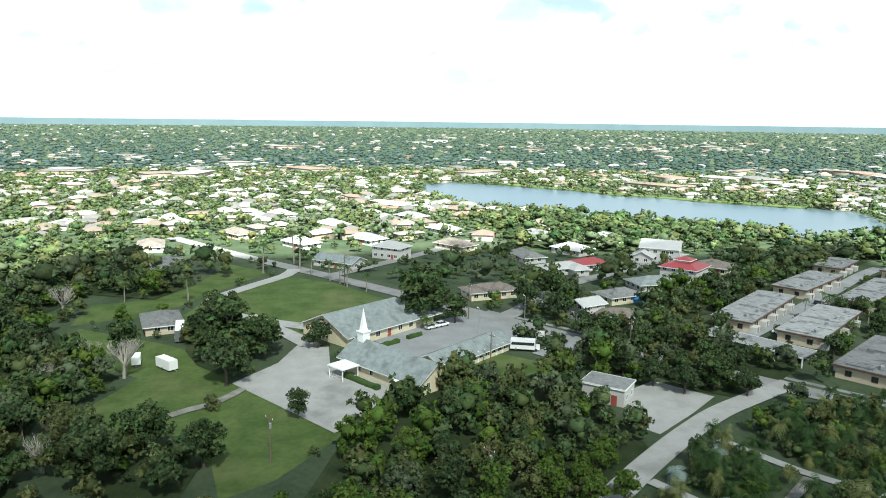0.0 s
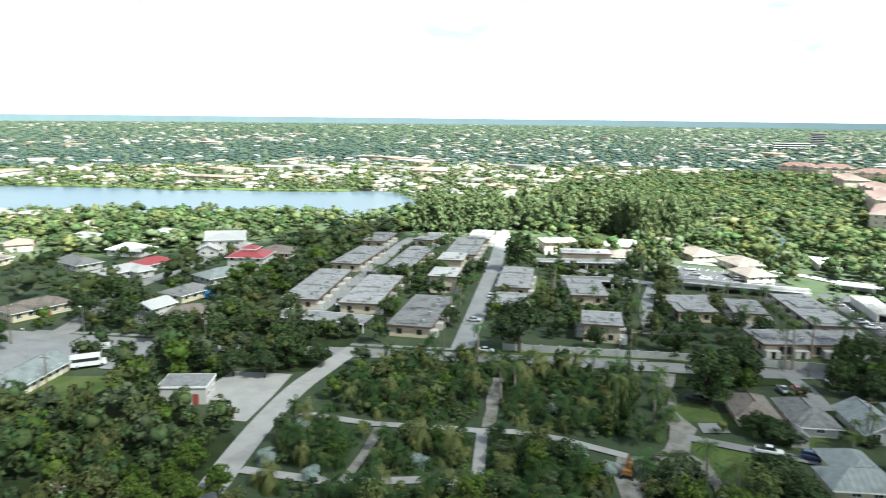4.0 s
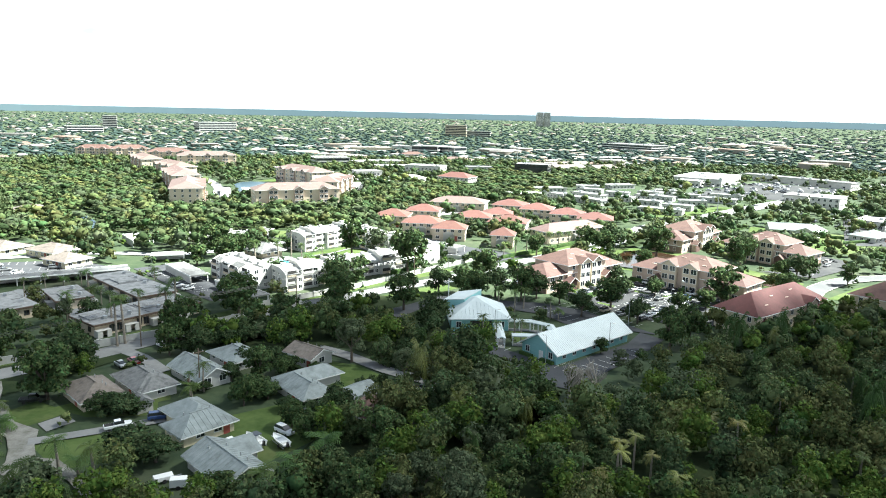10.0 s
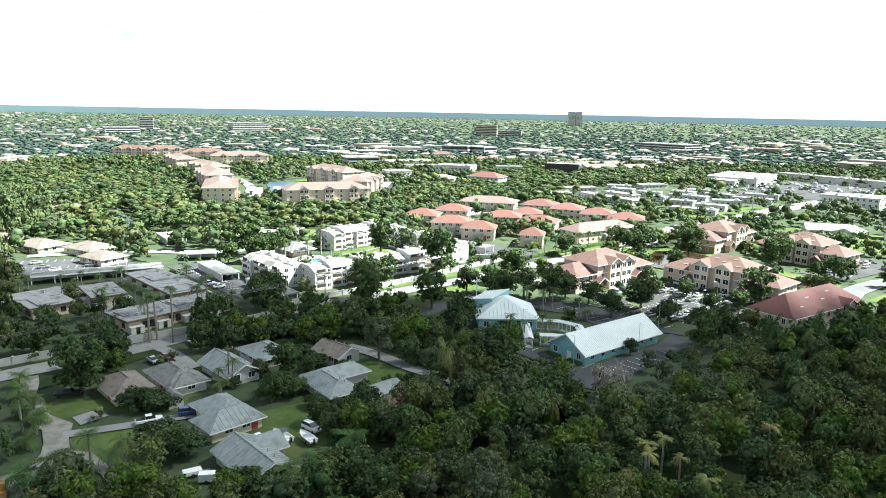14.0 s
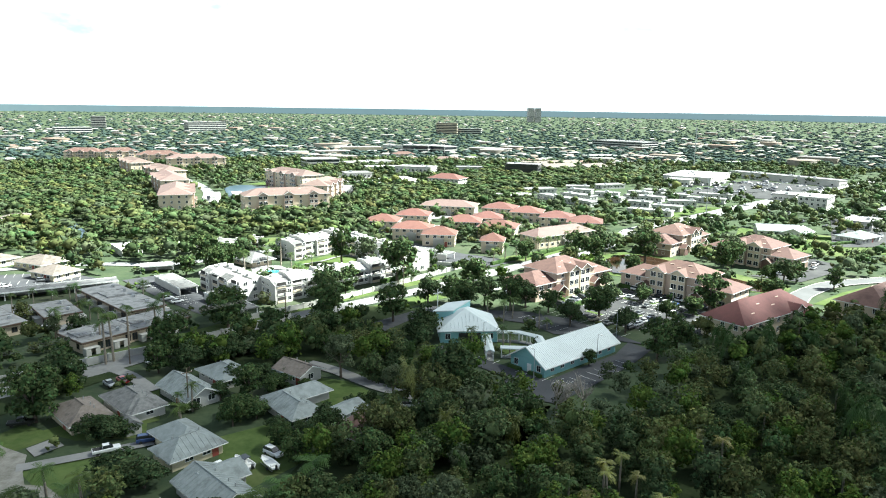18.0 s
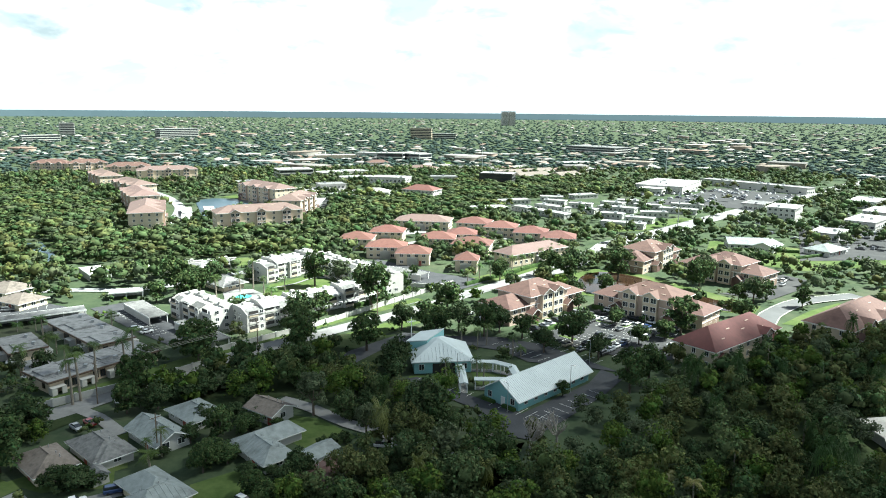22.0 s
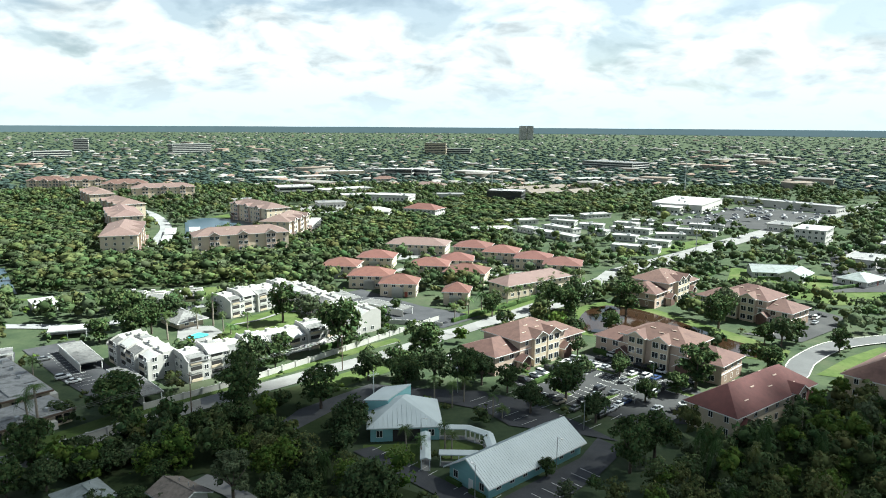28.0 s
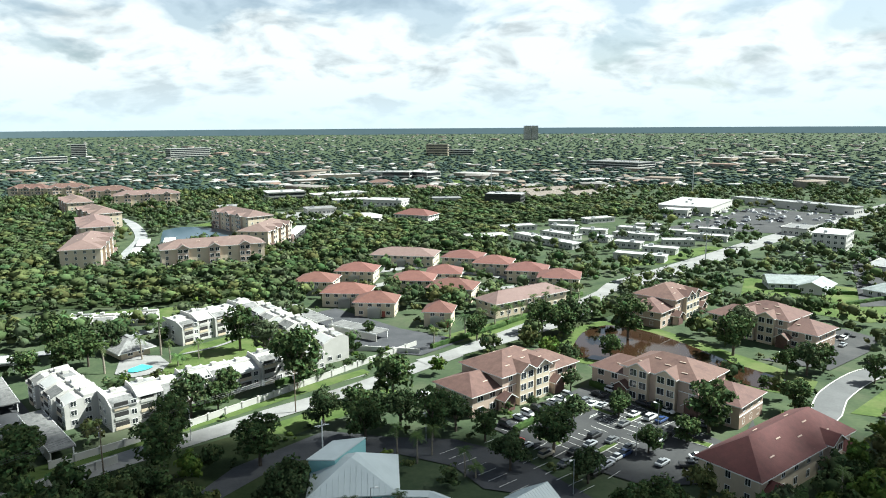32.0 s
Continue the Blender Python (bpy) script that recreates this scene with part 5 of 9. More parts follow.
# ---- west church
def west_church():
    e = thing("church", pose(-150, -6.5, 0, 0, 0, 46), "cream church with long stained grey metal gable roof", "church")
    fill_rect(taken, -150, -6.5, 46, 25, 11, 2)
    part("wall", Shape().walls(25, 10.5, 3.2, 3.2), M["cream"], e)
    ro = part("roof", Shape().roof(25, 10.5, 3.2, 3.2, 0.7, 0.0, m_edge=1), [M["metalroof"], M["trim"]], e)
    part("roof_seam", seams(25, 10.5, 3.2, 3.2, 0.7, 0.75, 0), M["metalroof"], ro)
    st = Shape().box(-11.6, -1.0, 5.4, -9.6, 1.0, 8.0).box(-11.8, -1.2, 8.0, -9.4, 1.2, 8.25)
    st.add([(-11.3, -0.7, 8.25), (-9.9, -0.7, 8.25), (-9.9, 0.7, 8.25), (-11.3, 0.7, 8.25), (-10.6, 0, 13.6)], [(0, 1, 4), (1, 2, 4), (2, 3, 4), (3, 0, 4)])
    part("steeple", st, M["trim"], e, "slim white pointed steeple")
    door(e, 25, 10.5, 0, 7.4, "door")
    windows(e, 25, 10.5, 0, [-6, -2, 10.5], [1.2], 1.0, 1.4)
    windows(e, 25, 10.5, 1, [-2.5, 2.5], [1.2], 1.0, 1.4)
    pc = Shape().box(6.3, -7.2, 2.5, 8.5, -5.25, 2.65)
    for q in (6.4, 8.4):
        pc.box(q - 0.07, -7.1, 0, q + 0.07, -6.96, 2.5)
    part("door_canopy", pc, M["trim"], e)
    w = thing("church_wing", pose(-162, 9.5, 0, 0, 0, 138), "low cream school wing with long grey metal roof", "church")
    fill_rect(taken, -162, 9.5, 138, 24, 8, 2)
    part("wall", Shape().walls(25, 7.6, 2.7, 1.7), M["cream"], w)
    ro = part("roof", Shape().roof(25, 7.6, 2.7, 1.7, 0.9, 0.0, m_edge=1), [M["metalroof"], M["trim"]], w)
    part("roof_seam", seams(25, 7.6, 2.7, 1.7, 0.9, 0.75, 0), M["metalroof"], ro)
    windows(w, 25, 7.6, 0, evenly(25, 2.4), [0.9], 1.2, 1.3)
    windows(w, 25, 7.6, 2, evenly(25, 2.4), [0.9], 1.2, 1.3)
    pil = mesh_of("pilaster", Shape().box(-0.18, -0.16, 0, 0.18, 0.02, 2.7), M["trim"])
    for u in evenly(25, 2.4):
        part("pilaster", pil, None, w, "", face_spot(25, 7.6, 0, u - 1.2, 0))
        part("pilaster", pil, None, w, "", face_spot(25, 7.6, 2, u - 1.2, 0))
    hl = thing("church_hall", pose(-184, -17.5, 0, 0, 0, 137), "broad cream church hall with grey metal roof", "church")
    fill_rect(taken, -184, -17.5, 137, 27, 19, 2)
    part("wall", Shape().walls(24, 18, 3.2, 3.9).spot(14, -4, 0).walls(12, 8, 2.7, 1.5), M["cream"], hl)
    ro = part("roof", Shape().roof(24, 18, 3.2, 3.9, 0.8, 0.0, m_edge=1).spot(15, -4, 0).roof(13, 9, 2.75, 1.6, 0.8, 1.0, m_edge=1), [M["metalroof"], M["trim"]], hl)
    part("roof_seam", seams(24, 18, 3.2, 3.9, 0.8, 0.8, 0), M["metalroof"], ro)
    windows(hl, 24, 18, 0, evenly(24, 4), [1.0], 1.4, 1.3)
    door(hl, 24, 18, 0, 2.0)
    cp = thing("entrance_canopy", pose(-149.3, -17.8, 0, 0, 0, 45), "white flat canopy on slim posts before the church", "canopy")
    part("roof", Shape().box(-2.6, -2.4, 2.7, 2.6, 2.4, 2.95), M["trim"], cp)
    pm = mesh_of("post", Shape().box(-0.1, -0.1, 0, 0.1, 0.1, 2.7), M["trim"])
    for u, v in itertools.product((-2.3, 2.3), (-2.1, 2.1)):
        part("post", pm, None, cp, "", pose(u, v, 0))
    for k in range(5):
        part("rail", Shape().box(-2.3, -2.1 + k * 0.02, 0.4 + k * 0.18, 2.3, -2.06 + k * 0.02, 0.44 + k * 0.18), M["trim"], cp)


west_church()
e = thing("utility_building", pose(-138.5, 37.6, 0, 0, 0, 57), "white flat-roofed utility building with stained roof", "utility building")
fill_rect(taken, -138.5, 37.6, 57, 9, 7, 1.5)
part("wall", Shape().walls(9, 6.6, 3.5), M["white"], e)
part("roof", Shape().box(-4.7, -3.5, 3.5, 4.7, 3.5, 3.75), M["flat"], e)
part("fascia", Shape().box(-4.76, -3.56, 3.42, 4.76, -3.502, 3.8).box(-4.76, 3.502, 3.42, 4.76, 3.56, 3.8).box(-4.76, -3.5, 3.42, -4.702, 3.5, 3.8).box(4.702, -3.5, 3.42, 4.76, 3.5, 3.8), M["trim"], e)
door(e, 9, 6.6, 0, 2.5)
windows(e, 9, 6.6, 1, [-1.5, 1.5], [1.2], 1.0, 1.0)


# ---- teal church, hall, walks, cross
def teal_church():
    e = thing("church", pose(16.5, 179.5, 0, 0, 0, 2), "teal church with pale pyramid roof and raised clerestory", "church")
    fill_rect(taken, 16.5, 179.5, 2, 16, 15, 2)
    part("wall", Shape().walls(14.6, 13.6, 3.4), M["teal"], e)
    a, b = 8.1, 7.6
    s = Shape().add([(-a, -b, 3.3), (a, -b, 3.3), (a, b, 3.3), (-a, b, 3.3), (-0.5, -1.2, 7.5), (0.5, 0.6, 7.5), (-a, -b, 3.08), (a, -b, 3.08), (a, b, 3.08), (-a, b, 3.08)],
                    [(0, 1, 4), (1, 5, 4), (1, 2, 5), (2, 3, 5), (3, 0, 4), (3, 4, 5), (6, 7, 1, 0), (7, 8, 2, 1), (8, 9, 3, 2), (9, 6, 0, 3), (9, 8, 7, 6)])
    ro = part("roof", s, M["tealroof"], e)
    sm = Shape()
    for k in range(16):
        u = -7.6 + k * 1.01
        t = 1 - abs(u) / a
        sm.add([(u - 0.04, -b, 3.31), (u + 0.04, -b, 3.31), (u + 0.04, -b + t * 5.2, 3.31 + t * 3.45), (u - 0.04, -b + t * 5.2, 3.31 + t * 3.45), (u, -b, 3.38), (u, -b + t * 5.2, 3.38 + t * 3.45)], [(0, 4, 5, 3), (4, 1, 2, 5)])
    part("roof_seam", sm, M["tealroof"], ro)
    foot = [(-8.4, 1.6), (-3.4, -0.6), (1.9, 6.4), (-4.2, 7.5)]
    tops = (5.7, 6.5, 7.3, 6.3)
    t = Shape().add([(u, v, 2.9) for u, v in foot] + [(u, v, z) for (u, v), z in zip(foot, tops)], [(0, 1, 5, 4), (1, 2, 6, 5), (2, 3, 7, 6), (3, 0, 4, 7), (4, 5, 6, 7)])
    part("clerestory", t, M["teal"], e)
    rim = [(u * 1.05, v * 1.05) for u, v in foot]
    part("clerestory_roof", Shape().add([(u, v, z + 0.04) for (u, v), z in zip(rim, tops)] + [(u, v, z + 0.26) for (u, v), z in zip(rim, tops)], [(3, 2, 1, 0), (4, 5, 6, 7), (0, 1, 5, 4), (1, 2, 6, 5), (2, 3, 7, 6), (3, 0, 4, 7)]), M["tealroof"], e)
    # flat dark sheet on the wall marks the entrance
    part("entrance", Shape().box(-2.6, -6.9, 0, 3.2, -6.82, 2.6), M["dark"], e)
    windows(e, 14.6, 13.6, 0, [-5.4, 5.6], [1.0], 1.2, 1.4)
    windows(e, 14.6, 13.6, 1, [-4, 0, 4], [1.0], 1.2, 1.4)
    h = thing("church_hall", pose(38.8, 160.6, 0, 0, 0, 39), "teal church hall with long pale metal gable roof", "church")
    fill_rect(taken, 38.8, 160.6, 39, 28, 11, 1.5)
    part("wall", Shape().walls(27, 10.2, 3.0, 3.2), M["teal"], h)
    ro = part("roof", Shape().roof(27, 10.2, 3.0, 3.2, 0.9, 0.0, m_edge=1), [M["tealroof"], M["trim"]], h)
    part("roof_seam", seams(27, 10.2, 3.0, 3.2, 0.9, 0.6, 0), M["tealroof"], ro)
    windows(h, 27, 10.2, 3, [-3.4, 3.4], [1.0], 1.1, 1.4)
    door(h, 27, 10.2, 3, 0.6, "trim")
    windows(h, 27, 10.2, 0, evenly(27, 3.6), [1.0], 1.1, 1.4)
    hb = mesh_of("hedge_bed", Shape().box(-1.9, -0.5, 0, 1.9, 0.5, 0.9, 0, 0.12), M["hedge"])
    for u in (-3.0, 3.1):
        part("hedge_bed", hb, None, h, "clipped dark hedge", face_spot(27, 10.2, 3, u, 0) @ pose(0, -0.9, 0))
    walks = (((24, 174), (30, 173.4), 2.0), ((30, 173.4), (34, 170), 2.0), ((34, 170), (34.2, 163), 2.0), ((21, 171), (20.6, 159), 1.9), ((23.5, 162), (31, 161.3), 2.0))
    post = mesh_of("post", Shape().box(-0.1, -0.1, 0, 0.1, 0.1, 2.5), M["trim"])
    for (xa, ya), (xb, yb), w in walks:
        d = math.hypot(xb - xa, yb - ya)
        k = thing("covered_walkway", pose((xa + xb) / 2, (ya + yb) / 2, 0, 0, 0, math.degrees(math.atan2(yb - ya, xb - xa))), "white covered walkway on posts with pale teal roof", "walkway", "covered walkways")
        part("roof", Shape().roof(d, w, 2.6, 0.35, 0.12, 0.0), M["tealroof"], k)
        part("floor_slab", Shape().box(-d / 2, -w / 2, 0.0, d / 2, w / 2, 0.09), M["concrete"], k)
        for i in range(int(d / 2.6) + 1):
            for sg in (-1, 1):
                part("post", post, None, k, "", pose(-d / 2 + 0.2 + i * (d - 0.4) / max(1, int(d / 2.6)), sg * (w / 2 - 0.15), 0))
    c = thing("cross_pole", pose(9.5, 190, 0), "tall white pole with a cross beside the church", "cross")
    part("pole", Shape().tube((0, 0, 0), (0, 0, 9.6), 0.16, 0.1, 10), M["trim"], c)
    part("crossbar", Shape().tube((-1.3, -0.5, 8.5), (1.3, 0.5, 8.5), 0.09, 0.09, 8).tube((-0.8, 0.0, 8.0), (0.8, 0.0, 9.0), 0.06, 0.06, 6), M["trim"], c)


teal_church()


ROOF_UNIT = mesh_of("roof_unit", Shape().box(-1.1, -0.8, 0, 1.1, 0.8, 1.1).tube((0, 0, 1.1), (0, 0, 1.25), 0.5, 0.5, 8), M["metal"])


# ---- low homes, shops and offices further off
def plain_block(name, x, y, rz, L, D, h, roof, wall, label, category, rows=1, group="", band=False, glass=False):
    fill_rect(taken, x, y, rz, L, D, 2.0)
    e = thing(name, pose(x, y, 0, 0, 0, rz), label, category, group)
    part("wall", Shape().walls(L, D, h), M[wall], e)
    part("roof", Shape().box(-L / 2 - 0.3, -D / 2 - 0.3, h, L / 2 + 0.3, D / 2 + 0.3, h + 0.4), M[roof], e)
    part("parapet", Shape().box(-L / 2 - 0.35, -D / 2 - 0.35, h + 0.1, L / 2 + 0.35, -D / 2 - 0.302, h + 0.8), M[wall], e)
    part("parapet", Shape().box(-L / 2 - 0.35, D / 2 + 0.302, h + 0.1, L / 2 + 0.35, D / 2 + 0.35, h + 0.8), M[wall], e)
    for k in range(max(1, int(L / 14))):
        part("roof_unit", ROOF_UNIT, None, e, "", pose(rnd.uniform(-L / 2.6, L / 2.6), rnd.uniform(-D / 4, D / 4), h + 0.4))
    fh = h / rows
    for side in range(4):
        ln = L if side % 2 == 0 else D
        if band:
            for k in range(rows):
                s = Shape().box(-ln / 2 + 0.5, -0.08, 0.9 if rows < 10 else 1.7, ln / 2 - 0.5, -0.01, fh - 0.5)
                part("window_band", s, M["glass"], e, "", face_spot(L, D, side, 0, k * fh))
        else:
            windows(e, L, D, side, evenly(ln, max(3.2, ln / 9), 1.6), [0.9 + fh * k for k in range(rows)], min(1.8, fh * 0.5), min(1.5, fh * 0.5))
    return e


for xa, ya, xb, yb in ((86, 496, 107, 503), (109, 477, 124, 457), (101, 452, 117, 428), (132, 482, 146, 475), (149, 468, 169, 453), (158, 490, 170, 480), (130, 402, 151, 389), (150, 418, 164, 409), (187, 458, 207, 445), (167, 438, 183, 435), (132, 456, 141, 449), (204, 479, 222, 469), (146, 527, 166, 535), (118, 500, 132, 492), (176, 476, 192, 468), (140, 436, 152, 428), (92, 470, 100, 456), (172, 500, 186, 492), (120, 520, 136, 516)):
    plain_block("row_home", (xa + xb) / 2, (ya + yb) / 2, math.degrees(math.atan2(yb - ya, xb - xa)), math.hypot(xb - xa, yb - ya), 8, 2.8, "whiteroof", "greywall", "low row home with bright white flat roof", "row home", 1, "white-roofed row homes")
plain_block("pavilion", 72, 458, 12, 24, 14, 3.2, "whiteroof", "white", "low white pavilion among trees", "pavilion")
plain_block("store", 248, 590, 52, 62, 38, 6, "whiteroof", "white", "large low white store with flat roof", "store", 1)
plain_block("store", 226, 566, 52, 24, 18, 4.5, "whiteroof", "white", "low white store front with canopy", "store", 1)
plain_block("strip_mall", 327, 595, -58, 98, 13, 5, "flat", "white", "long low strip of shops with grey roof", "shops", 1)
plain_block("office_building", 253, 421, 48, 22, 16, 8.5, "whiteroof", "white", "white three-storey office cube", "office", 3)
plain_block("office_building", 108, 645, -20, 30, 20, 9, "flat", "dark", "black glass office box with flat roof", "office", 3, "", True)
plain_block("office_building", -80, 680, 20, 32, 22, 9.5, "whiteroof", "white", "white three-storey office building", "office", 3, "", True)
plain_block("office_building", 10, 618, -20, 32, 18, 8, "whiteroof", "white", "white building with arched front", "office", 2)
house(33, 545, -30, 26, 16, 6, 3.2, "redtile", "white", 1.0, "white two-storey building with red hipped roof", storeys=2, name="office_building", category="office")
house(182, 333, -15, 19, 12, 3, 2.2, "metalroof", "white", 0.0, "low building with grey-green gable roof", wings=((8, -6, 60, 14, 10, 3, 2.0),), name="shop", category="shop")
house(212, 316, 30, 16, 12, 3, 2.0, "metalroof", "white", 1.0, "low shop with grey roof beside lawn", name="shop", category="shop")
for x, y, rz, L, D, h in ((290, 395, 40, 34, 16, 4.5), (325, 430, 40, 30, 16, 4.5), (300, 352, 40, 26, 14, 4.5), (240, 355, 42, 22, 14, 4.2), (350, 480, 40, 30, 18, 5), (262, 470, 45, 20, 14, 4.2), (-40, 600, 20, 22, 14, 4), (-20, 650, 15, 30, 16, 5), (60, 660, 0, 24, 14, 4.5), (-110, 620, 30, 24, 12, 4)):
    plain_block("shop", x, y, rz, L, D, h, "whiteroof" if L > 24 else "flat", "white", "low white commercial building with flat roof", "shop")
plain_block("school", 15, 924, -12, 34, 20, 10, "whiteroof", "white", "large white school hall far off", "school", 2, "", True)
plain_block("school", 44, 934, -50, 46, 22, 9, "whiteroof", "white", "white school hall beside a playing field", "school", 2, "", True)
plain_block("school", -16, 990, -12, 30, 14, 6, "whiteroof", "white", "low white school wing far off", "school")
plain_block("office_building", -36, 708, 34, 50, 16, 5, "whiteroof", "white", "long low white office building", "office")
plain_block("warehouse", -57, 940, 14, 52, 20, 6, "whiteroof", "tan", "long low tan warehouse with pale roof", "warehouse")
house(-2, 836, 12, 26, 15, 5, 2.6, "terra", "tan", 1.0, "tan building with brown hipped roof", storeys=2, name="office_building", category="office")
house(46, 764, -25, 32, 15, 4.5, 2.6, "pinktile", "tan", 1.0, "low tan building with pale pink hipped roof", name="office_building", category="office")
house(-2, 553, -8, 20, 14, 3.4, 2.4, "paleshingle", "white", 1.0, "low building with pale grey hipped roof", name="shop", category="shop")
patch("paved_lot_office", [(-72, 566), (-20, 556), (-6, 566), (-24, 606), (-74, 606)], "concrete", "pale sunlit office parking lot", "parking lot")
plain_block("parking_garage", 345, 1110, -52, 92, 44, 10, "flat", "white", "long white parking garage with dark bands", "garage", 3, "", True)
plain_block("hotel", 92, 1585, -10, 46, 18, 24, "whiteroof", "tan", "pale tall hotel block far off", "hotel", 7, "", True)
plain_block("hotel", 140, 1600, -10, 60, 16, 12, "whiteroof", "white", "low white annex far off", "hotel", 3, "", True)
plain_block("office_tower", -698, 1680, 20, 30, 22, 27, "whiteroof", "white", "white office tower with window bands", "office", 7, "", True)
plain_block("office_building", -622, 1380, 40, 64, 16, 12, "whiteroof", "white", "long white office building far off", "office", 3, "", True)
plain_block("office_building", -440, 1610, 40, 86, 26, 19, "flat", "greywall", "blue-grey glass office block far off", "office", 5, "", True)
for dx in (0, 30):
    plain_block("apartment_tower", 522 + dx, 2994 - dx * 0.1, 5, 24, 24, 58, "flat", "white", "tall pale grey apartment tower on the horizon", "tower", 16, "twin towers", True)
for x, y, rz, L in ((134, 724, 28, 36), (166, 742, 28, 36), (150, 696, 31, 38), (186, 700, 36, 30)):
    house(x, y, rz, L, 14, 3.5, 2.5, "brownshingle", "tan", 0.0, "long grey-brown roofed apartment row among trees", group="brown rows")


# ---------------------------------------------------------------- trees
def lobe(rng, c, r, squash, seg=7, rings=4, jit=(0.82, 1.1)):
    """A lumpy closed ball of low detail round c."""
    v = [(c[0], c[1], c[2] - r * squash)]
    for i in range(1, rings):
        th = math.pi * i / rings - math.pi / 2
        for k in range(seg):
            a = math.tau * (k + 0.5 * (i % 2)) / seg
            q = r * rng.uniform(*jit)
            v.append((c[0] + q * math.cos(th) * math.cos(a), c[1] + q * math.cos(th) * math.sin(a), c[2] + q * squash * math.sin(th)))
    v.append((c[0], c[1], c[2] + r * squash))
    f = [(0, 1 + (k + 1) % seg, 1 + k) for k in range(seg)]
    for i in range(rings - 2):
        o = 1 + i * seg
        for k in range(seg):
            a, b, c2, d = o + k, o + (k + 1) % seg, o + seg + (k + 1) % seg, o + seg + k
            f += [(a, b, c2), (a, c2, d)]
    o = 1 + (rings - 2) * seg
    f += [(o + k, o + (k + 1) % seg, len(v) - 1) for k in range(seg)]
    return v, f


def crown_arrays(seed, lobes, leaves, leaf, squash=0.75, core=0.52, seg=6, rings=3, clumps=8):
    """Places and triangles of a crown: dark inner lumps, twig clumps round each of them and many small tilted leaves on the clumps."""
    rng = random.Random(seed)
    V, F = [], []
    for c, r in lobes:
        if core:
            v, f = lobe(rng, c, r * core, squash, seg, rings)
            F += [tuple(i + len(V) for i in t) for t in f]
            V += v
    tot = sum(r * r for _, r in lobes)
    for c, r in lobes:
        heads = []
        for k in range(clumps):
            z = -0.35 + 1.35 * (k + rng.random()) / clumps
            a = k * 2.399 + rng.uniform(-0.5, 0.5)
            q = math.sqrt(max(0.0, 1 - z * z))
            n = Vector((q * math.cos(a), q * math.sin(a), z))
            heads.append((Vector(c) + Vector((n.x, n.y, n.z * squash)) * r * rng.uniform(0.6, 0.86), n, r * rng.uniform(0.26, 0.46)))
        for _ in range(int(leaves * r * r / tot)):
            hc, hn, hr = heads[rng.randrange(clumps)]
            n = (hn * 0.55 + Vector((rng.gauss(0, 1), rng.gauss(0, 1), rng.gauss(0.25, 1))).normalized()).normalized()
            p = hc + n * hr * rng.uniform(0.7, 1.12)
            d = (n + Vector((rng.gauss(0, 0.55), rng.gauss(0, 0.55), rng.gauss(0, 0.45) + 0.3))).normalized()
            u = d.orthogonal().normalized()
            w = d.cross(u)
            tw = rng.uniform(0, math.tau)
            u, w = u * math.cos(tw) + w * math.sin(tw), w * math.cos(tw) - u * math.sin(tw)
            sz = leaf * rng.uniform(0.6, 1.35)
            k = len(V)
            V += [tuple(p + u * sz), tuple(p - u * sz * 0.5 + w * sz * 0.8 + d * sz * 0.2), tuple(p - u * sz * 0.6 - w * sz * 0.75 - d * sz * 0.15)]
            F.append((k, k + 1, k + 2))
    return np.array(V, np.float32), np.array(F, np.int32)


def oak_lobes(seed, n, R, H0, H1, flat=0.62):
    rng = random.Random(seed)
    out = [((0, 0, (H0 + H1) / 2 + 0.2 * R), R * 0.62)]
    for k in range(n):
        a = k * 2.399 + rng.uniform(-0.4, 0.4)
        d = R * flat * math.sqrt((k + 0.6) / n) * rng.uniform(0.8, 1.1)
        r = R * rng.uniform(0.24, 0.42)
        out.append(((d * math.cos(a), d * math.sin(a), H0 + (H1 - H0) * rng.uniform(0.05, 0.82) * (1.15 - 0.5 * d / R)), r))
    return out


def branch_shape(seed, H, R, r0, n=5):
    rng = random.Random(seed)
    s = Shape()
    s.tube((0, 0, -0.2), (rng.uniform(-.2, .2), rng.uniform(-.2, .2), H * 0.42), r0, r0 * 0.72, 7)
    for k in range(n):
        a = k * math.tau / n + rng.uniform(-0.4, 0.4)
        q = R * rng.uniform(0.45, 0.7)
        mid = (q * 0.45 * math.cos(a), q * 0.45 * math.sin(a), H * 0.58)
        s.tube((0, 0, H * rng.uniform(0.28, 0.4)), mid, r0 * 0.5, r0 * 0.33, 6)
        s.tube(mid, (q * math.cos(a), q * math.sin(a), H * rng.uniform(0.72, 0.85)), r0 * 0.33, r0 * 0.12, 5)
    return s


def crown_mesh(name, seed, lobes, leaves, leaf, key, squash=0.75):
    V, F = crown_arrays(seed, lobes, leaves, leaf, squash)
    return big_mesh(name, V, [F], [M[key]])


OAKS = []  # (trunk mesh, crown mesh, arrays for joined woods)
for k in range(5):
    R, H0, H1 = (4.4, 4.8, 4.0, 5.0, 4.2)[k], (1.4, 1.3, 1.7, 1.5, 2.0)[k], (7.6, 7.0, 8.2, 8.6, 9.2)[k]
    lb = oak_lobes(40 + k, 13, R, H0, H1)
    OAKS.append((mesh_of("trunk", branch_shape(60 + k, H1, R, 0.28), M["bark"]), crown_mesh("crown", 80 + k, lb, 2700, 0.25, ("leaf", "leafdark", "leafwood", "leafolive", "leaf")[k]), crown_arrays(80 + k, lb[:10], 760, 0.32, seg=5), crown_mesh("crown", 85 + k, lb, 1200, 0.37, ("leaf", "leafdark", "leafwood", "leafolive", "leaf")[k])))
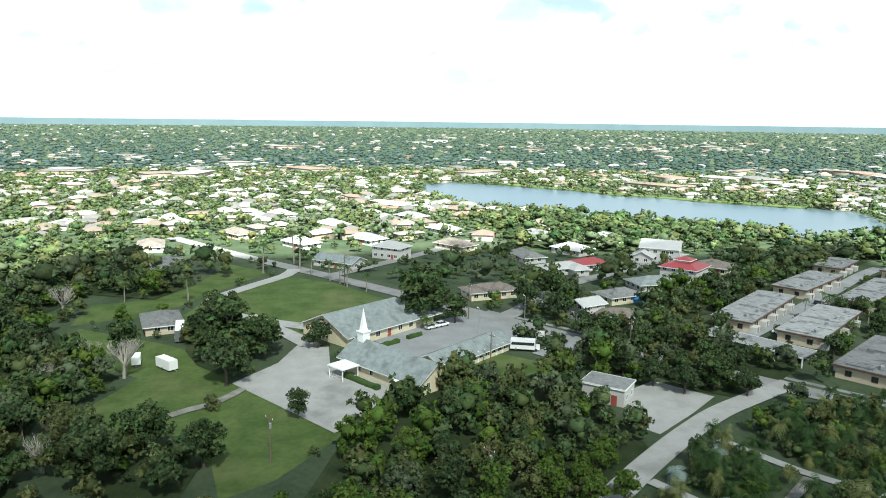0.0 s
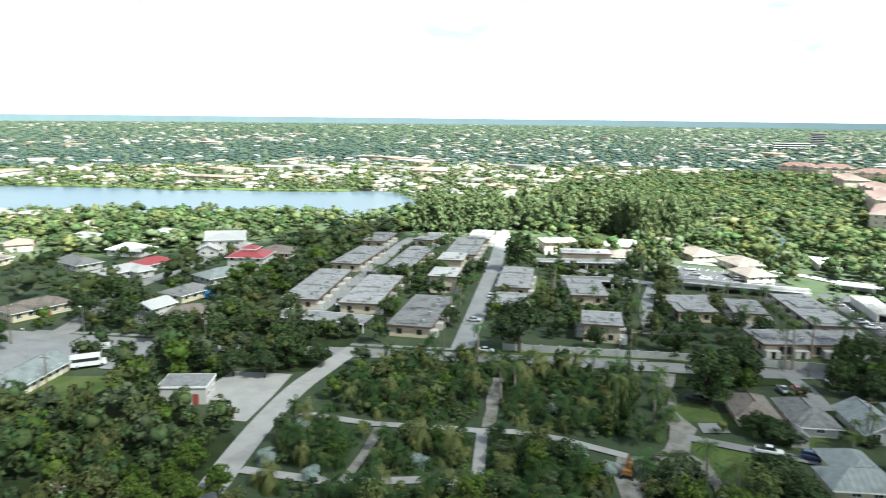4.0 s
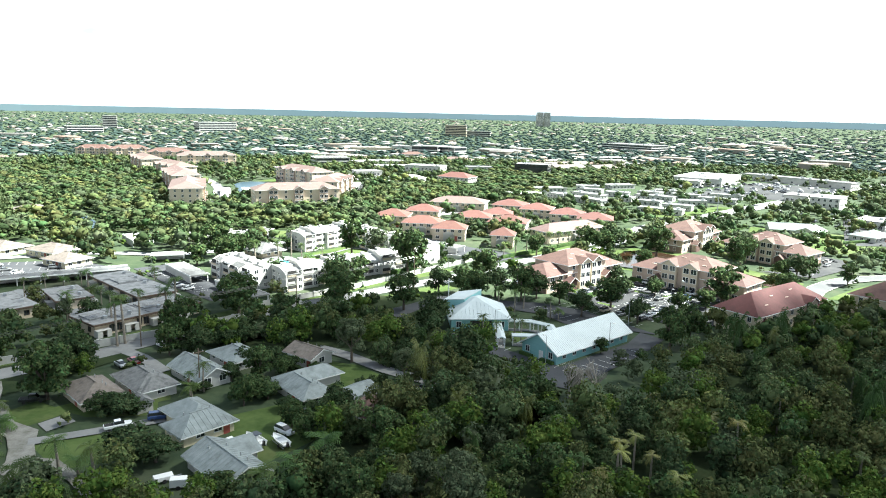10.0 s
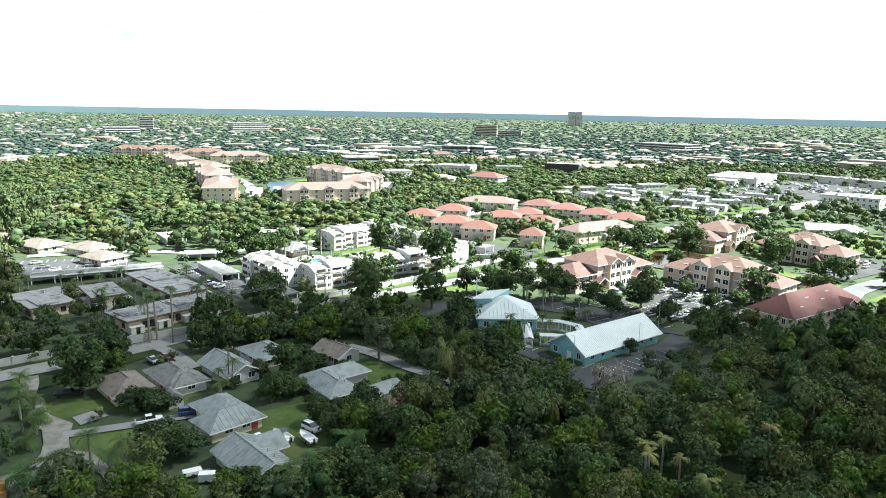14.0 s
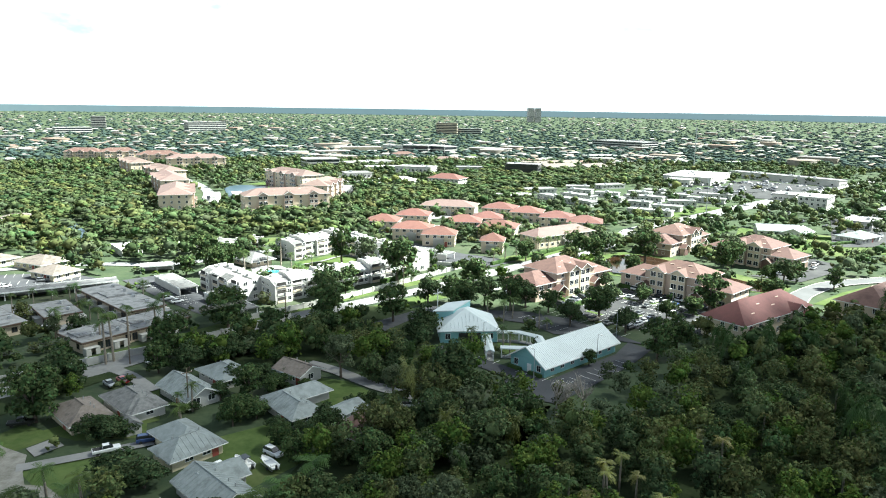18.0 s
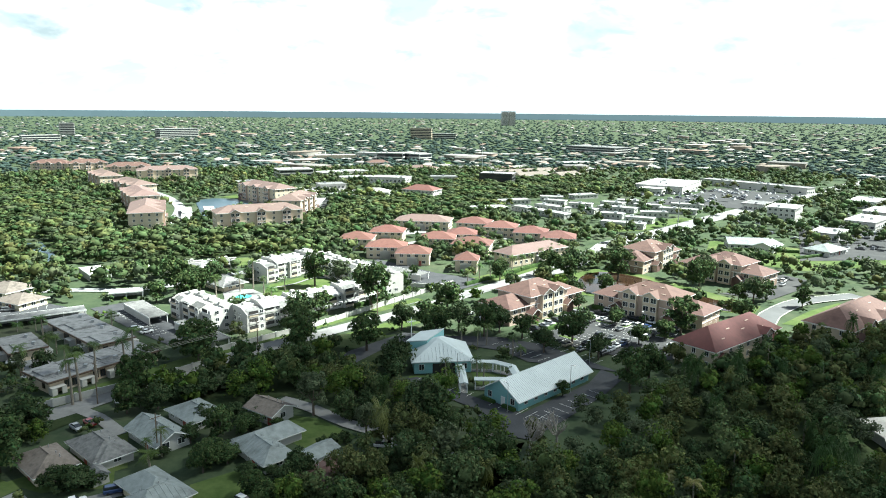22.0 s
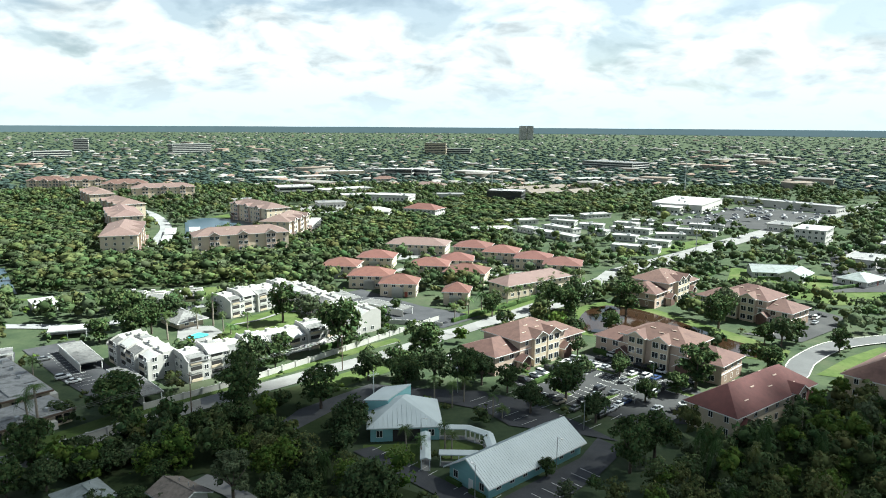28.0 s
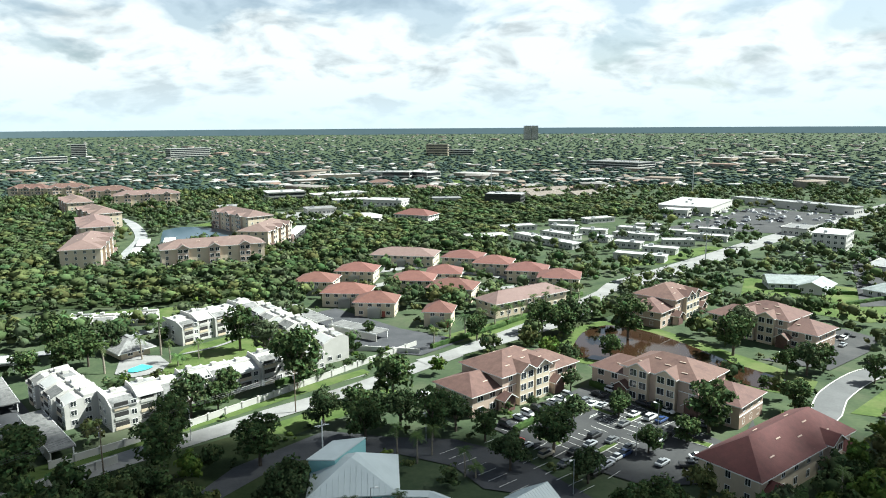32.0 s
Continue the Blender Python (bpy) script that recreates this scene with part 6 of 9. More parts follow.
BRIGHT = crown_mesh("crown", 95, oak_lobes(45, 9, 4.0, 2.0, 7.0), 2300, 0.225, "leafbright")
GREY = crown_mesh("crown", 96, oak_lobes(46, 9, 4.2, 2.5, 8.0, 0.5), 2300, 0.21, "leafgrey", 1.0)
MID_LOD = [crown_arrays(110 + k, oak_lobes(40 + k, 7, 4.3, 1.4, 7.6), 280, 0.56, core=0.74, seg=5, clumps=5) for k in range(5)]
SMALL_LOD = [crown_arrays(120 + k, oak_lobes(50 + k, 3, 4.4, 1.2, 6.2, 0.9), 58, 0.66, squash=0.65, core=0.85, seg=4, clumps=4) for k in range(5)]


def frond(s, base, a, length, droop, w, n=4, lift=0.5):
    """A feathered leaf: a rib with leaflets hanging on both sides."""
    ca, sa = math.cos(a), math.sin(a)
    pts = []
    for i in range(n + 1):
        t = i / n
        d = length * t * (1 - 0.18 * t)
        pts.append(Vector((base[0] + ca * d, base[1] + sa * d, base[2] + lift * length * t - droop * length * t * t)))
    side = Vector((-sa, ca, 0))
    for i in range(n):
        w0 = w * (0.45 + 0.75 * math.sin(math.pi * min((i + 0.5) / n, 0.95)))
        step = pts[i + 1] - pts[i]
        for sg in (-1, 1):
            tip = pts[i] + step * 1.5 + side * sg * w0 + Vector((0, 0, -0.3 * w0))
            s.add([tuple(pts[i]), tuple(pts[i] + step * 0.62), tuple(tip + step * 0.12), tuple(tip - step * 0.12)], [(0, 1, 2, 3) if sg > 0 else (3, 2, 1, 0)])


def palm_meshes(seed, H, n, length, w, key, r=0.19, lean=0.3):
    rng = random.Random(seed)
    t = Shape()
    lx, ly = rng.uniform(-lean, lean), rng.uniform(-lean, lean)
    t.tube((0, 0, -0.2), (lx * 0.4, ly * 0.4, H * 0.55), r * 1.25, r, 8)
    t.tube((lx * 0.4, ly * 0.4, H * 0.55), (lx, ly, H), r, r * 0.8, 8)
    c = Shape()
    for k in range(n):
        el = rng.uniform(-0.3, 0.85)
        frond(c, (lx, ly, H), k * 2.399 + rng.uniform(-0.2, 0.2), length * rng.uniform(0.8, 1.1), rng.uniform(0.4, 0.8), w, 7, el)
    return mesh_of("trunk", t, M["palmbark"]), mesh_of("crown", c, M[key])


PALMS = [palm_meshes(1, 6.5, 17, 2.3, 0.5, "frond"), palm_meshes(2, 8.5, 15, 2.0, 0.45, "frond"), palm_meshes(3, 3.2, 20, 2.8, 0.6, "frond"), palm_meshes(4, 2.0, 22, 2.6, 0.6, "frond")]
SILVER = palm_meshes(5, 1.8, 22, 2.0, 0.7, "frondblue", 0.22)
GOLD = [palm_meshes(6, 7.4, 17, 2.3, 0.42, "frondgold"), palm_meshes(16, 8.2, 15, 2.2, 0.4, "frondgold")]
TALL = [palm_meshes(17 + k, 7.4 + 0.8 * k, 17, 2.4, 0.42, "frond") for k in range(2)]
DWARF = [palm_meshes(7 + k, 0.9 + 0.5 * k, 18, 2.2, 0.6, "frond") for k in range(2)]


def plant(name, meshes, x, y, sc, label, category, group="", part_label="", z=0.0, sz=1.0):
    e = thing(name, Matrix.LocRotScale((x, y, z), Euler((0, 0, rnd.uniform(0, math.tau))), (sc, sc, sc * sz)), label, category, group)
    part("trunk", meshes[0], None, e)
    part("crown", meshes[1], None, e, part_label)
    return e


OAK_LABELS = ("broad dark green oak tree with a rounded crown", "leafy dark green shade tree with several limbs", "spreading evergreen tree with uneven dense foliage", "tall full-crowned green tree")
tree_spots = []


far_named = []  # trees too far off to tell apart


def oak(x, y, sc=1.0, k=None, group="", label=None, low=0.0):
    if any((x - a) ** 2 + (y - b) ** 2 < (1.1 * q + 0.8) ** 2 for a, b, q in tree_spots):
        return None
    k = rnd.randrange(5) if k is None else k
    sc *= 1.12
    tree_spots.append((x, y, 3.2 * sc))
    away_by = math.hypot(x - 12, y - 45)
    if away_by > 240:
        far_named.append((x, y, sc, rnd.uniform(0.9, 1.1)))
        return None
    far_crown = away_by > 165
    return plant("tree", (OAKS[k][0], OAKS[k][3] if far_crown else OAKS[k][1]), x, y, sc, label or OAK_LABELS[k % 4], "tree", group, z=-low * sc, sz=rnd.uniform(0.9, 1.1))


def palm(x, y, sc=1.0, k=0, group=""):
    tree_spots.append((x, y, 1.5))
    return plant("palm_tree", PALMS[k], x, y, sc * 1.15, ("tall feather palm with a grey ringed trunk", "slim tall palm with a small green crown", "short bushy feather palm", "low wide palm without a visible trunk")[k], "palm", group)


for n, (x, y) in enumerate(((-79.4, 124.0), (-73.8, 116.9), (-67.6, 110.5), (-70.4, 109.8), (-73.3, 119.7), (-66.1, 104.9), (-54.6, 96.4), (-51.7, 97.3), (-50.0, 99.1), (-54.4, 93.0), (-50.4, 92.2), (-45.7, 95.1), (-82.5, 129.9), (-68.9, 114.7))):
    palm(x, y, 0.75 + 0.06 * (n % 4), (2, 3, 2, 0)[n % 4], "bushy palms along the dirt track")
# trees one by one: x, y, size
for x, y, sc in ((-71.1, 144.5, 1.22), (-85.4, 182.9, 0.71), (-55.3, 163.2, 1.21), (-54.4, 152.7, 0.84), (-47.1, 185.8, 1.6), (-48.4, 154.7, 0.92), (-43.5, 159.4, 0.78), (-40, 161.8, 0.86), (-36.4, 166.7, 0.8), (-37, 146.5, 0.61), (-31.9, 139.3, 0.83), (-33, 175, 0.7), (-31.7, 125.4, 0.7), (-36.9, 137.2, 0.52), (-21.2, 116.3, 0.59), (-27, 177.6, 0.81), (-22.1, 179.1, 1.01), (-18.3, 165.3, 0.75)):
    oak(x, y, sc, (0, 1, 4)[int(x + y) % 3], group="trees round the houses", low=1.2)
for x, y, sc in ((-6.7, 146.9, 0.82), (-1.8, 146.6, 0.82), (-2.2, 158.6, 0.9), (5.2, 175.3, 1.23), (10.4, 143.4, 1.37), (-6.4, 135.5, 0.34), (-10.5, 132.5, 0.39), (-8.4, 133.8, 0.37), (1.7, 125.9, 0.47), (5.9, 123.4, 0.59), (13, 119.7, 0.79), (16.6, 123.7, 0.62), (-15.5, 117.7, 0.69), (-12, 113.6, 0.67), (-17.7, 112, 0.69), (-9.1, 110.4, 0.56), (4.5, 114.3, 0.67), (-3.5, 112.2, 0.68), (8, 110.4, 0.67), (12.9, 111, 0.79)):
    oak(x, y, sc, (1, 0, 2)[int(x + y) % 3], group="trees round the houses", low=1.2)
for x, y, sc, sz in ((-55.4, 121.2, 1.0, 0.62), (-44.6, 105.2, 1.32, 0.58), (-40.2, 103.6, 1.1, 0.6), (-52.6, 90.5, 1.1, 0.6), (-32.8, 103.8, 0.5, 0.8), (-27.6, 92.4, 0.9, 0.7), (-37.0, 147.7, 0.8, 0.62), (-31.7, 130.4, 0.92, 0.62), (-27.9, 128.5, 0.77, 0.62), (-38.0, 141.9, 0.57, 0.62), (-31.2, 148.3, 0.87, 0.62), (-26.6, 142.3, 0.84, 0.62), (-24.7, 148.8, 0.72, 0.62), (-43.6, 164.8, 0.8, 0.62), (-37.8, 165.2, 0.96, 0.62), (-32.4, 164.2, 0.79, 0.62), (-40.9, 132.3, 0.49, 0.62), (-42.7, 131.6, 0.4, 0.62), (-52.3, 121.5, 0.91, 0.62), (-55.2, 121.4, 0.65, 0.62), (-49.7, 122.0, 0.65, 0.62), (-28.9, 163.2, 0.63, 0.62), (-21.1, 144.4, 0.42, 0.62), (-23.3, 123.3, 0.62, 0.62), (-19.3, 123.7, 0.5, 0.62), (-49.5, 171.9, 0.67, 0.62), (-60.6, 186.6, 1.09, 0.62), (-61.3, 173.3, 0.86, 0.62), (-56.7, 167.4, 0.83, 0.62), (-75.4, 150.9, 0.96, 0.62), (-71.3, 139.7, 0.9, 0.62), (-70.1, 144.0, 0.61, 0.62)):
    tree_spots.append((x, y, 3.6 * sc))
    plant("bush", (OAKS[1][0], OAKS[int(x - y) % 3][1]), x, y, sc, "broad low dark green bush in a garden", "bush", "broad garden bushes", z=-0.5 * sc, sz=sz)
for x, y, sc in ((5.5, 133.3, 0.83), (9.5, 130.9, 0.69), (-5.4, 117, 0.77), (-0.4, 115.3, 0.76)):
    tree_spots.append((x, y, 3.2 * sc))
    plant("tree", (OAKS[3][0], OAKS[3][1]), x, y, sc * 1.1, "flat-topped fresh green tree with bare lower limbs", "tree", "flat-topped garden trees", sz=1.15)
for x, y, sc in ((-13.7, 149.1, 1.2), (-88.3, 177.3, 0.74), (-13.5, 252.5, 1.52), (127, 261, 1.4)):
    tree_spots.append((x, y, 3.2 * sc))
    plant("tree", (OAKS[1][0], GREY), x, y, sc, "grey-green round tree with soft airy foliage", "tree", "grey-green garden trees", "grey-green soft leaves")
for x, y, sc in ((-2.2, 232.4, 1.78), (-23.8, 216, 1.2), (-17.7, 225.7, 0.91), (-20.8, 187.7, 1.33), (-2.9, 190.5, 1.24), (7.4, 208.8, 1.04), (22.6, 223.1, 1.35), (17.2, 200.9, 1.12), (5, 179, 1.3), (24.5, 206.6, 1.11), (-23.7, 264.9, 1.35), (31.5, 201.1, 1.13), (36.6, 204.3, 1.05), (42.5, 198.9, 0.83), (45.9, 185.6, 0.98), (55.9, 192.8, 1.19), (62.4, 204.9, 0.94)):
    oak(x, y, sc, (1, 4, 0)[int(x + y) % 3], group="old trees along the avenue")
for x, y, sc in ((-73.1, 260.3, 1.47), (-92, 277.1, 1.2), (-63, 253.2, 1.13), (-66.1, 247.5, 1.11), (-75.7, 244.8, 1), (-61.2, 265.5, 1.05), (-94.8, 267.3, 1.12), (-50.7, 186.2, 1.17), (-50.1, 195.1, 0.91), (-57.2, 287.1, 0.91), (-49.5, 273.7, 0.64), (-21.8, 269, 1.22), (-14.6, 257.2, 0.96), (-24.4, 189.1, 1.2), (-22.9, 199.5, 1.15), (-6.5, 192.3, 0.97), (-26.5, 218.9, 0.79), (-22, 220.1, 0.92), (-18.4, 219.1, 0.71)):
    oak(x, y, sc, (1, 0, 4)[int(x + y) % 3], group="old trees of the condominium")
for x, y, sc in ((54.9, 228.4, 0.47), (55.5, 216.7, 0.33), (67.1, 226.3, 0.65), (75.3, 212.3, 0.62), (74.9, 191, 0.76), (67, 162.4, 1.15), (59.7, 179.9, 0.88), (60, 156.5, 1.1), (43.5, 155.6, 0.45), (91.3, 200.2, 1.33), (84.6, 195.6, 0.78), (69.6, 241.4, 0.91), (98.5, 279.3, 1.6), (113.2, 299.9, 1.44), (117.1, 264.4, 1.2), (119.8, 250.2, 1.4), (78.4, 275.5, 1.4), (69.4, 277, 1.24), (47.6, 269.2, 0.94), (65, 278.1, 0.98), (73.6, 269.7, 1.26), (9.7, 246.3, 0.36), (13.3, 250.2, 0.37), (18.5, 254.5, 0.35), (14.1, 274.7, 0.55), (84.1, 250.3, 0.82)):
    oak(x, y, sc, (4, 0, 1)[int(x + y) % 3], group="trees of the peach apartments")
for x, y, sc in ((74, 208.4, 0.65), (65.7, 202.5, 0.45), (75.7, 192.3, 0.65), (86.2, 199.9, 0.73), (92.9, 204.8, 1.23), (83.7, 247.6, 0.61), (115.2, 208.9, 0.99), (115.3, 223.4, 0.44), (131.8, 233, 1.01), (138.1, 236, 0.76), (126.8, 233.7, 0.81), (122.5, 258.8, 1.22), (114.4, 252.3, 0.69), (122.4, 248.8, 0.69), (115.6, 265.1, 0.85), (94.6, 268, 1.37), (96.1, 291.2, 1), (90.7, 293.3, 1.05), (103.5, 277.5, 1.01), (148.1, 297.7, 1), (154.1, 292.9, 1), (163.3, 284.6, 1.18), (163.8, 265.3, 0.79), (165.4, 254.5, 0.86), (145.7, 226, 0.75), (183.5, 307, 0.82), (6.9, 204.7, 1.14), (14.5, 210.1, 0.9), (19.8, 210.1, 0.87), (30.1, 204.9, 0.96), (36.1, 208.2, 0.87)):
    oak(x, y, sc, (0, 1, 4)[int(x + y) % 3], group="trees of the pond and the lot")
for x, y, sc in ((212.7, 394.6, 1.45), (220.5, 397.8, 1.66), (221.2, 385.5, 1.44), (227.6, 383.7, 1.3), (232.3, 380.1, 1.3), (232.7, 370.5, 1.42), (241.1, 372.4, 1.58), (254.3, 381.5, 1.86), (249.9, 366.5, 1.8), (187.3, 351.9, 1.28), (193.9, 351.5, 1.16), (204.6, 360.1, 1.2), (189.0, 365.6, 1.19), (165.6, 367.5, 0.97), (170.5, 358.8, 1.02), (209.1, 334.6, 0.82), (212.6, 329.4, 0.94), (217.7, 322.5, 0.81)):
    oak(x, y, sc * 0.78, (0, 1, 4)[int(x + y) % 3], group="row of trees by the offices")
for x, y, sc in ((140.3, 340.5, 0.82), (140.9, 327.7, 1.02), (145.0, 322.0, 1.01), (144.2, 306.8, 0.97), (149.9, 304.4, 1.07), (155.2, 301.3, 0.97), (158.4, 296.4, 0.96), (164.8, 294.1, 1.07), (168.7, 287.5, 1.16), (172.5, 283.0, 1.15), (177.8, 276.3, 1.04), (182.3, 272.0, 1.03)):
    oak(x, y, sc * 0.78, (1, 0, 4)[int(x + y) % 3], group="trees along the ditch")
for x, y, sc in ((116.6, 405.3, 1.36), (121.6, 459.6, 0.78), (133.8, 422.0, 0.93), (162.6, 393.7, 1.24), (118.4, 348.1, 1.29), (115.7, 365.2, 0.74), (111.1, 368.2, 0.74), (105.5, 378.7, 0.95), (88.2, 407.1, 1.35), (96.7, 390.0, 1.16), (68.6, 418.8, 1.38), (133.5, 497.9, 0.93), (171.2, 509.3, 1.24), (191.7, 491.3, 1.73), (194.4, 473.8, 1.01), (220.4, 471.1, 1.7), (188.2, 418.1, 1.34), (205.0, 426.5, 1.39), (219.8, 439.8, 1.28), (259.8, 508.9, 1.13), (184.8, 482.0, 0.76), (175.5, 487.5, 1.02)):
    oak(x, y, sc * 0.78, (1, 4, 0)[int(x + y) % 3], group="trees between the row homes")
for x, y, sc in ((-171.9, 45.4, 0.95), (-161.5, 50, 0.9), (-168.3, 59.7, 0.82), (-145.2, 49.1, 0.85), (-140.4, 54.3, 0.84), (-142.9, 61.6, 0.98), (-139.2, 66.9, 0.72), (-154.5, 69.6, 0.78), (-155.7, 64.3, 0.78), (-151.8, 44.4, 0.73), (-179.7, 41.5, 0.84), (-191.3, -1.1, 1.81), (-122.5, 111, 1.58), (-190.7, 170.8, 1.47), (-169.4, -26.4, 0.85), (-161.6, -37.8, 1.16), (-169.9, -48.6, 1.46), (-143.7, -41.8, 1.17), (-127.2, -23.7, 0.59), (-108.3, -35.5, 0.95)):
    oak(x, y, sc, (0, 1, 4)[int(x - y) % 3], group="trees of the utility yard")
for x, y, sc in ((-68.7, 127.8, 1.41), (-10.8, 110, 0.9), (-31.7, 132.2, 0.82), (-32.1, 122.5, 0.68), (-5.1, 107.1, 0.88), (-12.8, 95.8, 0.87), (-5.3, 94.4, 0.86), (-90.5, 149, 0.96), (-55.5, 90.5, 0.83), (-14, 121.4, 0.82), (0.4, 117.1, 0.79)):
    oak(x, y, sc, (1, 0, 4)[int(x - y) % 3], group="trees beside the dirt track", low=1.0)
# trees that stand alone: x, y, size
for x, y, sc in ((-128, -25, .75), (-169, -27, .95), (-167, -40, 1.0), (-150, -42, .95), (-158, -50, .9), (-172, -55, 1.05), (-165, -72, .9), (-190, -58, 1.0), (-183, -52, .8), (-196, -98, .7), (-214, -116, 1.7), (-232, -118, 1.6), (-245, -100, 1.4), (-252, -80, 1.5), (-250, -72, 1.2),
                 (-192, -122, 1.5), (-178, -118, 1.4), (-168, -104, 1.2), (-160, -92, 1.1), (-198, 0, 1.1), (-203, 2, 1.2), (-192, 8, .9), (-101, -50, 1.3), (-107, -56, 1.2), (-112, -46, 1.1), (-100, -72, 1.4), (-120, -84, 1.3), (-118, -70, .9), (-131, -41, .35),
                 (-208, 30, 1.0), (-196, 38, 1.0), (-182, 44, .9), (-218, 40, 1.1), (-228, 34, 1.2), (-240, 20, 1.3), (-236, 5, 1.2), (-252, 8, 1.4), (-262, 28, 1.5), (-238, 62, 1.3), (-246, 70, 1.2)):
    oak(x, y, sc, group="trees of the church grounds")
for x, y, k, sc in ((-213, -73, 0, 1.0), (-212, -92, 0, .8), (-252, -42, 0, .9), (-243, -34, 0, .9), (-239, -30, 0, .9), (-234, -27, 0, .9), (-228, -20, 0, .8), (-262, -48, 1, 1.3), (-272, -52, 1, 1.3), (-255, -60, 1, 1.1), (-196, -6, 0, .9), (-190, -2, 0, .8), (-186, 0, 2, .8), (-67, 160, 1, 1.2), (-68, 158, 1, 1.1), (-61, 178, 1, 1.2), (-64, 180, 0, 1.1), (-68, 172, 1, 1.0),
                    (-41, 132, 0, .75), (-42, 128, 2, .8), (-43, 130, 0, .6), (17, 166, 0, .8), (20, 163, 0, .7), (25, 168, 0, .75), (26, 164, 0, .7), (24, 194, 0, .8), (28, 190, 0, .8), (31, 193, 0, .8), (37, 184, 0, .75), (39, 183, 2, .7), (-46, 262, 1, 1.1), (-50, 258, 0, .9), (-41, 255, 0, .8), (-38, 252, 2, .8), (-56, 247, 0, 1.1), (-34, 258, 0, .7),
                    (-88, 178, 0, 1.0), (-74, 170, 1, 1.0), (-78, 210, 0, .9), (-22, 94, 2, 1.0), (-18, 99, 3, 1.2), (-14, 104, 2, 1.1), (-60, 92, 3, 1.2), (-57, 95, 2, 1.0), (-121, 97, 1, 1.0), (-112, 104, 2, 1.0), (-100, 112, 0, .9), (-96, 116, 2, 1.1), (-87, 112, 2, 1.1), (-84, 103, 0, 1.0), (-102, 88, 0, 1.0), (-100, 90, 1, .8)):
    palm(x, y, sc, k, "palms of the gardens")
for k in range(9):
    palm(34 + k * 5.2, 263 + k * 4.9, rnd.uniform(0.75, 1.0), 0, "row of palms at the villa wall")
    palm(64 + k * 3.4, 306 + k * 1.4, rnd.uniform(0.7, 0.9), 0, "row of palms at the villas")
for x, y in ((-104, 40), (-95, 44), (-89, 60), (-70, 84), (-92, 92), (-112, 50), (-77, 84)):
    plant("palm_tree", SILVER, x, y, rnd.uniform(0.8, 1.2), "squat fan palm with silver-blue leaves", "palm", "silver palms of the nursery", "silver-blue fronds")
for x, y in ((30.1, 93.9), (25.6, 89.2), (30.4, 96.6), (35.4, 86), (49, 106.9), (34.6, 94), (33.8, 99.4), (52, 104), (64, 114), (22, 84)):
    plant("palm_tree", GOLD[rnd.randrange(2)], x, y, rnd.uniform(0.78, 0.95), "yellowing palm among dark woodland trees", "palm", "golden palms of the woods", "yellow-green fronds")
for k in range(30):
    x, y = rnd.uniform(2, 160), rnd.uniform(70, 186)
    if any((x - a) ** 2 + (y - b) ** 2 < 12 for a, b, _ in tree_spots) or y > 96 + 0.72 * x:
        continue
    tree_spots.append((x, y, 1.0))
    plant("palm_tree", TALL[k % 2], x, y, rnd.uniform(0.75, 0.95), "tall green feather palm among woodland trees", "palm", "palms of the woods")
for x, y in ((-101, 24), (-97, 20), (-104, 27), (-97, 30), (-103, 20), (-108, 30), (-95, 25)):
    plant("tree", (OAKS[0][0], BRIGHT), x, y, rnd.uniform(0.6, 0.85), "bright yellow-green young tree at the woods' edge", "tree", "bright young trees", "fresh yellow-green leaves")
plant("tree", (OAKS[2][0], BRIGHT), -107, -2, 1.0, "round fresh green tree standing above dark woods", "tree", "", "fresh green leaves")
for x, y, sc in ((6, 88, 1.15), (1, 92, .9), (-2, 138, .85), (4, 133, .8)):
    plant("tree", (OAKS[1][0], GREY), x, y, sc, "grey-green willowy tree with soft foliage", "tree", "", "grey-green soft leaves")
# dead and bare trees
def bare_tree(x, y, sc, seed, key="palebark", label="bare pale dead tree with many thin branches"):
    rng = random.Random(seed)
    s = Shape()
    s.tube((0, 0, -0.2), (0.1, 0.2, 2.6), 0.3, 0.22, 7)
    tw = Shape()
    for k in range(12):
        a, q, hz = rng.uniform(0, math.tau), rng.uniform(1.2, 2.6), rng.uniform(4.0, 6.5)
        p1 = (q * 0.5 * math.cos(a), q * 0.5 * math.sin(a), hz * 0.66)
        s.tube((0.1, 0.2, rng.uniform(1.6, 2.6)), p1, 0.14, 0.09, 5)
        for _ in range(5):
            b = a + rng.uniform(-0.8, 0.8)
            p2 = (p1[0] + rng.uniform(0.6, 1.5) * math.cos(b), p1[1] + rng.uniform(0.6, 1.5) * math.sin(b), p1[2] + rng.uniform(0.8, 2.2))
            tw.tube(p1, p2, 0.07, 0.035, 4)
            for _ in range(3):
                tw.tube(p2, (p2[0] + rng.uniform(-.7, .7), p2[1] + rng.uniform(-.7, .7), p2[2] + rng.uniform(0.3, 1.1)), 0.035, 0.012, 3)
    e = thing("bare_tree", Matrix.LocRotScale((x, y, 0), None, (sc,) * 3), label, "tree")
    part("trunk", s, M[key], e)
    part("branchwork", tw, M[key], e)
for k, (x, y, sc) in enumerate(((-148, -65, 1.35), (-152, -74, 1.0), (-197, -103, 1.3), (-106, -60, .9), (-140, -78, .9), (30, 128, 1.1), (36, 131, 1.0), (20, 126, .9))):
    bare_tree(x, y, sc, 300 + k)


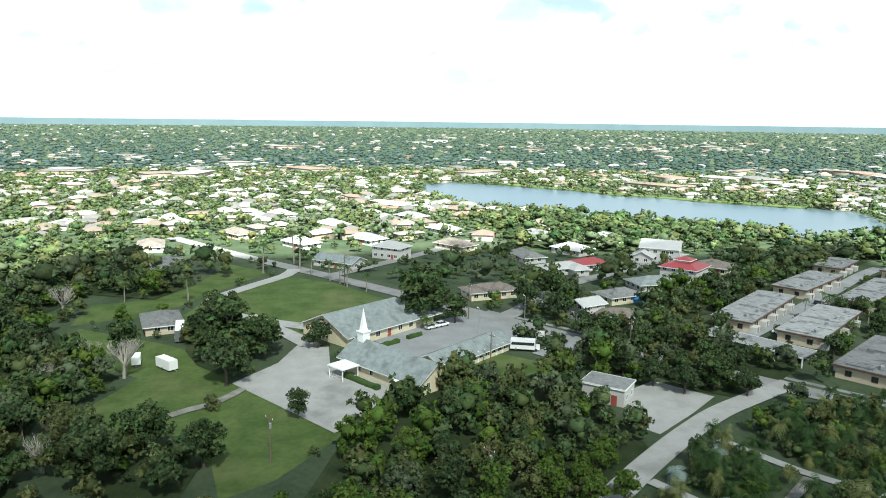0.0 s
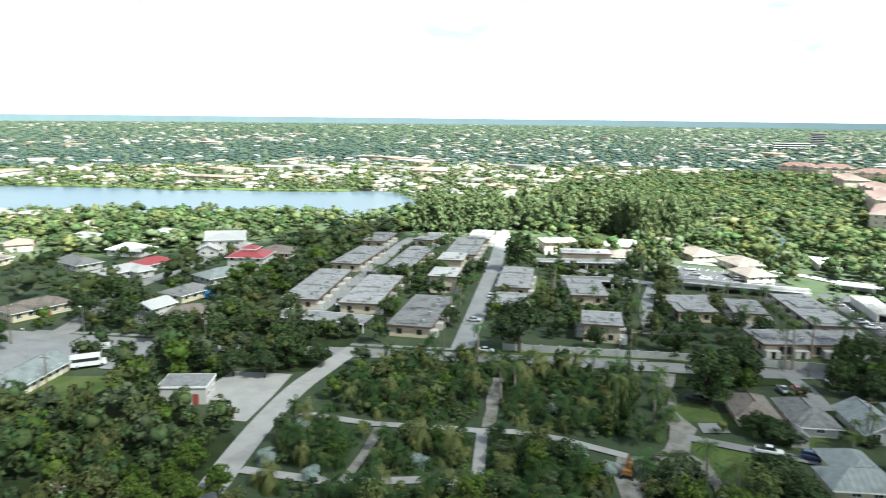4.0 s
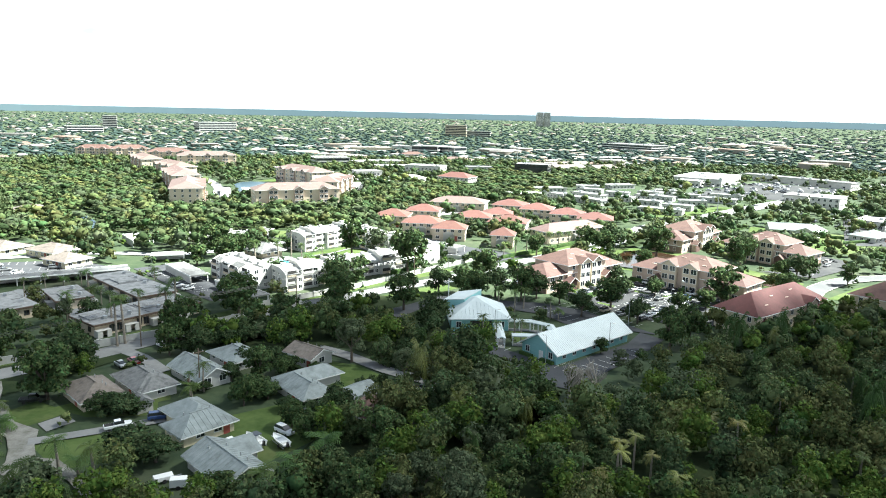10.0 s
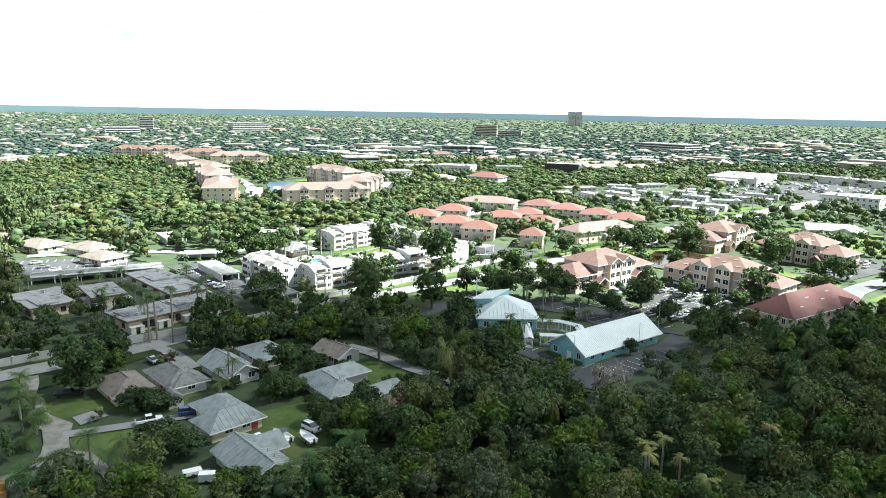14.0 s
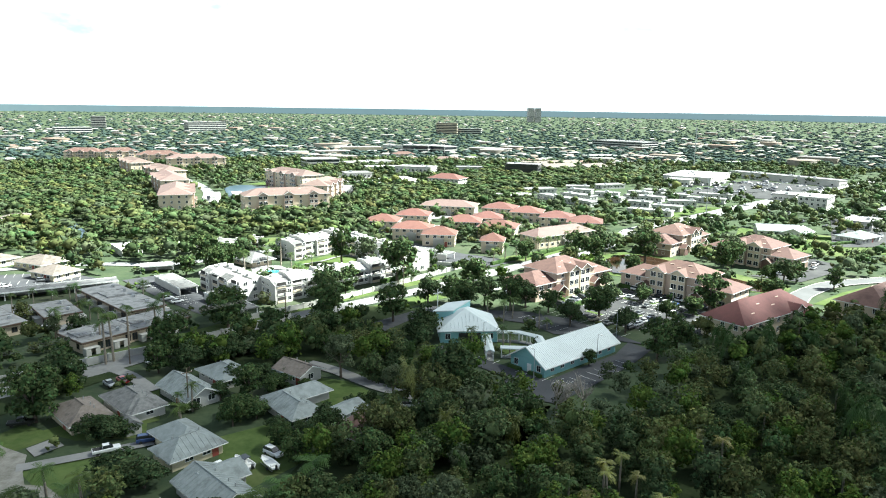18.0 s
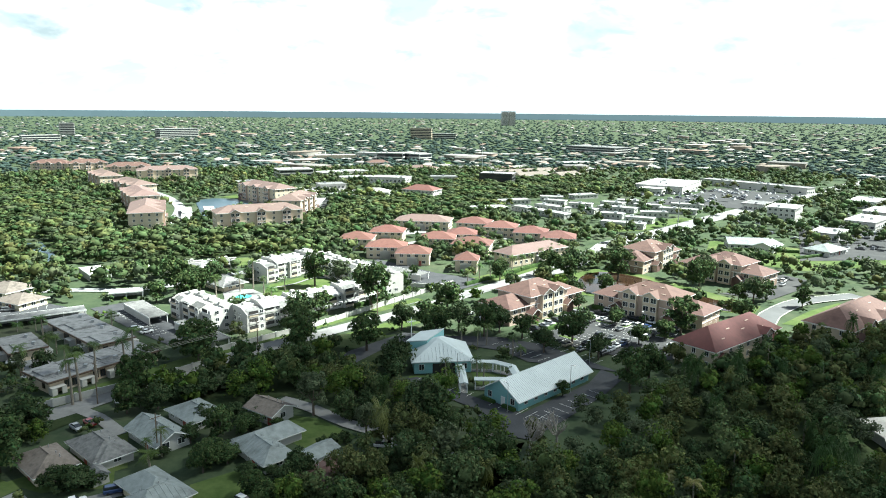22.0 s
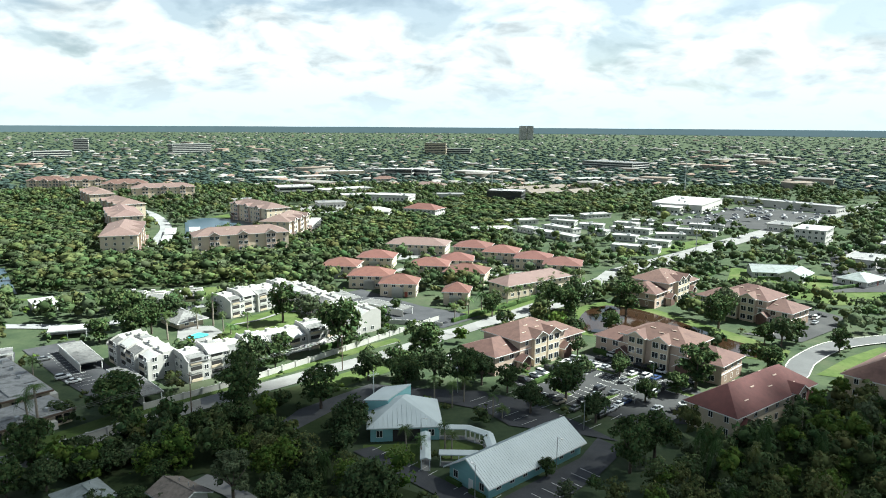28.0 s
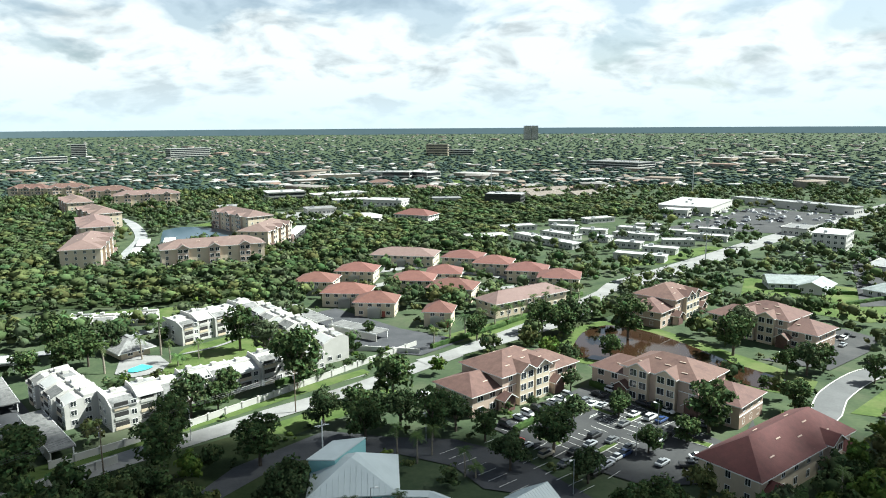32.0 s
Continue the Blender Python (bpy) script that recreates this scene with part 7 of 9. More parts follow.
# ---- woods: joined trees of kind stuff
def join_trees(name, spots, lods, key, label, category="woodland"):
    """spots: x, y, size, height factor."""
    VV, FF, MI, o = [], [], [], 0
    keys = key if isinstance(key, tuple) else (key,)
    rng = np.random.RandomState(len(spots))
    for n, (x, y, sc, hz) in enumerate(spots):
        V, F = lods[n % len(lods)]
        a = rng.uniform(0, math.tau)
        c, s_ = math.cos(a) * sc, math.sin(a) * sc
        W = np.empty_like(V)
        W[:, 0], W[:, 1], W[:, 2] = V[:, 0] * c - V[:, 1] * s_ + x, V[:, 0] * s_ + V[:, 1] * c + y, V[:, 2] * sc * hz
        VV.append(W)
        FF.append(F + o)
        MI.append(np.full(len(F), rng.randint(len(keys))))
        o += len(V)
    if not VV:
        return None
    return tagged(new(name, big_mesh(name, np.concatenate(VV), [np.concatenate(FF)], [M[q] for q in dict.fromkeys(keys)], [list(dict.fromkeys(keys)).index(keys[i]) for i in np.concatenate(MI)])), label, category, "", "stuff")


WOODS = [
    [(-20, 92), (-18, 108), (-14, 118), (10, 120), (32, 121), (48, 131), (62, 144), (76, 158), (94, 168), (118, 184), (132, 190), (160, 196), (190, 150), (150, 60), (90, 10), (20, 10), (-30, 40), (-36, 80)],
    [(-119, -14), (-136, -2), (-142, 2), (-146, 14), (-150, 22), (-158, 32), (-146, 34), (-134, 32), (-124, 38), (-112, 40), (-98, 28), (-88, 14), (-80, -10), (-95, -18)],
    [(-150, 36), (-170, 38), (-180, 46), (-190, 62), (-182, 74), (-158, 88), (-146, 76), (-138, 66), (-142, 58), (-150, 52)],
    [(-196, 72), (-214, 70), (-230, 88), (-246, 106), (-275, 118), (-300, 150), (-330, 190), (-342, 222), (-330, 240), (-312, 215), (-280, 175), (-262, 150), (-236, 120), (-216, 104)],
    [(-310, 40), (-300, 90), (-320, 140), (-346, 178), (-368, 156), (-390, 124), (-410, 92), (-425, 68), (-400, 30)],
    [(-50, 96), (-44, 102), (-36, 92), (-28, 90), (-20, 92), (-30, 60), (-50, 60), (-58, 78)],
    [(-300, 330), (-230, 330), (-150, 375), (-150, 390), (-110, 378), (-90, 372), (-40, 388), (-12, 374), (-20, 330), (-50, 322), (-110, 318), (-150, 300), (-200, 250), (-240, 250), (-290, 262)],
    [(-300, 330), (-150, 375), (-155, 440), (-190, 500), (-260, 600), (-400, 600), (-420, 400)],
    [(-34, 400), (-14, 388), (6, 420), (30, 430), (60, 410), (80, 430), (86, 486), (60, 560), (20, 530), (-20, 520), (-30, 460)],
    [(60, 500), (90, 520), (140, 540), (200, 570), (230, 650), (150, 700), (60, 690), (40, 600)],
    [(-160, -140), (-190, -110), (-236, -104), (-262, -104), (-300, -170), (-160, -175)],
]
WOODS += [
    [(-36, 150), (-60, 168), (-45, 180), (-10, 206), (6, 204), (6, 190), (4, 172), (8, 158), (20, 150), (16, 134), (4, 141), (-6, 149), (-15, 158), (-22, 160)],
    [(-12, 118), (0, 134), (12, 127), (30, 133), (20, 140), (24, 130), (30, 122), (20, 112)],
    [(-96, 138), (-80, 126), (-70, 140), (-62, 152), (-70, 156)],
    [(-215, -84), (-236, -78), (-264, -92), (-270, -125), (-225, -125)],
    [(-98, -58), (-106, -66), (-128, -72), (-148, -66), (-162, -84), (-176, -92), (-200, -118), (-190, -150), (-120, -130), (-90, -90)],
    [(-150, -45), (-162, -40), (-172, -44), (-186, -54), (-180, -62), (-166, -58), (-156, -52)],
    [(-98, -36), (-112, -36), (-120, -46), (-108, -52), (-96, -46)],
    [(-196, 36), (-214, 28), (-232, 32), (-246, 44), (-236, 54), (-222, 50), (-208, 42)],
    [(-200, 62), (-214, 76), (-228, 70), (-240, 64), (-248, 76), (-236, 88), (-214, 92), (-198, 78)],
    [(66, 282), (84, 302), (98, 322), (108, 318), (98, 296), (80, 280), (70, 268), (50, 252), (40, 256)],
]
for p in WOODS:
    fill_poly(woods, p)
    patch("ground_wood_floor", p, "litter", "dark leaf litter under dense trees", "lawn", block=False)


# ---------------------------------------------------------------- scattered trees and far country
near, mid = [], []
R = random.Random(11)


def in_view(x, y, margin=6):
    a = math.degrees(math.atan2(y - 25, x - 5))
    return -12 + 48 - margin < (a % 360) < 218 + margin


# dense woods first
open_lawn = np.zeros_like(taken)
for p in ([(-68, 98), (-68, 124), (-46, 124), (-44, 106), (-52, 98)], [(-30, 96), (-31, 110), (-28, 122), (-18, 120), (-14, 110), (-15, 97)], [(-20, 132), (-16, 146), (-4, 140), (0, 130), (-10, 126)], [(-58, 144), (-50, 150), (-46, 152), (-52, 160), (-64, 150)], [(-11, 174), (-9, 193), (4, 196), (-1, 174)]):
    fill_poly(open_lawn, p)
spots_pine = []
for j in range(int((GY1 - GY0) / 5.2)):
    for i in range(int((GX1 - GX0) / 5.2)):
        x, y = GX0 + (i + R.uniform(0.05, 0.95)) * 5.2, GY0 + (j + R.uniform(0.05, 0.95)) * 5.2
        d = math.hypot(x - 5, y - 25)
        if x < -330 and not is_taken(x, y, woods):
            continue
        if d > 300 and (i + 2 * j) % 5 < 2:
            continue
        if is_taken(x, y) or any(is_taken(x + a, y + b) for a, b in ((1.8, 0), (-1.8, 0), (0, 1.8), (0, -1.8))):
            continue
        w = is_taken(x, y, woods)
        behind = not in_view(x, y)
        if behind and d > 170:
            continue
        if w and not is_taken(x, y, open_lawn):
            if R.random() < 0.93:
                k = 1.0 if d < 300 else 1.6
                (near if d < 260 else mid).append((x, y, k * R.uniform(0.62, 1.05), R.uniform(0.85, 1.2) / (k * 0.9 if k > 1 else 1) * (1.0 if d < 430 else 0.72)))
        else:
            dens = 0.42 if d < 230 else 0.85
            if x > 30 and y < 300:
                dens = 0.42 if d < 230 else 0.7
            if x < -100 and y < 60 and d < 330:
                dens = 0.24
            if -25 < x < 115 and 296 < y < 425:
                dens = 0.8
            if -300 < x < -100 and 70 < y < 240:
                dens = 0.5
            if -150 < x < -20 and 60 < y < 190:
                dens = 0.5
            if -62 < x < 62 and 96 < y < 296:
                dens = 0.0 if is_taken(x, y, open_lawn) else 0.22
            if -105 < x < -50 and 195 < y < 262:
                dens = 0.04
            if x > 62 and 180 < y < 300:
                dens = 0.26
            if x > 125 and y > 215:
                dens = 0.4
            if 80 < x < 235 and 385 < y < 540:
                dens = 0.12
            if R.random() < dens and not any((x - a) ** 2 + (y - b) ** 2 < q * q for a, b, q in tree_spots):
                (near if d < 240 else mid).append((x, y, R.uniform(0.4, 0.9) * (1.0 if y < 200 else 1.45), R.uniform(0.85, 1.15)))

# tall grey-green trees by the lake
FRONT = [(-290, 190), (-276, 204), (-264, 230), (-246, 264), (-216, 270), (-196, 264), (-180, 292), (-178, 316)]
for k in range(380):
    u = R.random() * (len(FRONT) - 1.001)
    (ax, ay), (bx, by) = FRONT[int(u)], FRONT[int(u) + 1]
    back = 46 * R.random() ** 1.3
    x, y = ax + (bx - ax) * (u % 1) - 0.74 * back, ay + (by - ay) * (u % 1) + 0.67 * back
    if not is_taken(x, y):
        spots_pine.append((x, y, R.uniform(1.2, 1.9), R.uniform(0.95, 1.45)))

# the nearest of them as single trees
near.sort(key=lambda p: math.hypot(p[0] - 5, p[1] - 60))
keep_single = [p for p in near if in_view(p[0], p[1], 0)][:110]
single = set(keep_single)
for x, y, sc, hz in keep_single:
    k = R.randrange(8)
    crown = OAKS[k][:2] if k < 5 else (OAKS[0][0], (GREY, OAKS[3][1], BRIGHT)[k - 5])
    plant("tree", crown, x, y, sc, ("dark green woodland tree with dense uneven crown" if k < 5 else ("grey-green woodland tree with soft foliage", "olive green woodland tree with a wide crown", "fresh green woodland tree with yellowish leaves")[k - 5]), "tree", "woodland trees", sz=hz)
rest = [p for p in near if p not in single]
far_off = [p for p in rest if math.hypot(p[0] - 10, p[1] - 50) > 120]
rest = [p for p in rest if math.hypot(p[0] - 10, p[1] - 50) <= 120]
WOODKEYS = ("leafwood", "leafwood", "leaf", "leafdark", "leafbright", "leafolive", "leafgrey", "leafwood", "leafolive", "leafbright")
join_trees("woodland", rest, [o[2] for o in OAKS], WOODKEYS, "dense dark green broadleaf woodland")
join_trees("woodland_belt", far_off, MID_LOD, WOODKEYS, "dense dark green broadleaf trees between houses")
join_trees("woodland_far", mid + far_named, SMALL_LOD, ("leafwood", "leafdark", "leaf", "leafgrey", "leafwood", "leafolive"), "sunlit green trees between far houses")
pine_lod = [crown_arrays(200 + k, [((R.uniform(-1.4, 1.4), R.uniform(-1.4, 1.4), 1.5 + 1.1 * i), 2.6 - 0.25 * i) for i in range(6)], 320, 0.5, 1.0, 0.5) for k in range(3)]
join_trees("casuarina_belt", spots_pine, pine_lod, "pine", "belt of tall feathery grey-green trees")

# small garden trees and palms between the townhouses
spot_count = 0
for k in range(900):
    x, y = R.uniform(-262, -86), R.uniform(92, 232)
    if is_taken(x, y) or not any(is_taken(x + a, y + b) for a, b in ((4, 0), (-4, 0), (0, 4), (0, -4))) or any((x - a) ** 2 + (y - b) ** 2 < 30 for a, b, _ in tree_spots):
        continue
    if not 60 < 0.7 * (y - x) < 330 or y < 238 + x * 0.92 - 0 and x < -126:
        continue
    spot_count += 1
    if spot_count > 110:
        break
    if spot_count % 2:
        palm(x, y, R.uniform(0.55, 0.95), R.choice((0, 0, 1, 2)), "palms of the townhouses")
    else:
        oak(x, y, R.uniform(0.4, 0.8), group="small trees of the townhouses", label="small rounded green garden tree")

# undergrowth of the nursery and wood edges
DW = []
for mt, mc in (DWARF[0], DWARF[1], PALMS[2], PALMS[3]):
    co = np.empty(len(mc.vertices) * 3, np.float32)
    mc.vertices.foreach_get("co", co)
    fs = np.array([tuple(p.vertices) for p in mc.polygons], np.int32)
    DW.append((co.reshape(-1, 3), fs))
NURSERY = [[(-117, 58), (-133, 80), (-127, 93), (-104, 116), (-93, 124), (-80, 110), (-74, 100), (-80, 90), (-92, 83), (-106, 66)], [(-116, 51), (-104, 61), (-92, 74), (-78, 84), (-66, 82), (-62, 66), (-84, 40), (-98, 36), (-106, 42)]]
nm = np.zeros_like(taken)
for p in NURSERY:
    fill_poly(nm, p)
sp, shrubs = [], []
for j in range(60):
    for i in range(50):
        x, y = -136 + (i + R.random()) * 1.7, 34 + (j + R.random()) * 1.7
        if not is_taken(x, y, nm) or is_taken(x, y):
            continue
        q = R.random()
        if q < 0.42:
            sp.append((x, y, R.uniform(0.55, 0.95), R.uniform(0.8, 2.2)))
        elif q < 0.86:
            shrubs.append((x, y, R.uniform(0.2, 0.42), R.uniform(0.7, 1.0)))
for k in range(110):
    x, y = R.uniform(0, 150), R.uniform(60, 180)
    if is_taken(x, y, woods) and not is_taken(x, y):
        sp.append((x, y, R.uniform(0.6, 0.85), R.uniform(3.2, 4.4)))
join_trees("palm_undergrowth", sp, DW, ("frond", "frond", "frond", "frondgold"), "crowded young nursery palms and palmetto", "palms")
# bushes at walls and verges
for k in range(3600):
    x, y = R.uniform(-300, 190), R.uniform(-110, 330)
    if is_taken(x, y) or not in_view(x, y):
        continue
    if any(is_taken(x + a, y + b) for a, b in ((3, 0), (-3, 0), (0, 3), (0, -3))) or is_taken(x, y, woods):
        shrubs.append((x, y, R.uniform(0.16, 0.42), R.uniform(0.8, 1.3)))
join_trees("shrubs", shrubs, SMALL_LOD, WOODKEYS, "mixed green garden shrubs", "shrubs")

# far country: houses and tree clumps, sparser and larger with distance
far_t, HV, HF, HM, o = [], [], [], [], 0
fr = np.random.RandomState(5)
d = 330.0
BOX = [(0, 1, 5, 4), (1, 2, 6, 5), (2, 3, 7, 6), (3, 0, 4, 7)]
LAKES = ((-520, 130, 130), (-560, 60, 90), (-104, 490, 45))
while d < 4950:
    step = max(7.4, d * (0.0125 if d < 800 else 0.0175))
    for a in np.arange(44, 220, math.degrees(step / d)):
        rr = d + fr.uniform(-0.5, 0.5) * step
        ang = radians(a + fr.uniform(-0.5, 0.5) * math.degrees(step / d))
        x, y = 5 + rr * math.cos(ang), 25 + rr * math.sin(ang)
        inside = GX0 < x < GX1 and GY0 < y < GY1
        if inside and (is_taken(x, y) or is_taken(x, y, woods)):
            continue
        built = noise.noise(Vector((x * 0.0022, y * 0.0022, 3.1))) + 0.30 - 0.10 * (rr > 2500) + (0.18 if a > 120 and rr < 900 else 0)
        q = fr.rand()
        free = not inside or not any(is_taken(x + u, y + v) or is_taken(x + u, y + v, woods) for u, v in ((9, 0), (-9, 0), (0, 9), (0, -9)))
        if free and (x < -330 or not inside) and q < max(0.03, min(0.30, 0.05 + built * 0.24 + (0.06 if a > 125 and rr < 1000 else 0)) * (0.9 if a < 125 else 0.7)):
            big = fr.rand() < 0.05 and rr > 600
            L, D, h = fr.uniform(10, 16), fr.uniform(7, 10), fr.uniform(2.4, 3.0)
            if big:
                L, D, h = fr.uniform(24, 56), fr.uniform(12, 24), fr.uniform(3.5, 7)
            L, D = L * 0.95, D * 0.95
            ra = fr.choice([45, 135, 20, 90, 0]) + fr.uniform(-8, 8)
            c, s_ = math.cos(radians(ra)), math.sin(radians(ra))
            rise = 0.5 if (big or fr.rand() < 0.35) else fr.uniform(1.4, 2.2)
            hip = D / 2 if rise > 1 else 0.2
            P = [(-L / 2, -D / 2, 0), (L / 2, -D / 2, 0), (L / 2, D / 2, 0), (-L / 2, D / 2, 0), (-L / 2, -D / 2, h), (L / 2, -D / 2, h), (L / 2, D / 2, h), (-L / 2, D / 2, h)]
            b = 0.6
            P2 = [(-L / 2 - b, -D / 2 - b, h), (L / 2 + b, -D / 2 - b, h), (L / 2 + b, D / 2 + b, h), (-L / 2 - b, D / 2 + b, h), (-L / 2 + hip, 0 if rise > 1 else -D / 2, h + rise), (L / 2 - hip, 0 if rise > 1 else -D / 2, h + rise),
                  (L / 2 - hip, 0.01 if rise > 1 else D / 2, h + rise), (-L / 2 + hip, 0.01 if rise > 1 else D / 2, h + rise)]
            HV += [(x + u * c - v * s_, y + u * s_ + v * c, z) for u, v, z in P + P2]
            HF += [tuple(i + o for i in f) for f in BOX] + [tuple(i + o + 8 for i in f) for f in BOX + [(4, 5, 6, 7)]]
            HM += [0] * 4 + [1] * 5
            o += 16
        elif not inside or x < -330:
            sc = min(max(0.95, step / 7.6), 2.1) * fr.uniform(0.6, 1.15)
            far_t.append((x, y, sc * 0.95, fr.uniform(0.62, 1.05) / max(1.0, sc * 0.95)))
    d += step * 0.92
tagged(new("distant_houses", big_mesh("distant_houses", HV, [np.array(HF)], [M["farwall"], M["farroof"]], HM)), "countless small white and grey far houses", "houses", "", "stuff")
lod0 = [crown_arrays(150 + k, oak_lobes(70 + k, 3, 4.4, 1.2, 5.8, 0.9), 30, 0.85, squash=0.6, core=0.88, seg=4, clumps=4) for k in range(5)]
lod1 = [crown_arrays(170 + k, oak_lobes(76 + k, 1, 5.0, 0.6, 4.6, 1.0), 5, 1.2, squash=0.55, core=0.95, seg=4, clumps=4) for k in range(6)]
close = [p for p in far_t if math.hypot(p[0], p[1]) < 800]
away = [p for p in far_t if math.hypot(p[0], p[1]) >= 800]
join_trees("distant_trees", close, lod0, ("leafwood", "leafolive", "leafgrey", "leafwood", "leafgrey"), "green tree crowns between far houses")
# the farthest crowns carry the haze in their leaf colour
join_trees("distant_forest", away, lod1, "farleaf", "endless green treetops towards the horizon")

# plain backdrop band of the farthest woods; its glow paints in the haze
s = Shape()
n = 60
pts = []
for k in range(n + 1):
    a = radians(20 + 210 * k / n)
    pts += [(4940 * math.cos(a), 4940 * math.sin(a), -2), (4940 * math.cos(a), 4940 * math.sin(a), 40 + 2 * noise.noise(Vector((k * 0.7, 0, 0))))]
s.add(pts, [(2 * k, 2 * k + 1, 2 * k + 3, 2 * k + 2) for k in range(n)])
solid("backdrop_far_woods", s, M["backdrop"], "blue-green backdrop band of far woods, haze painted in", "backdrop", "structure")

# ---- an added cumulus cloud, out of view, shaped to hold the sun off the near quarter
cl = random.Random(3)
CV, CF = [], []
EDGE = [(-285, -95), (-290, 40), (-285, 195), (-200, 205), (-150, 222), (-104, 234), (-64, 204), (-38, 190), (0, 204), (36, 204), (62, 186), (84, 172), (113, 187), (142, 182), (140, 146), (97, 134), (93, 112), (112, 94), (150, 60), (150, 0), (60, -110), (-160, -160)]
shade_mask = np.zeros_like(taken)
fill_poly(shade_mask, EDGE)
HGT, CELL = 900.0, 10
nx_, ny_ = 56, 40
inside_c = np.zeros((ny_ + 1, nx_ + 1))
for j in range(ny_ + 1):
    for i in range(nx_ + 1):
        u, v = -310 + i * CELL, -175 + j * CELL
        w_ = 9 * noise.noise(Vector((u * 0.02, v * 0.02, 0)))
        inside_c[j, i] = is_taken(u + w_, v - w_, shade_mask)
depth_c = inside_c.copy()
for _ in range(5):
    q_ = np.pad(depth_c, 1)
    depth_c = inside_c * (depth_c + q_[:-2, 1:-1] + q_[2:, 1:-1] + q_[1:-1, :-2] + q_[1:-1, 2:]) / 5
for sign in (1, -1):
    o_ = len(CV)
    for j in range(ny_ + 1):
        for i in range(nx_ + 1):
            u, v = -310 + i * CELL, -175 + j * CELL
            lump = 0.7 + 0.5 * noise.noise(Vector((u * 0.012, v * 0.012, 5 * sign)))
            CV.append((u + SUN_WAY.x / SUN_WAY.z * HGT, v + SUN_WAY.y / SUN_WAY.z * HGT, HGT + sign * (1 + (60 if sign > 0 else 12) * depth_c[j, i] * lump) * (1 if inside_c[j, i] else 0.0)))
    for j in range(ny_):
        for i in range(nx_):
            if inside_c[j:j + 2, i:i + 2].any():
                q_ = (o_ + j * (nx_ + 1) + i, o_ + j * (nx_ + 1) + i + 1, o_ + (j + 1) * (nx_ + 1) + i + 1, o_ + (j + 1) * (nx_ + 1) + i)
                CF.append(q_ if sign > 0 else q_[::-1])
ob = new("cloud", big_mesh("cloud", CV, [np.array(CF)], [M["cloud"]], None, True))
tagged(ob, "unseen grey-white cumulus cloud shading the near houses", "cloud", "", "structure")


# ---------------------------------------------------------------- vehicles
def wheel_mesh(r=0.33, w=0.22):
    s = Shape().tube((0, -w / 2, 0), (0, w / 2, 0), r, r, 12)
    return mesh_of("wheel", s, M["tyre"])


WHEEL = wheel_mesh()
RIM = mesh_of("rim", Shape().tube((0, -0.125, 0), (0, 0.125, 0), 0.19, 0.19, 8), M["metal"])


def car_parts(kind):
    """Body, glasshouse and lamps of a vehicle along x, nose at +x."""
    b, g_, l_ = Shape(), Shape(), Shape()

    def loft(s, rings, m=0):
        n = len(rings[0])
        s.add([p for r in rings for p in r], [(i * n + k, i * n + (k + 1) % n, (i + 1) * n + (k + 1) % n, (i + 1) * n + k) for i in range(len(rings) - 1) for k in range(n)] + [tuple(range(n - 1, -1, -1)), tuple(range((len(rings) - 1) * n, len(rings) * n))], m)

    def ring(x, w, z0, z1, r=0.12):
        return [(x, -w, z0 + r), (x, -w + r, z0), (x, w - r, z0), (x, w, z0 + r), (x, w, z1 - r), (x, w - r, z1), (x, -w + r, z1), (x, -w, z1 - r)]
    if kind == "sedan":
        loft(b, [ring(-2.25, 0.72, 0.42, 0.88), ring(-2.1, 0.88, 0.3, 0.98), ring(-0.9, 0.9, 0.26, 0.98), ring(0.9, 0.9, 0.26, 0.95), ring(2.05, 0.86, 0.28, 0.84), ring(2.28, 0.66, 0.38, 0.74)])
        loft(g_, [ring(-1.75, 0.70, 0.94, 1.02, 0.03), ring(-1.0, 0.66, 0.94, 1.42, 0.05), ring(0.25, 0.66, 0.94, 1.44, 0.05), ring(1.15, 0.70, 0.92, 0.99, 0.03)])
        roof_z, x0, x1 = 1.445, -0.95, 0.2
    elif kind == "suv":
        loft(b, [ring(-2.3, 0.78, 0.45, 1.0), ring(-2.2, 0.92, 0.34, 1.12), ring(0.9, 0.94, 0.3, 1.1), ring(2.1, 0.9, 0.34, 1.0), ring(2.32, 0.74, 0.44, 0.88)])
        loft(g_, [ring(-2.2, 0.78, 1.08, 1.5, 0.05), ring(-1.9, 0.76, 1.08, 1.74, 0.06), ring(0.2, 0.74, 1.08, 1.74, 0.06), ring(1.05, 0.78, 1.06, 1.14, 0.03)])
        roof_z, x0, x1 = 1.745, -1.9, 0.15
    else:
        loft(b, [ring(-2.7, 0.86, 0.5, 1.05), ring(-2.6, 0.94, 0.42, 1.1), ring(-0.62, 0.94, 0.4, 1.1), ring(0.9, 0.94, 0.4, 1.12), ring(2.4, 0.92, 0.42, 1.05), ring(2.68, 0.8, 0.5, 0.9)])
        loft(g_, [ring(-0.7, 0.76, 1.08, 1.76, 0.05), ring(0.6, 0.74, 1.08, 1.76, 0.05), ring(1.25, 0.78, 1.06, 1.16, 0.03)])
        roof_z, x0, x1 = 1.765, -0.68, 0.58
    top = Shape().box(x0, -0.62, roof_z, x1, 0.62, roof_z + 0.035)
    bed = Shape().box(-2.55, -0.78, 1.101, -0.75, 0.78, 1.112) if kind == "pickup" else None
    for sg in (-1, 1):
        l_.box(2.1 if kind != "pickup" else 2.5, sg * 0.62 - 0.15, 0.66, 2.29 if kind != "pickup" else 2.70, sg * 0.62 + 0.15, 0.8)
    return b, g_, top, bed, l_


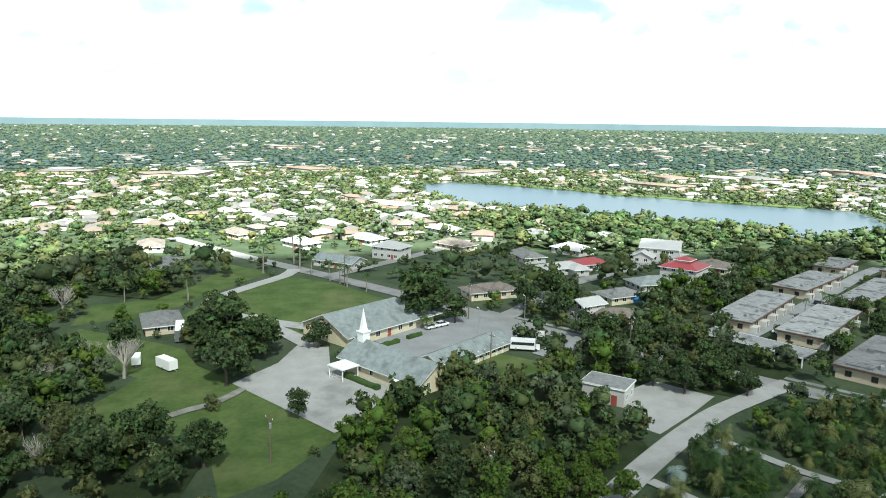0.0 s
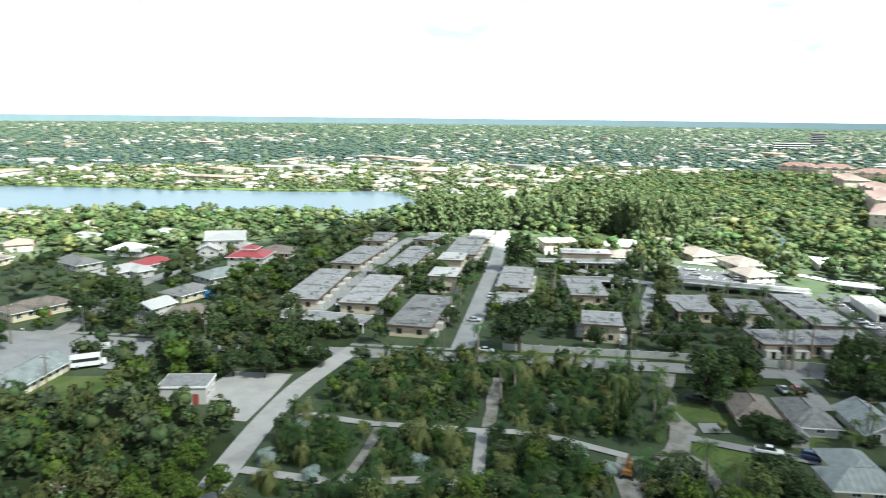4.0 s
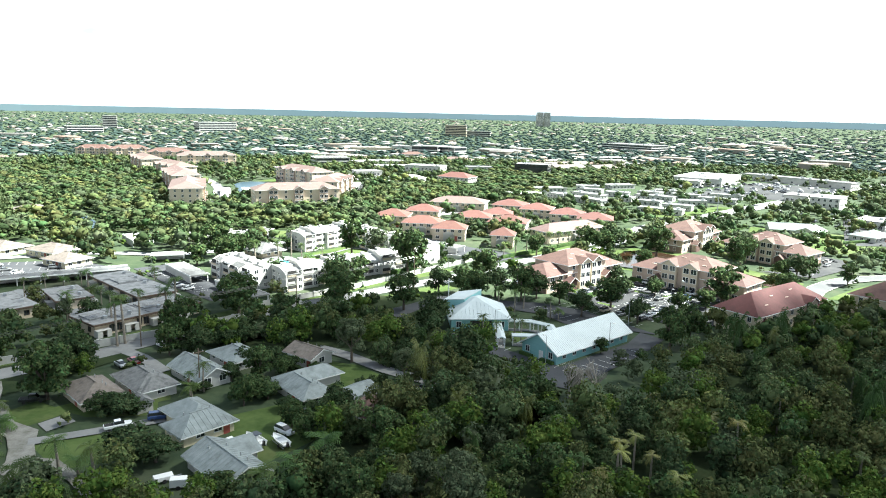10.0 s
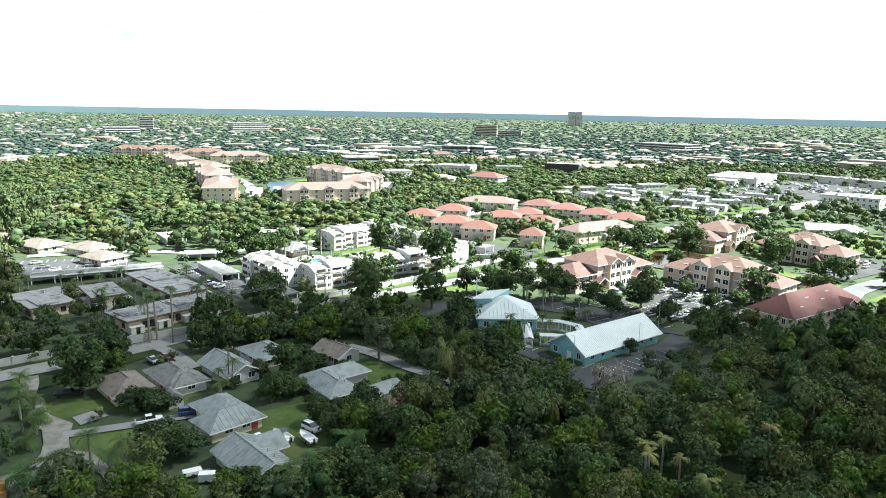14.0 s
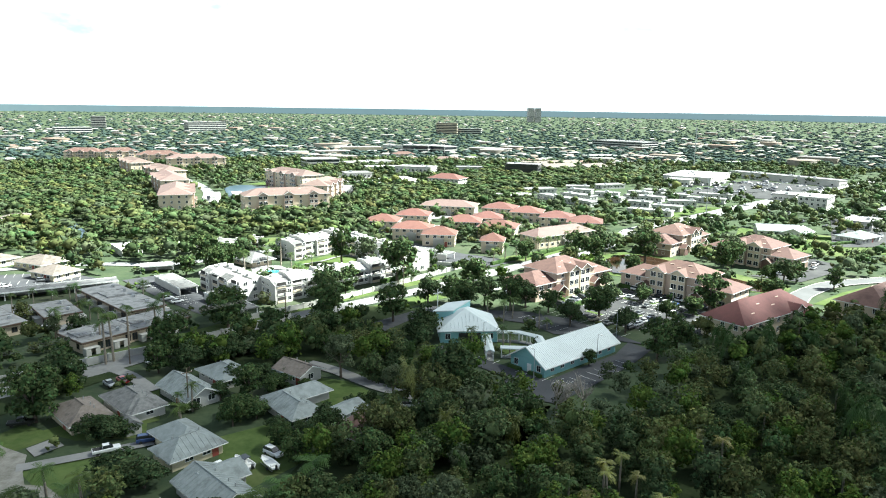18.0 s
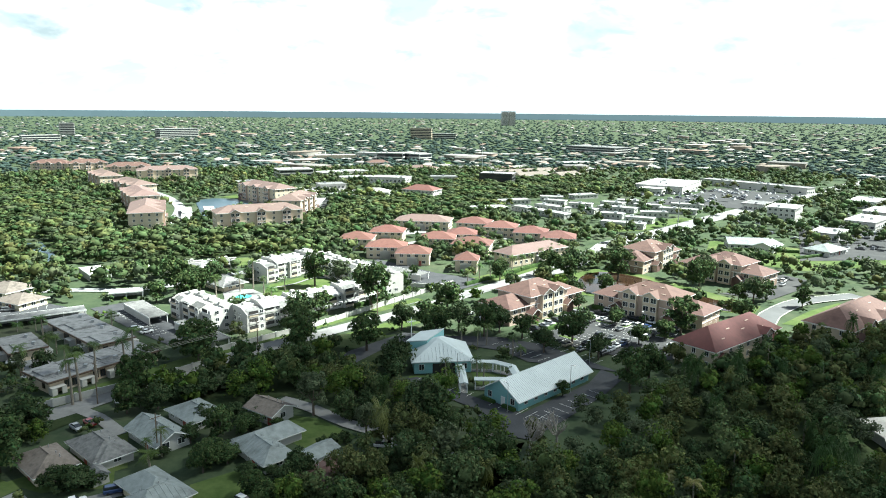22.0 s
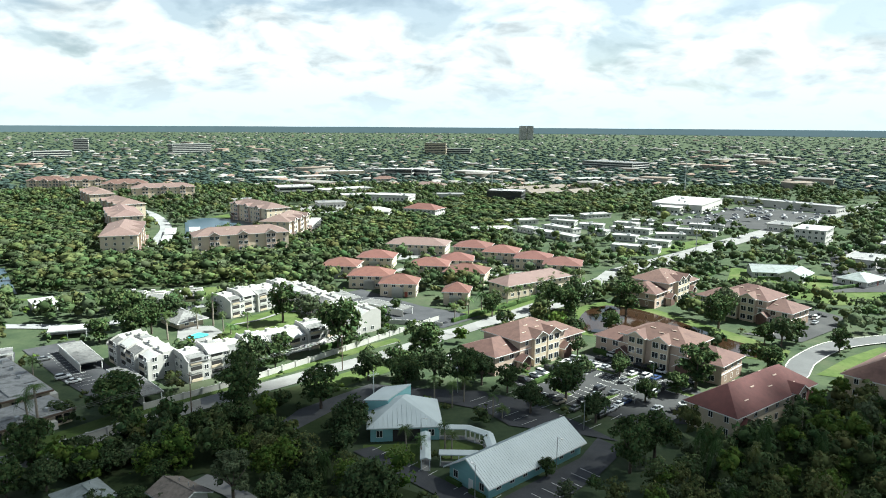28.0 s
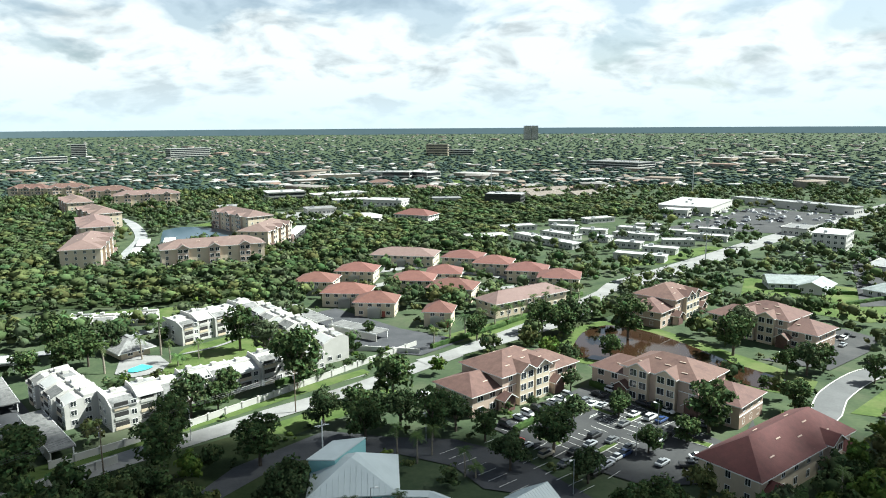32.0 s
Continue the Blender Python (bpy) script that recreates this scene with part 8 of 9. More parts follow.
CARS = {}
CAR_WORDS = {"cwhite": "white", "cblack": "black", "csilver": "silver", "cgrey": "dark grey", "cred": "dark red", "cblue": "dark blue", "cyellow": "bright yellow", "cgold": "beige"}


def car(x, y, rz, kind="sedan", key="cwhite", group="parked cars", z=0.22):
    k = (kind, key)
    if k not in CARS:
        b, g_, top, bed, l_ = car_parts(kind)
        CARS[k] = (mesh_of("body", b, M[key]), mesh_of("glasshouse", g_, M["glass"]), mesh_of("roof", top, M[key]), mesh_of("cargo_bed", bed, M["dark"]) if bed else None, mesh_of("lamp_strip", l_, M["trim"]))
    b, g_, top, bed, l_ = CARS[k]
    word = {"sedan": "sedan", "suv": "sport utility car", "pickup": "pickup truck"}[kind]
    e = thing({"sedan": "car", "suv": "suv", "pickup": "pickup_truck"}[kind], pose(x, y, z, 0, 0, rz) @ Matrix.Scale(0.84, 4), f"parked {CAR_WORDS[key]} {word} on the paving", "car", group)
    part("body", b, None, e)
    part("glasshouse", g_, None, e)
    part("roof", top, None, e)
    if bed:
        part("cargo_bed", bed, None, e)
    wx = 1.38 if kind != "pickup" else 1.7
    for sx in (-1, 1):
        for sy in (-1, 1):
            part("wheel", WHEEL, None, e, "", pose(sx * wx, sy * 0.82, 0.33))
    return e


for x, y, rz, kd, key in ((77, 224, -50, "suv", "cwhite"), (70, 216, 40, "sedan", "cwhite"), (72, 215, 40, "sedan", "csilver"), (67.5, 213, 40, "sedan", "cblack"), (69, 218, 40, "suv", "cgrey"), (78, 209.5, 38, "sedan", "cwhite"), (74, 204.5, 40, "sedan", "cgrey"), (81, 207.5, 40, "suv", "cwhite"), (83, 206, 40, "sedan", "cblue"),
                          (82, 215.5, -50, "sedan", "cblack"), (84, 213, -50, "suv", "cblack"), (64, 195, 40, "sedan", "csilver"), (69, 196.5, 40, "sedan", "cgrey"), (66, 199, 40, "suv", "cblack"), (68, 189, 40, "sedan", "cwhite"), (70, 190.5, 40, "sedan", "cblue"), (71.5, 193, 40, "sedan", "cgrey"), (81, 184.5, -8, "pickup", "cblack"), (84, 188, 0, "sedan", "cwhite"),
                          (62, 183, 40, "suv", "cblack"), (65, 186, 40, "sedan", "csilver"), (48, 205.5, -48, "suv", "cblack"), (51.5, 209, -48, "sedan", "csilver"), (53.8, 211, -48, "suv", "cwhite"), (56.5, 213.6, -48, "suv", "cblack"), (58.8, 215.5, -48, "sedan", "cblack"), (61, 217.5, -48, "sedan", "cwhite"), (63, 219.5, -48, "sedan", "cwhite"), (65.5, 221.5, -48, "suv", "csilver"),
                          (58, 203, 8, "sedan", "csilver"), (49, 197, 40, "sedan", "cred"), (50.5, 195, 40, "sedan", "cwhite"), (54, 191, 40, "suv", "cgold"), (57, 187, 40, "sedan", "cgrey"), (89, 206, -50, "sedan", "cwhite"), (91, 203, -50, "sedan", "cgrey"), (30, 224, 30, "suv", "cwhite"), (61, 207, 40, "sedan", "cgrey"), (73, 222, -50, "sedan", "cblack"), (86, 211, -50, "sedan", "cwhite"),
                          (60, 192, 40, "sedan", "cblack"), (63, 190, 40, "suv", "cgrey"), (76, 186, 40, "sedan", "csilver"), (79, 196, 40, "suv", "cwhite"), (81, 198.5, 40, "sedan", "cblack")):
    car(x, y, rz, kd, key, "cars of the peach apartments")
for x, y, rz, kd, key in ((-186, 1.5, 130, "suv", "cwhite"), (-188.5, 4.5, 130, "suv", "cwhite"), (-50.6, 115.2, 28, "pickup", "cwhite"), (-22, 113.4, -40, "suv", "cwhite"), (1.9, 132.4, -15, "pickup", "cwhite"), (-45, 119, 20, "suv", "cblue"), (-70.5, 126.2, 15, "pickup", "cblack"), (-60, 147, -45, "sedan", "cred"), (-62, 145, -45, "sedan", "csilver"),
                          (-57, 157, -40, "pickup", "cwhite"), (-127, 104.5, 45, "sedan", "cwhite"), (-85, 175, 40, "sedan", "csilver"), (-103, 178, 40, "suv", "cgrey"), (-94, 186, 20, "sedan", "cwhite"), (-113, 165, 40, "sedan", "cgold"), (-118, 190, 50, "suv", "cwhite"), (-72, 213, 40, "suv", "csilver"), (-68, 210, 40, "sedan", "cwhite"), (-84, 228, 40, "sedan", "cgrey"),
                          (-205, 30, -30, "sedan", "cblack"), (-208, 34, -30, "pickup", "cblack"), (-128, 228, 40, "sedan", "cwhite"), (-134, 232, 40, "sedan", "cgrey"), (-120, 236, 20, "suv", "cgrey"), (-140, 238, 40, "sedan", "csilver"), (-10, 297, -50, "sedan", "cwhite"), (14, 276, -50, "sedan", "csilver"), (-190, 118, 45, "sedan", "cgrey"), (-183, 95, 45, "sedan", "cwhite"), (-214, 123, 45, "suv", "cblack"),
                          (-149, 118, 45, "sedan", "csilver"), (-166, 139, 45, "suv", "cwhite"), (-196, 170, 45, "sedan", "cgrey"), (-210, 170, 45, "sedan", "cwhite"), (-238, 158, 45, "sedan", "cgold"), (138, 247, -50, "sedan", "cwhite"), (141, 246, -50, "sedan", "cblack"), (160, 262, 40, "suv", "cwhite"), (163, 265, 40, "sedan", "cgrey"), (156, 256, 40, "sedan", "csilver")):
    car(x, y, rz, kd, key)


def bus(x, y, rz):
    e = thing("shuttle_bus", pose(x, y, 0.22, 0, 0, rz), "white shuttle bus with a dark window band", "bus")
    part("body", Shape().box(-3.6, -1.15, 0.45, 2.6, 1.15, 2.75, 0, 0.08).box(2.6, -1.05, 0.45, 3.7, 1.05, 1.35, 0, 0.1), M["cwhite"], e)
    part("side_glass", Shape().box(-3.3, -1.17, 1.5, 2.3, -1.12, 2.2), M["glass"], e)
    part("side_glass", Shape().box(-3.3, 1.12, 1.5, 2.3, 1.17, 2.2), M["glass"], e)
    part("windscreen", Shape().add([(2.62, -0.95, 1.4), (2.62, 0.95, 1.4), (2.55, 0.95, 2.4), (2.55, -0.95, 2.4)], [(0, 1, 2, 3)]), M["glass"], e)
    for sx in (-2.2, 2.7):
        for sy in (-1, 1):
            part("wheel", WHEEL, None, e, "", pose(sx, sy * 1.02, 0.38) @ Matrix.Scale(1.15, 4))


bus(-168.5, 24.5, 80)


def boat(x, y, rz, sc=1.0, console=True):
    e = thing("boat", pose(x, y, 0.22, 0, 0, rz) @ Matrix.Scale(sc, 4), "white fibreglass motorboat on a trailer", "boat", "boats on trailers")
    h = Shape()
    rings = []
    for u, w, k in ((-3.0, 1.05, 0.0), (-1.5, 1.15, 0.0), (0.5, 1.12, 0.05), (1.9, 0.75, 0.2), (2.8, 0.25, 0.45), (3.1, 0.03, 0.6)):
        rings.append([(u, 0, 0.55 + k), (u, w * 0.75, 0.75 + k), (u, w, 1.4 + k * 0.4), (u, w * 0.86, 1.4 + k * 0.4), (u, w * 0.7, 1.0 + k * 0.6), (u, -w * 0.7, 1.0 + k * 0.6), (u, -w * 0.86, 1.4 + k * 0.4), (u, -w, 1.4 + k * 0.4), (u, -w * 0.75, 0.75 + k)])
    n = 9
    h.add([p for r in rings for p in r], [(i * n + k, (i + 1) * n + k, (i + 1) * n + (k + 1) % n, i * n + (k + 1) % n) for i in range(5) for k in range(n)] + [tuple(range(n)), tuple(range(6 * n - 1, 5 * n - 1, -1))])
    part("hull", h, M["gelcoat"], e)
    part("stern_seat", Shape().box(-2.2, -0.6, 1.0, -1.6, 0.6, 1.4), M["gelcoat"], e)
    part("bow_seat", Shape().box(0.6, -0.5, 1.05, 1.2, 0.5, 1.3), M["gelcoat"], e)
    if console:
        part("canopy", Shape().box(-1.6, -0.75, 2.4, 0.4, 0.75, 2.48), M["cblack"], e)
        part("console", Shape().box(-0.8, -0.4, 1.0, 0.1, 0.4, 1.8, 0, 0.06), M["gelcoat"], e)
        cp = Shape()
        for u, v in itertools.product((-1.4, 0.2), (-0.65, 0.65)):
            cp.tube((u, v, 1.2), (u, v, 2.4), 0.03, 0.03, 5)
        part("canopy_frame", cp, M["metal"], e)
    part("outboard_motor", Shape().box(-3.5, -0.22, 0.7, -3.0, 0.22, 1.75, 0, 0.05), M["cblack"], e)
    part("trailer", Shape().box(-3.0, -0.9, 0.35, 2.0, -0.78, 0.47).box(-3.0, 0.78, 0.35, 2.0, 0.9, 0.47).box(-1.2, -0.9, 0.3, -1.0, 0.9, 0.45).box(2.0, -0.08, 0.38, 4.0, 0.08, 0.48), M["metal"], e)
    for sy in (-1, 1):
        part("wheel", WHEEL, None, e, "", pose(-1.1, sy * 1.05, 0.33))


boat(-26.2, 109.6, 135, 0.82)
boat(-22.0, 109.4, 128, 0.78, False)


def trailer(x, y, rz, L=4.2, W=2.0, H=2.0, label="white enclosed box trailer on grass"):
    e = thing("trailer", pose(x, y, 0, 0, 0, rz), label, "trailer")
    part("body", Shape().box(-L / 2, -W / 2, 0.45, L / 2, W / 2, 0.45 + H, 0, 0.03), M["gelcoat"], e)
    part("hitch", Shape().box(L / 2, -0.06, 0.45, L / 2 + 1.2, 0.06, 0.55), M["metal"], e)
    part("roof", Shape().box(-L / 2 + 0.05, -W / 2 + 0.05, 0.45 + H, L / 2 - 0.05, W / 2 - 0.05, 0.5 + H), M["trim"], e)
    for sy in (-1, 1):
        part("wheel", WHEEL, None, e, "", pose(0, sy * (W / 2 - 0.05), 0.33))


trailer(-29.3, 107.2, -42, 2.6, 1.6, 1.6)
trailer(-34.2, 96, 10, 2.4, 1.4, 1.1)
trailer(-37, 97.8, 30, 2.8, 1.5, 0.5, "open utility trailer loaded with white goods")
trailer(-154, -58, 50, 5.6, 2.2, 2.1, "old white travel trailer beside a dead tree")
trailer(-157, -66, 20, 4.0, 2.0, 1.7, "small white camper under trees")
trailer(-108, -8, 0, 0.8, 0.8, 0.8, "small white utility box trailer on grass")


def motorhome(x, y, rz):
    e = thing("motorhome", pose(x, y, 0, 0, 0, rz), "long black and silver motorhome beside a house", "motorhome")
    part("body", Shape().box(-5, -1.2, 0.5, 5, 1.2, 3.3, 0, 0.1), M["cgrey"], e)
    part("stripe", Shape().box(-4.9, -1.215, 1.2, 4.9, -1.19, 1.6), M["csilver"], e)
    part("roof", Shape().box(-4.8, -1.05, 3.3, 4.8, 1.05, 3.42), M["trim"], e)
    for u in (-3.4, -1.5, 0.6, 2.6):
        part("window", window_mesh(1.1, 0.7, "cblack", False), None, e, "", pose(u, -1.15, 2.0))
    for sx in (-2.8, 3.2):
        for sy in (-1, 1):
            part("wheel", WHEEL, None, e, "", pose(sx, sy * 1.1, 0.4) @ Matrix.Scale(1.3, 4))


motorhome(-177, -63, 18)


def excavator(x, y, rz):
    e = thing("excavator", pose(x, y, 0.18, 0, 0, rz), "small orange excavator standing on the dirt", "excavator", "orange machines")
    for sy in (-1, 1):
        part("track", Shape().box(-1.4, sy * 0.85 - 0.22, 0, 1.4, sy * 0.85 + 0.22, 0.6, 0, 0.12), M["cblack"], e)
    part("cab", Shape().box(-1.2, -0.8, 0.65, 0.6, 0.8, 1.4, 0, 0.05).box(-0.4, -0.75, 1.4, 0.6, 0.05, 2.4, 0, 0.06), M["orange"], e)
    part("boom", Shape().tube((0.4, 0.3, 1.2), (2.2, 0.3, 2.7), 0.2, 0.16, 6).tube((2.2, 0.3, 2.7), (3.4, 0.3, 1.2), 0.15, 0.12, 6), M["orange"], e)
    part("bucket", Shape().box(3.1, -0.05, 0.7, 3.7, 0.65, 1.25, 0, 0.08), M["cgrey"], e)


excavator(-65, 87.5, 120)
excavator(-56, 88.5, 60)


def garden_shed(x, y, rz, L, D, h, wall, roof, label):
    fill_rect(taken, x, y, rz, L, D, 1)
    e = thing("garden_shed", pose(x, y, 0, 0, 0, rz), label, "shed")
    part("wall", Shape().walls(L, D, h, 0.9), M[wall], e)
    part("roof", Shape().roof(L, D, h, 0.9, 0.25, 0.0), M[roof], e)
    door(e, L, D, 3, 0, "trim")


garden_shed(-49.6, 123.3, -48, 3.4, 2.8, 2.1, "white", "shingle", "small white garden shed with gable roof")
garden_shed(-160, -48.5, 60, 6, 4, 2.3, "cream", "whiteroof", "low shed with white roof among trees")
garden_shed(-188, -46, 40, 4, 3, 2.3, "white", "whiteroof", "white shed beside the lane")
garden_shed(-11, 128.5, 50, 7, 4.6, 2.2, "greywall", "metalroof", "open grey carport shed beside the house")
garden_shed(-216, 66, 30, 3, 2.4, 1.6, "tarp", "tarp", "bright blue tarpaulin shelter beside a house")

# ---------------------------------------------------------------- walls, fences, hedges
def panel_wall(name, pts, h, key, label, span=4.6):
    """A low wall of panels between piers."""
    e = thing(name, pose(pts[0][0], pts[0][1], 0), label, "wall", "", "structure")
    ox, oy = pts[0]
    pier = mesh_of("pier", Shape().box(-0.22, -0.22, 0, 0.22, 0.22, h + 0.15).box(-0.28, -0.28, h + 0.15, 0.28, 0.28, h + 0.24), M[key])
    for (xa, ya), (xb, yb) in zip(pts, pts[1:]):
        d = math.hypot(xb - xa, yb - ya)
        n = max(1, round(d / span))
        a = math.degrees(math.atan2(yb - ya, xb - xa))
        pn = mesh_of("panel", Shape().box(0.2, -0.08, 0, d / n - 0.2, 0.08, h).box(0.2, -0.12, h, d / n - 0.2, 0.12, h + 0.08), M[key])
        for k in range(n):
            m = pose(xa - ox + (xb - xa) * k / n, ya - oy + (yb - ya) * k / n, 0, 0, 0, a)
            part("panel", pn, None, e, "", m)
            part("pier", pier, None, e, "", m)


panel_wall("wall_avenue", [(-126, 109), (-98, 138.5), (-66, 168), (-46, 191)], 1.7, "greywall", "long grey-white perimeter wall with piers along the avenue")
panel_wall("wall_condo", [(-44, 192), (-29.5, 204.3), (-22.3, 210.5), (-6.8, 226.8), (18.8, 255), (29, 266)], 1.5, "white", "white perimeter wall before the condominium")
panel_wall("wall_condo_north", [(-14, 262), (14, 262), (30, 258)], 1.4, "white", "low white garden wall")


def hedge(x, y, rz, L, W, H, seed):
    rg = random.Random(seed)
    s = Shape()
    n = max(2, int(L / 0.8))
    pts, m = [], 7
    for k in range(n + 1):
        u = -L / 2 + L * k / n
        for v, z in ((-W / 2, 0), (-W / 2 - 0.05, H * 0.55), (-W / 2 + 0.1, H * 0.95), (0, H), (W / 2 - 0.1, H * 0.95), (W / 2 + 0.05, H * 0.55), (W / 2, 0)):
            pts.append((u + rg.uniform(-.1, .1), v + rg.uniform(-.12, .12), max(0, z + (rg.uniform(-.14, .14) if z else 0))))
    s.add(pts, [(k * m + j, (k + 1) * m + j, (k + 1) * m + j + 1, k * m + j + 1) for k in range(n) for j in range(m - 1)] + [tuple(range(m)), tuple(range((n + 1) * m - 1, n * m - 1, -1))])
    solid("hedge", s, M["hedge"], "clipped dark green hedge row", "hedge", "", "clipped hedges", pose(x, y, 0, 0, 0, rz))


for k, (x, y, rz, L) in enumerate(((-145.5, -13.5, 46, 11), (-138.5, -6, 46, 3), (-172, -9, 137, 6), (-178.5, -3, 137, 5), (46, 274, 42, 34), (70, 297, 44, 30), (88, 318, 50, 20), (-22, 222, 43, 14), (-4, 238, 43, 10), (76, 226, -54, 10), (56, 209, 43, 18), (186, 322, -15, 30), (160, 340, 45, 24), (196, 306, 20, 40))):
    hedge(x, y, rz, L, 1.2, 1.1 if k < 4 else 1.5, k)

# ---------------------------------------------------------------- painted stalls
def stall_rows(rows):
    s = Shape()
    for x, y, rz, n, gap, ln in rows:
        s.spot(x, y, rz)
        for k in range(n + 1):
            s.add([(k * gap - 0.05, 0, 0), (k * gap + 0.05, 0, 0), (k * gap + 0.05, ln, 0), (k * gap - 0.05, ln, 0)], [(0, 1, 2, 3)])
    return s


LINES = stall_rows([(35, 145.8, 39, 7, 2.9, -4.8), (25.5, 151.5, -47, 5, 2.5, 4.6), (10, 168, -45, 6, 2.6, 2.6), (36.5, 196, -54, 10, 2.9, -4.8), (42, 197.5, -54, 9, 2.9, 4.2), (46.5, 204.5, 43, 11, 2.5, -4.6), (75.5, 223, -57, 11, 2.5, -4.6), (63, 215.5, -50, 6, 2.5, 4.6), (66, 217.5, -50, 6, 2.5, -4.6),
                    (72, 205, 40, 6, 2.5, 4.6), (73, 203.5, 40, 6, 2.5, -4.4), (60, 193, 40, 7, 2.5, 4.6), (62, 190.5, 40, 6, 2.5, -4.4), (52, 194, -48, 7, 2.5, 4.4), (-68, 218, 128, 9, 2.6, 4.6), (-62, 210, 128, 4, 2.6, 4.6), (-150, 236, 20, 10, 2.6, 4.6), (-140, 232, 20, 12, 2.6, -4.6), (132, 249, -40, 5, 2.6, 4.4), (150, 256, 35, 6, 2.6, 4.4)])
solid("parking_lines", LINES, M["line"], "white painted parking stall lines", "markings", "structure", "", pose(0, 0, 0.262))
# planted islands in the peach lot
for k, (x, y, rz, L, W) in enumerate(((70, 214, -50, 10, 1.6), (76, 207, 40, 8, 1.6), (66, 193, 40, 9, 1.6), (60, 205, 42, 5, 2.0), (86, 196, -45, 8, 2.2), (56, 198, -50, 6, 1.8))):
    e = thing("planted_island", pose(x, y, 0, 0, 0, rz), "kerbed grass island between parked cars", "island", "islands of the parking lot", "structure")
    part("kerb", Shape().box(-L / 2, -W / 2, 0, L / 2, W / 2, 0.36, 0, 0.05), M["kerb"], e)
    part("grass", Shape().box(-L / 2 + 0.15, -W / 2 + 0.15, 0.3, L / 2 - 0.15, W / 2 - 0.15, 0.40), M["lawn"], e)

# ---------------------------------------------------------------- poles, lamps, wires
def utility_pole(x, y, rz, H=10.5):
    e = thing("utility_pole", pose(x, y, 0, 0, 0, rz), "weathered wooden power pole with crossarm", "pole", "power poles")
    part("post", Shape().tube((0, 0, 0), (0, 0, H), 0.16, 0.1, 8), M["wood"], e)
    part("crossarm", Shape().box(-1.1, -0.06, H - 0.9, 1.1, 0.06, H - 0.75), M["wood"], e)
    part("transformer", Shape().tube((0.3, 0, H - 2.4), (0.3, 0, H - 1.5), 0.22, 0.22, 8), M["metal"], e)
    for u in (-1.0, 0, 1.0):
        part("insulator", INSULATOR, None, e, "", pose(u, 0, H - 0.75))


INSULATOR = mesh_of("insulator", Shape().tube((0, 0, 0), (0, 0, 0.25), 0.06, 0.04, 6), M["trim"])
POLE_LINE = [(-236, -28), (-196, 12), (-160, 48), (-127, 92), (-95, 124), (-62.6, 158), (-32, 188), (0, 217)]
for x, y in POLE_LINE:
    utility_pole(x, y, 135)
for x, y in ((-42, 133), (-110, -25), (-99, 10), (-156, 15)):
    utility_pole(x, y, 45, 8.5)
for u in (-1.0, 0.0, 1.0):
    w = Shape()
    for (xa, ya), (xb, yb) in zip(POLE_LINE, POLE_LINE[1:]):
        prev = None
        for k in range(9):
            t = k / 8
            p = (xa + (xb - xa) * t - 0.7 * u, ya + (yb - ya) * t + 0.7 * u, 10.0 - 3.0 * t * (1 - t))
            if prev:
                w.tube(prev, p, 0.022, 0.022, 4)
            prev = p
    solid("power_cable", w, M["cblack"], "thin dark power cable along the avenue", "cable", "", "cables")


def street_lamp(x, y, rz, H=7.0):
    e = thing("street_lamp", pose(x, y, 0, 0, 0, rz), "slim grey lot lamp on a tall post", "lamp", "lot lamps")
    part("post", Shape().tube((0, 0, 0), (0, 0, H), 0.09, 0.06, 8), M["metal"], e)
    part("arm", Shape().tube((0, 0, H - 0.1), (1.0, 0, H), 0.04, 0.04, 6), M["metal"], e)
    part("lamp_head", Shape().box(0.7, -0.18, H - 0.06, 1.3, 0.18, H + 0.08), M["trim"], e)


for x, y, rz in ((29, 147.5, 120), (46, 158, -50), (56, 176, 220), (30, 199, 250), (63, 205, 130), (80, 200, 130), (72, 190, 40), (-182, 14, 200), (-196, 28, 200), (-20, 203, 120), (-100, 122, 130), (20, 168, 0)):
    street_lamp(x, y, rz)


def mast(x, y, H, r, label):
    e = thing("radio_mast", pose(x, y, 0), label, "mast")
    part("post", Shape().tube((0, 0, 0), (0, 0, H), r, r * 0.4, 8), M["metal"], e)
    part("antenna", Shape().box(-0.8, -0.15, H - 4, 0.8, 0.15, H - 1.5), M["metal"], e)


mast(278, 672, 44, 0.5, "tall thin grey radio mast behind shops")
mast(166, 379, 24, 0.3, "tall grey pole beside the avenue")
mast(110, 760, 30, 0.4, "thin grey floodlight pole by a field")

# church sign by the drive, plain board
e = thing("church_sign", pose(-177, 29.5, 0, 0, 0, 60), "white board sign with plain bars on two posts", "sign")
part("board", Shape().box(-1.2, -0.1, 1.0, 1.2, 0.1, 2.6), M["trim"], e)
for u in (-0.9, 0.9):
    part("post", Shape().box(u - 0.06, -0.06, 0, u + 0.06, 0.06, 1.0), M["trim"], e)
for k in range(3):
    part("text_bar", Shape().box(-0.8, -0.115, 1.3 + k * 0.38, 0.8 - 0.25 * k, -0.102, 1.48 + k * 0.38), M["cgrey"], e)

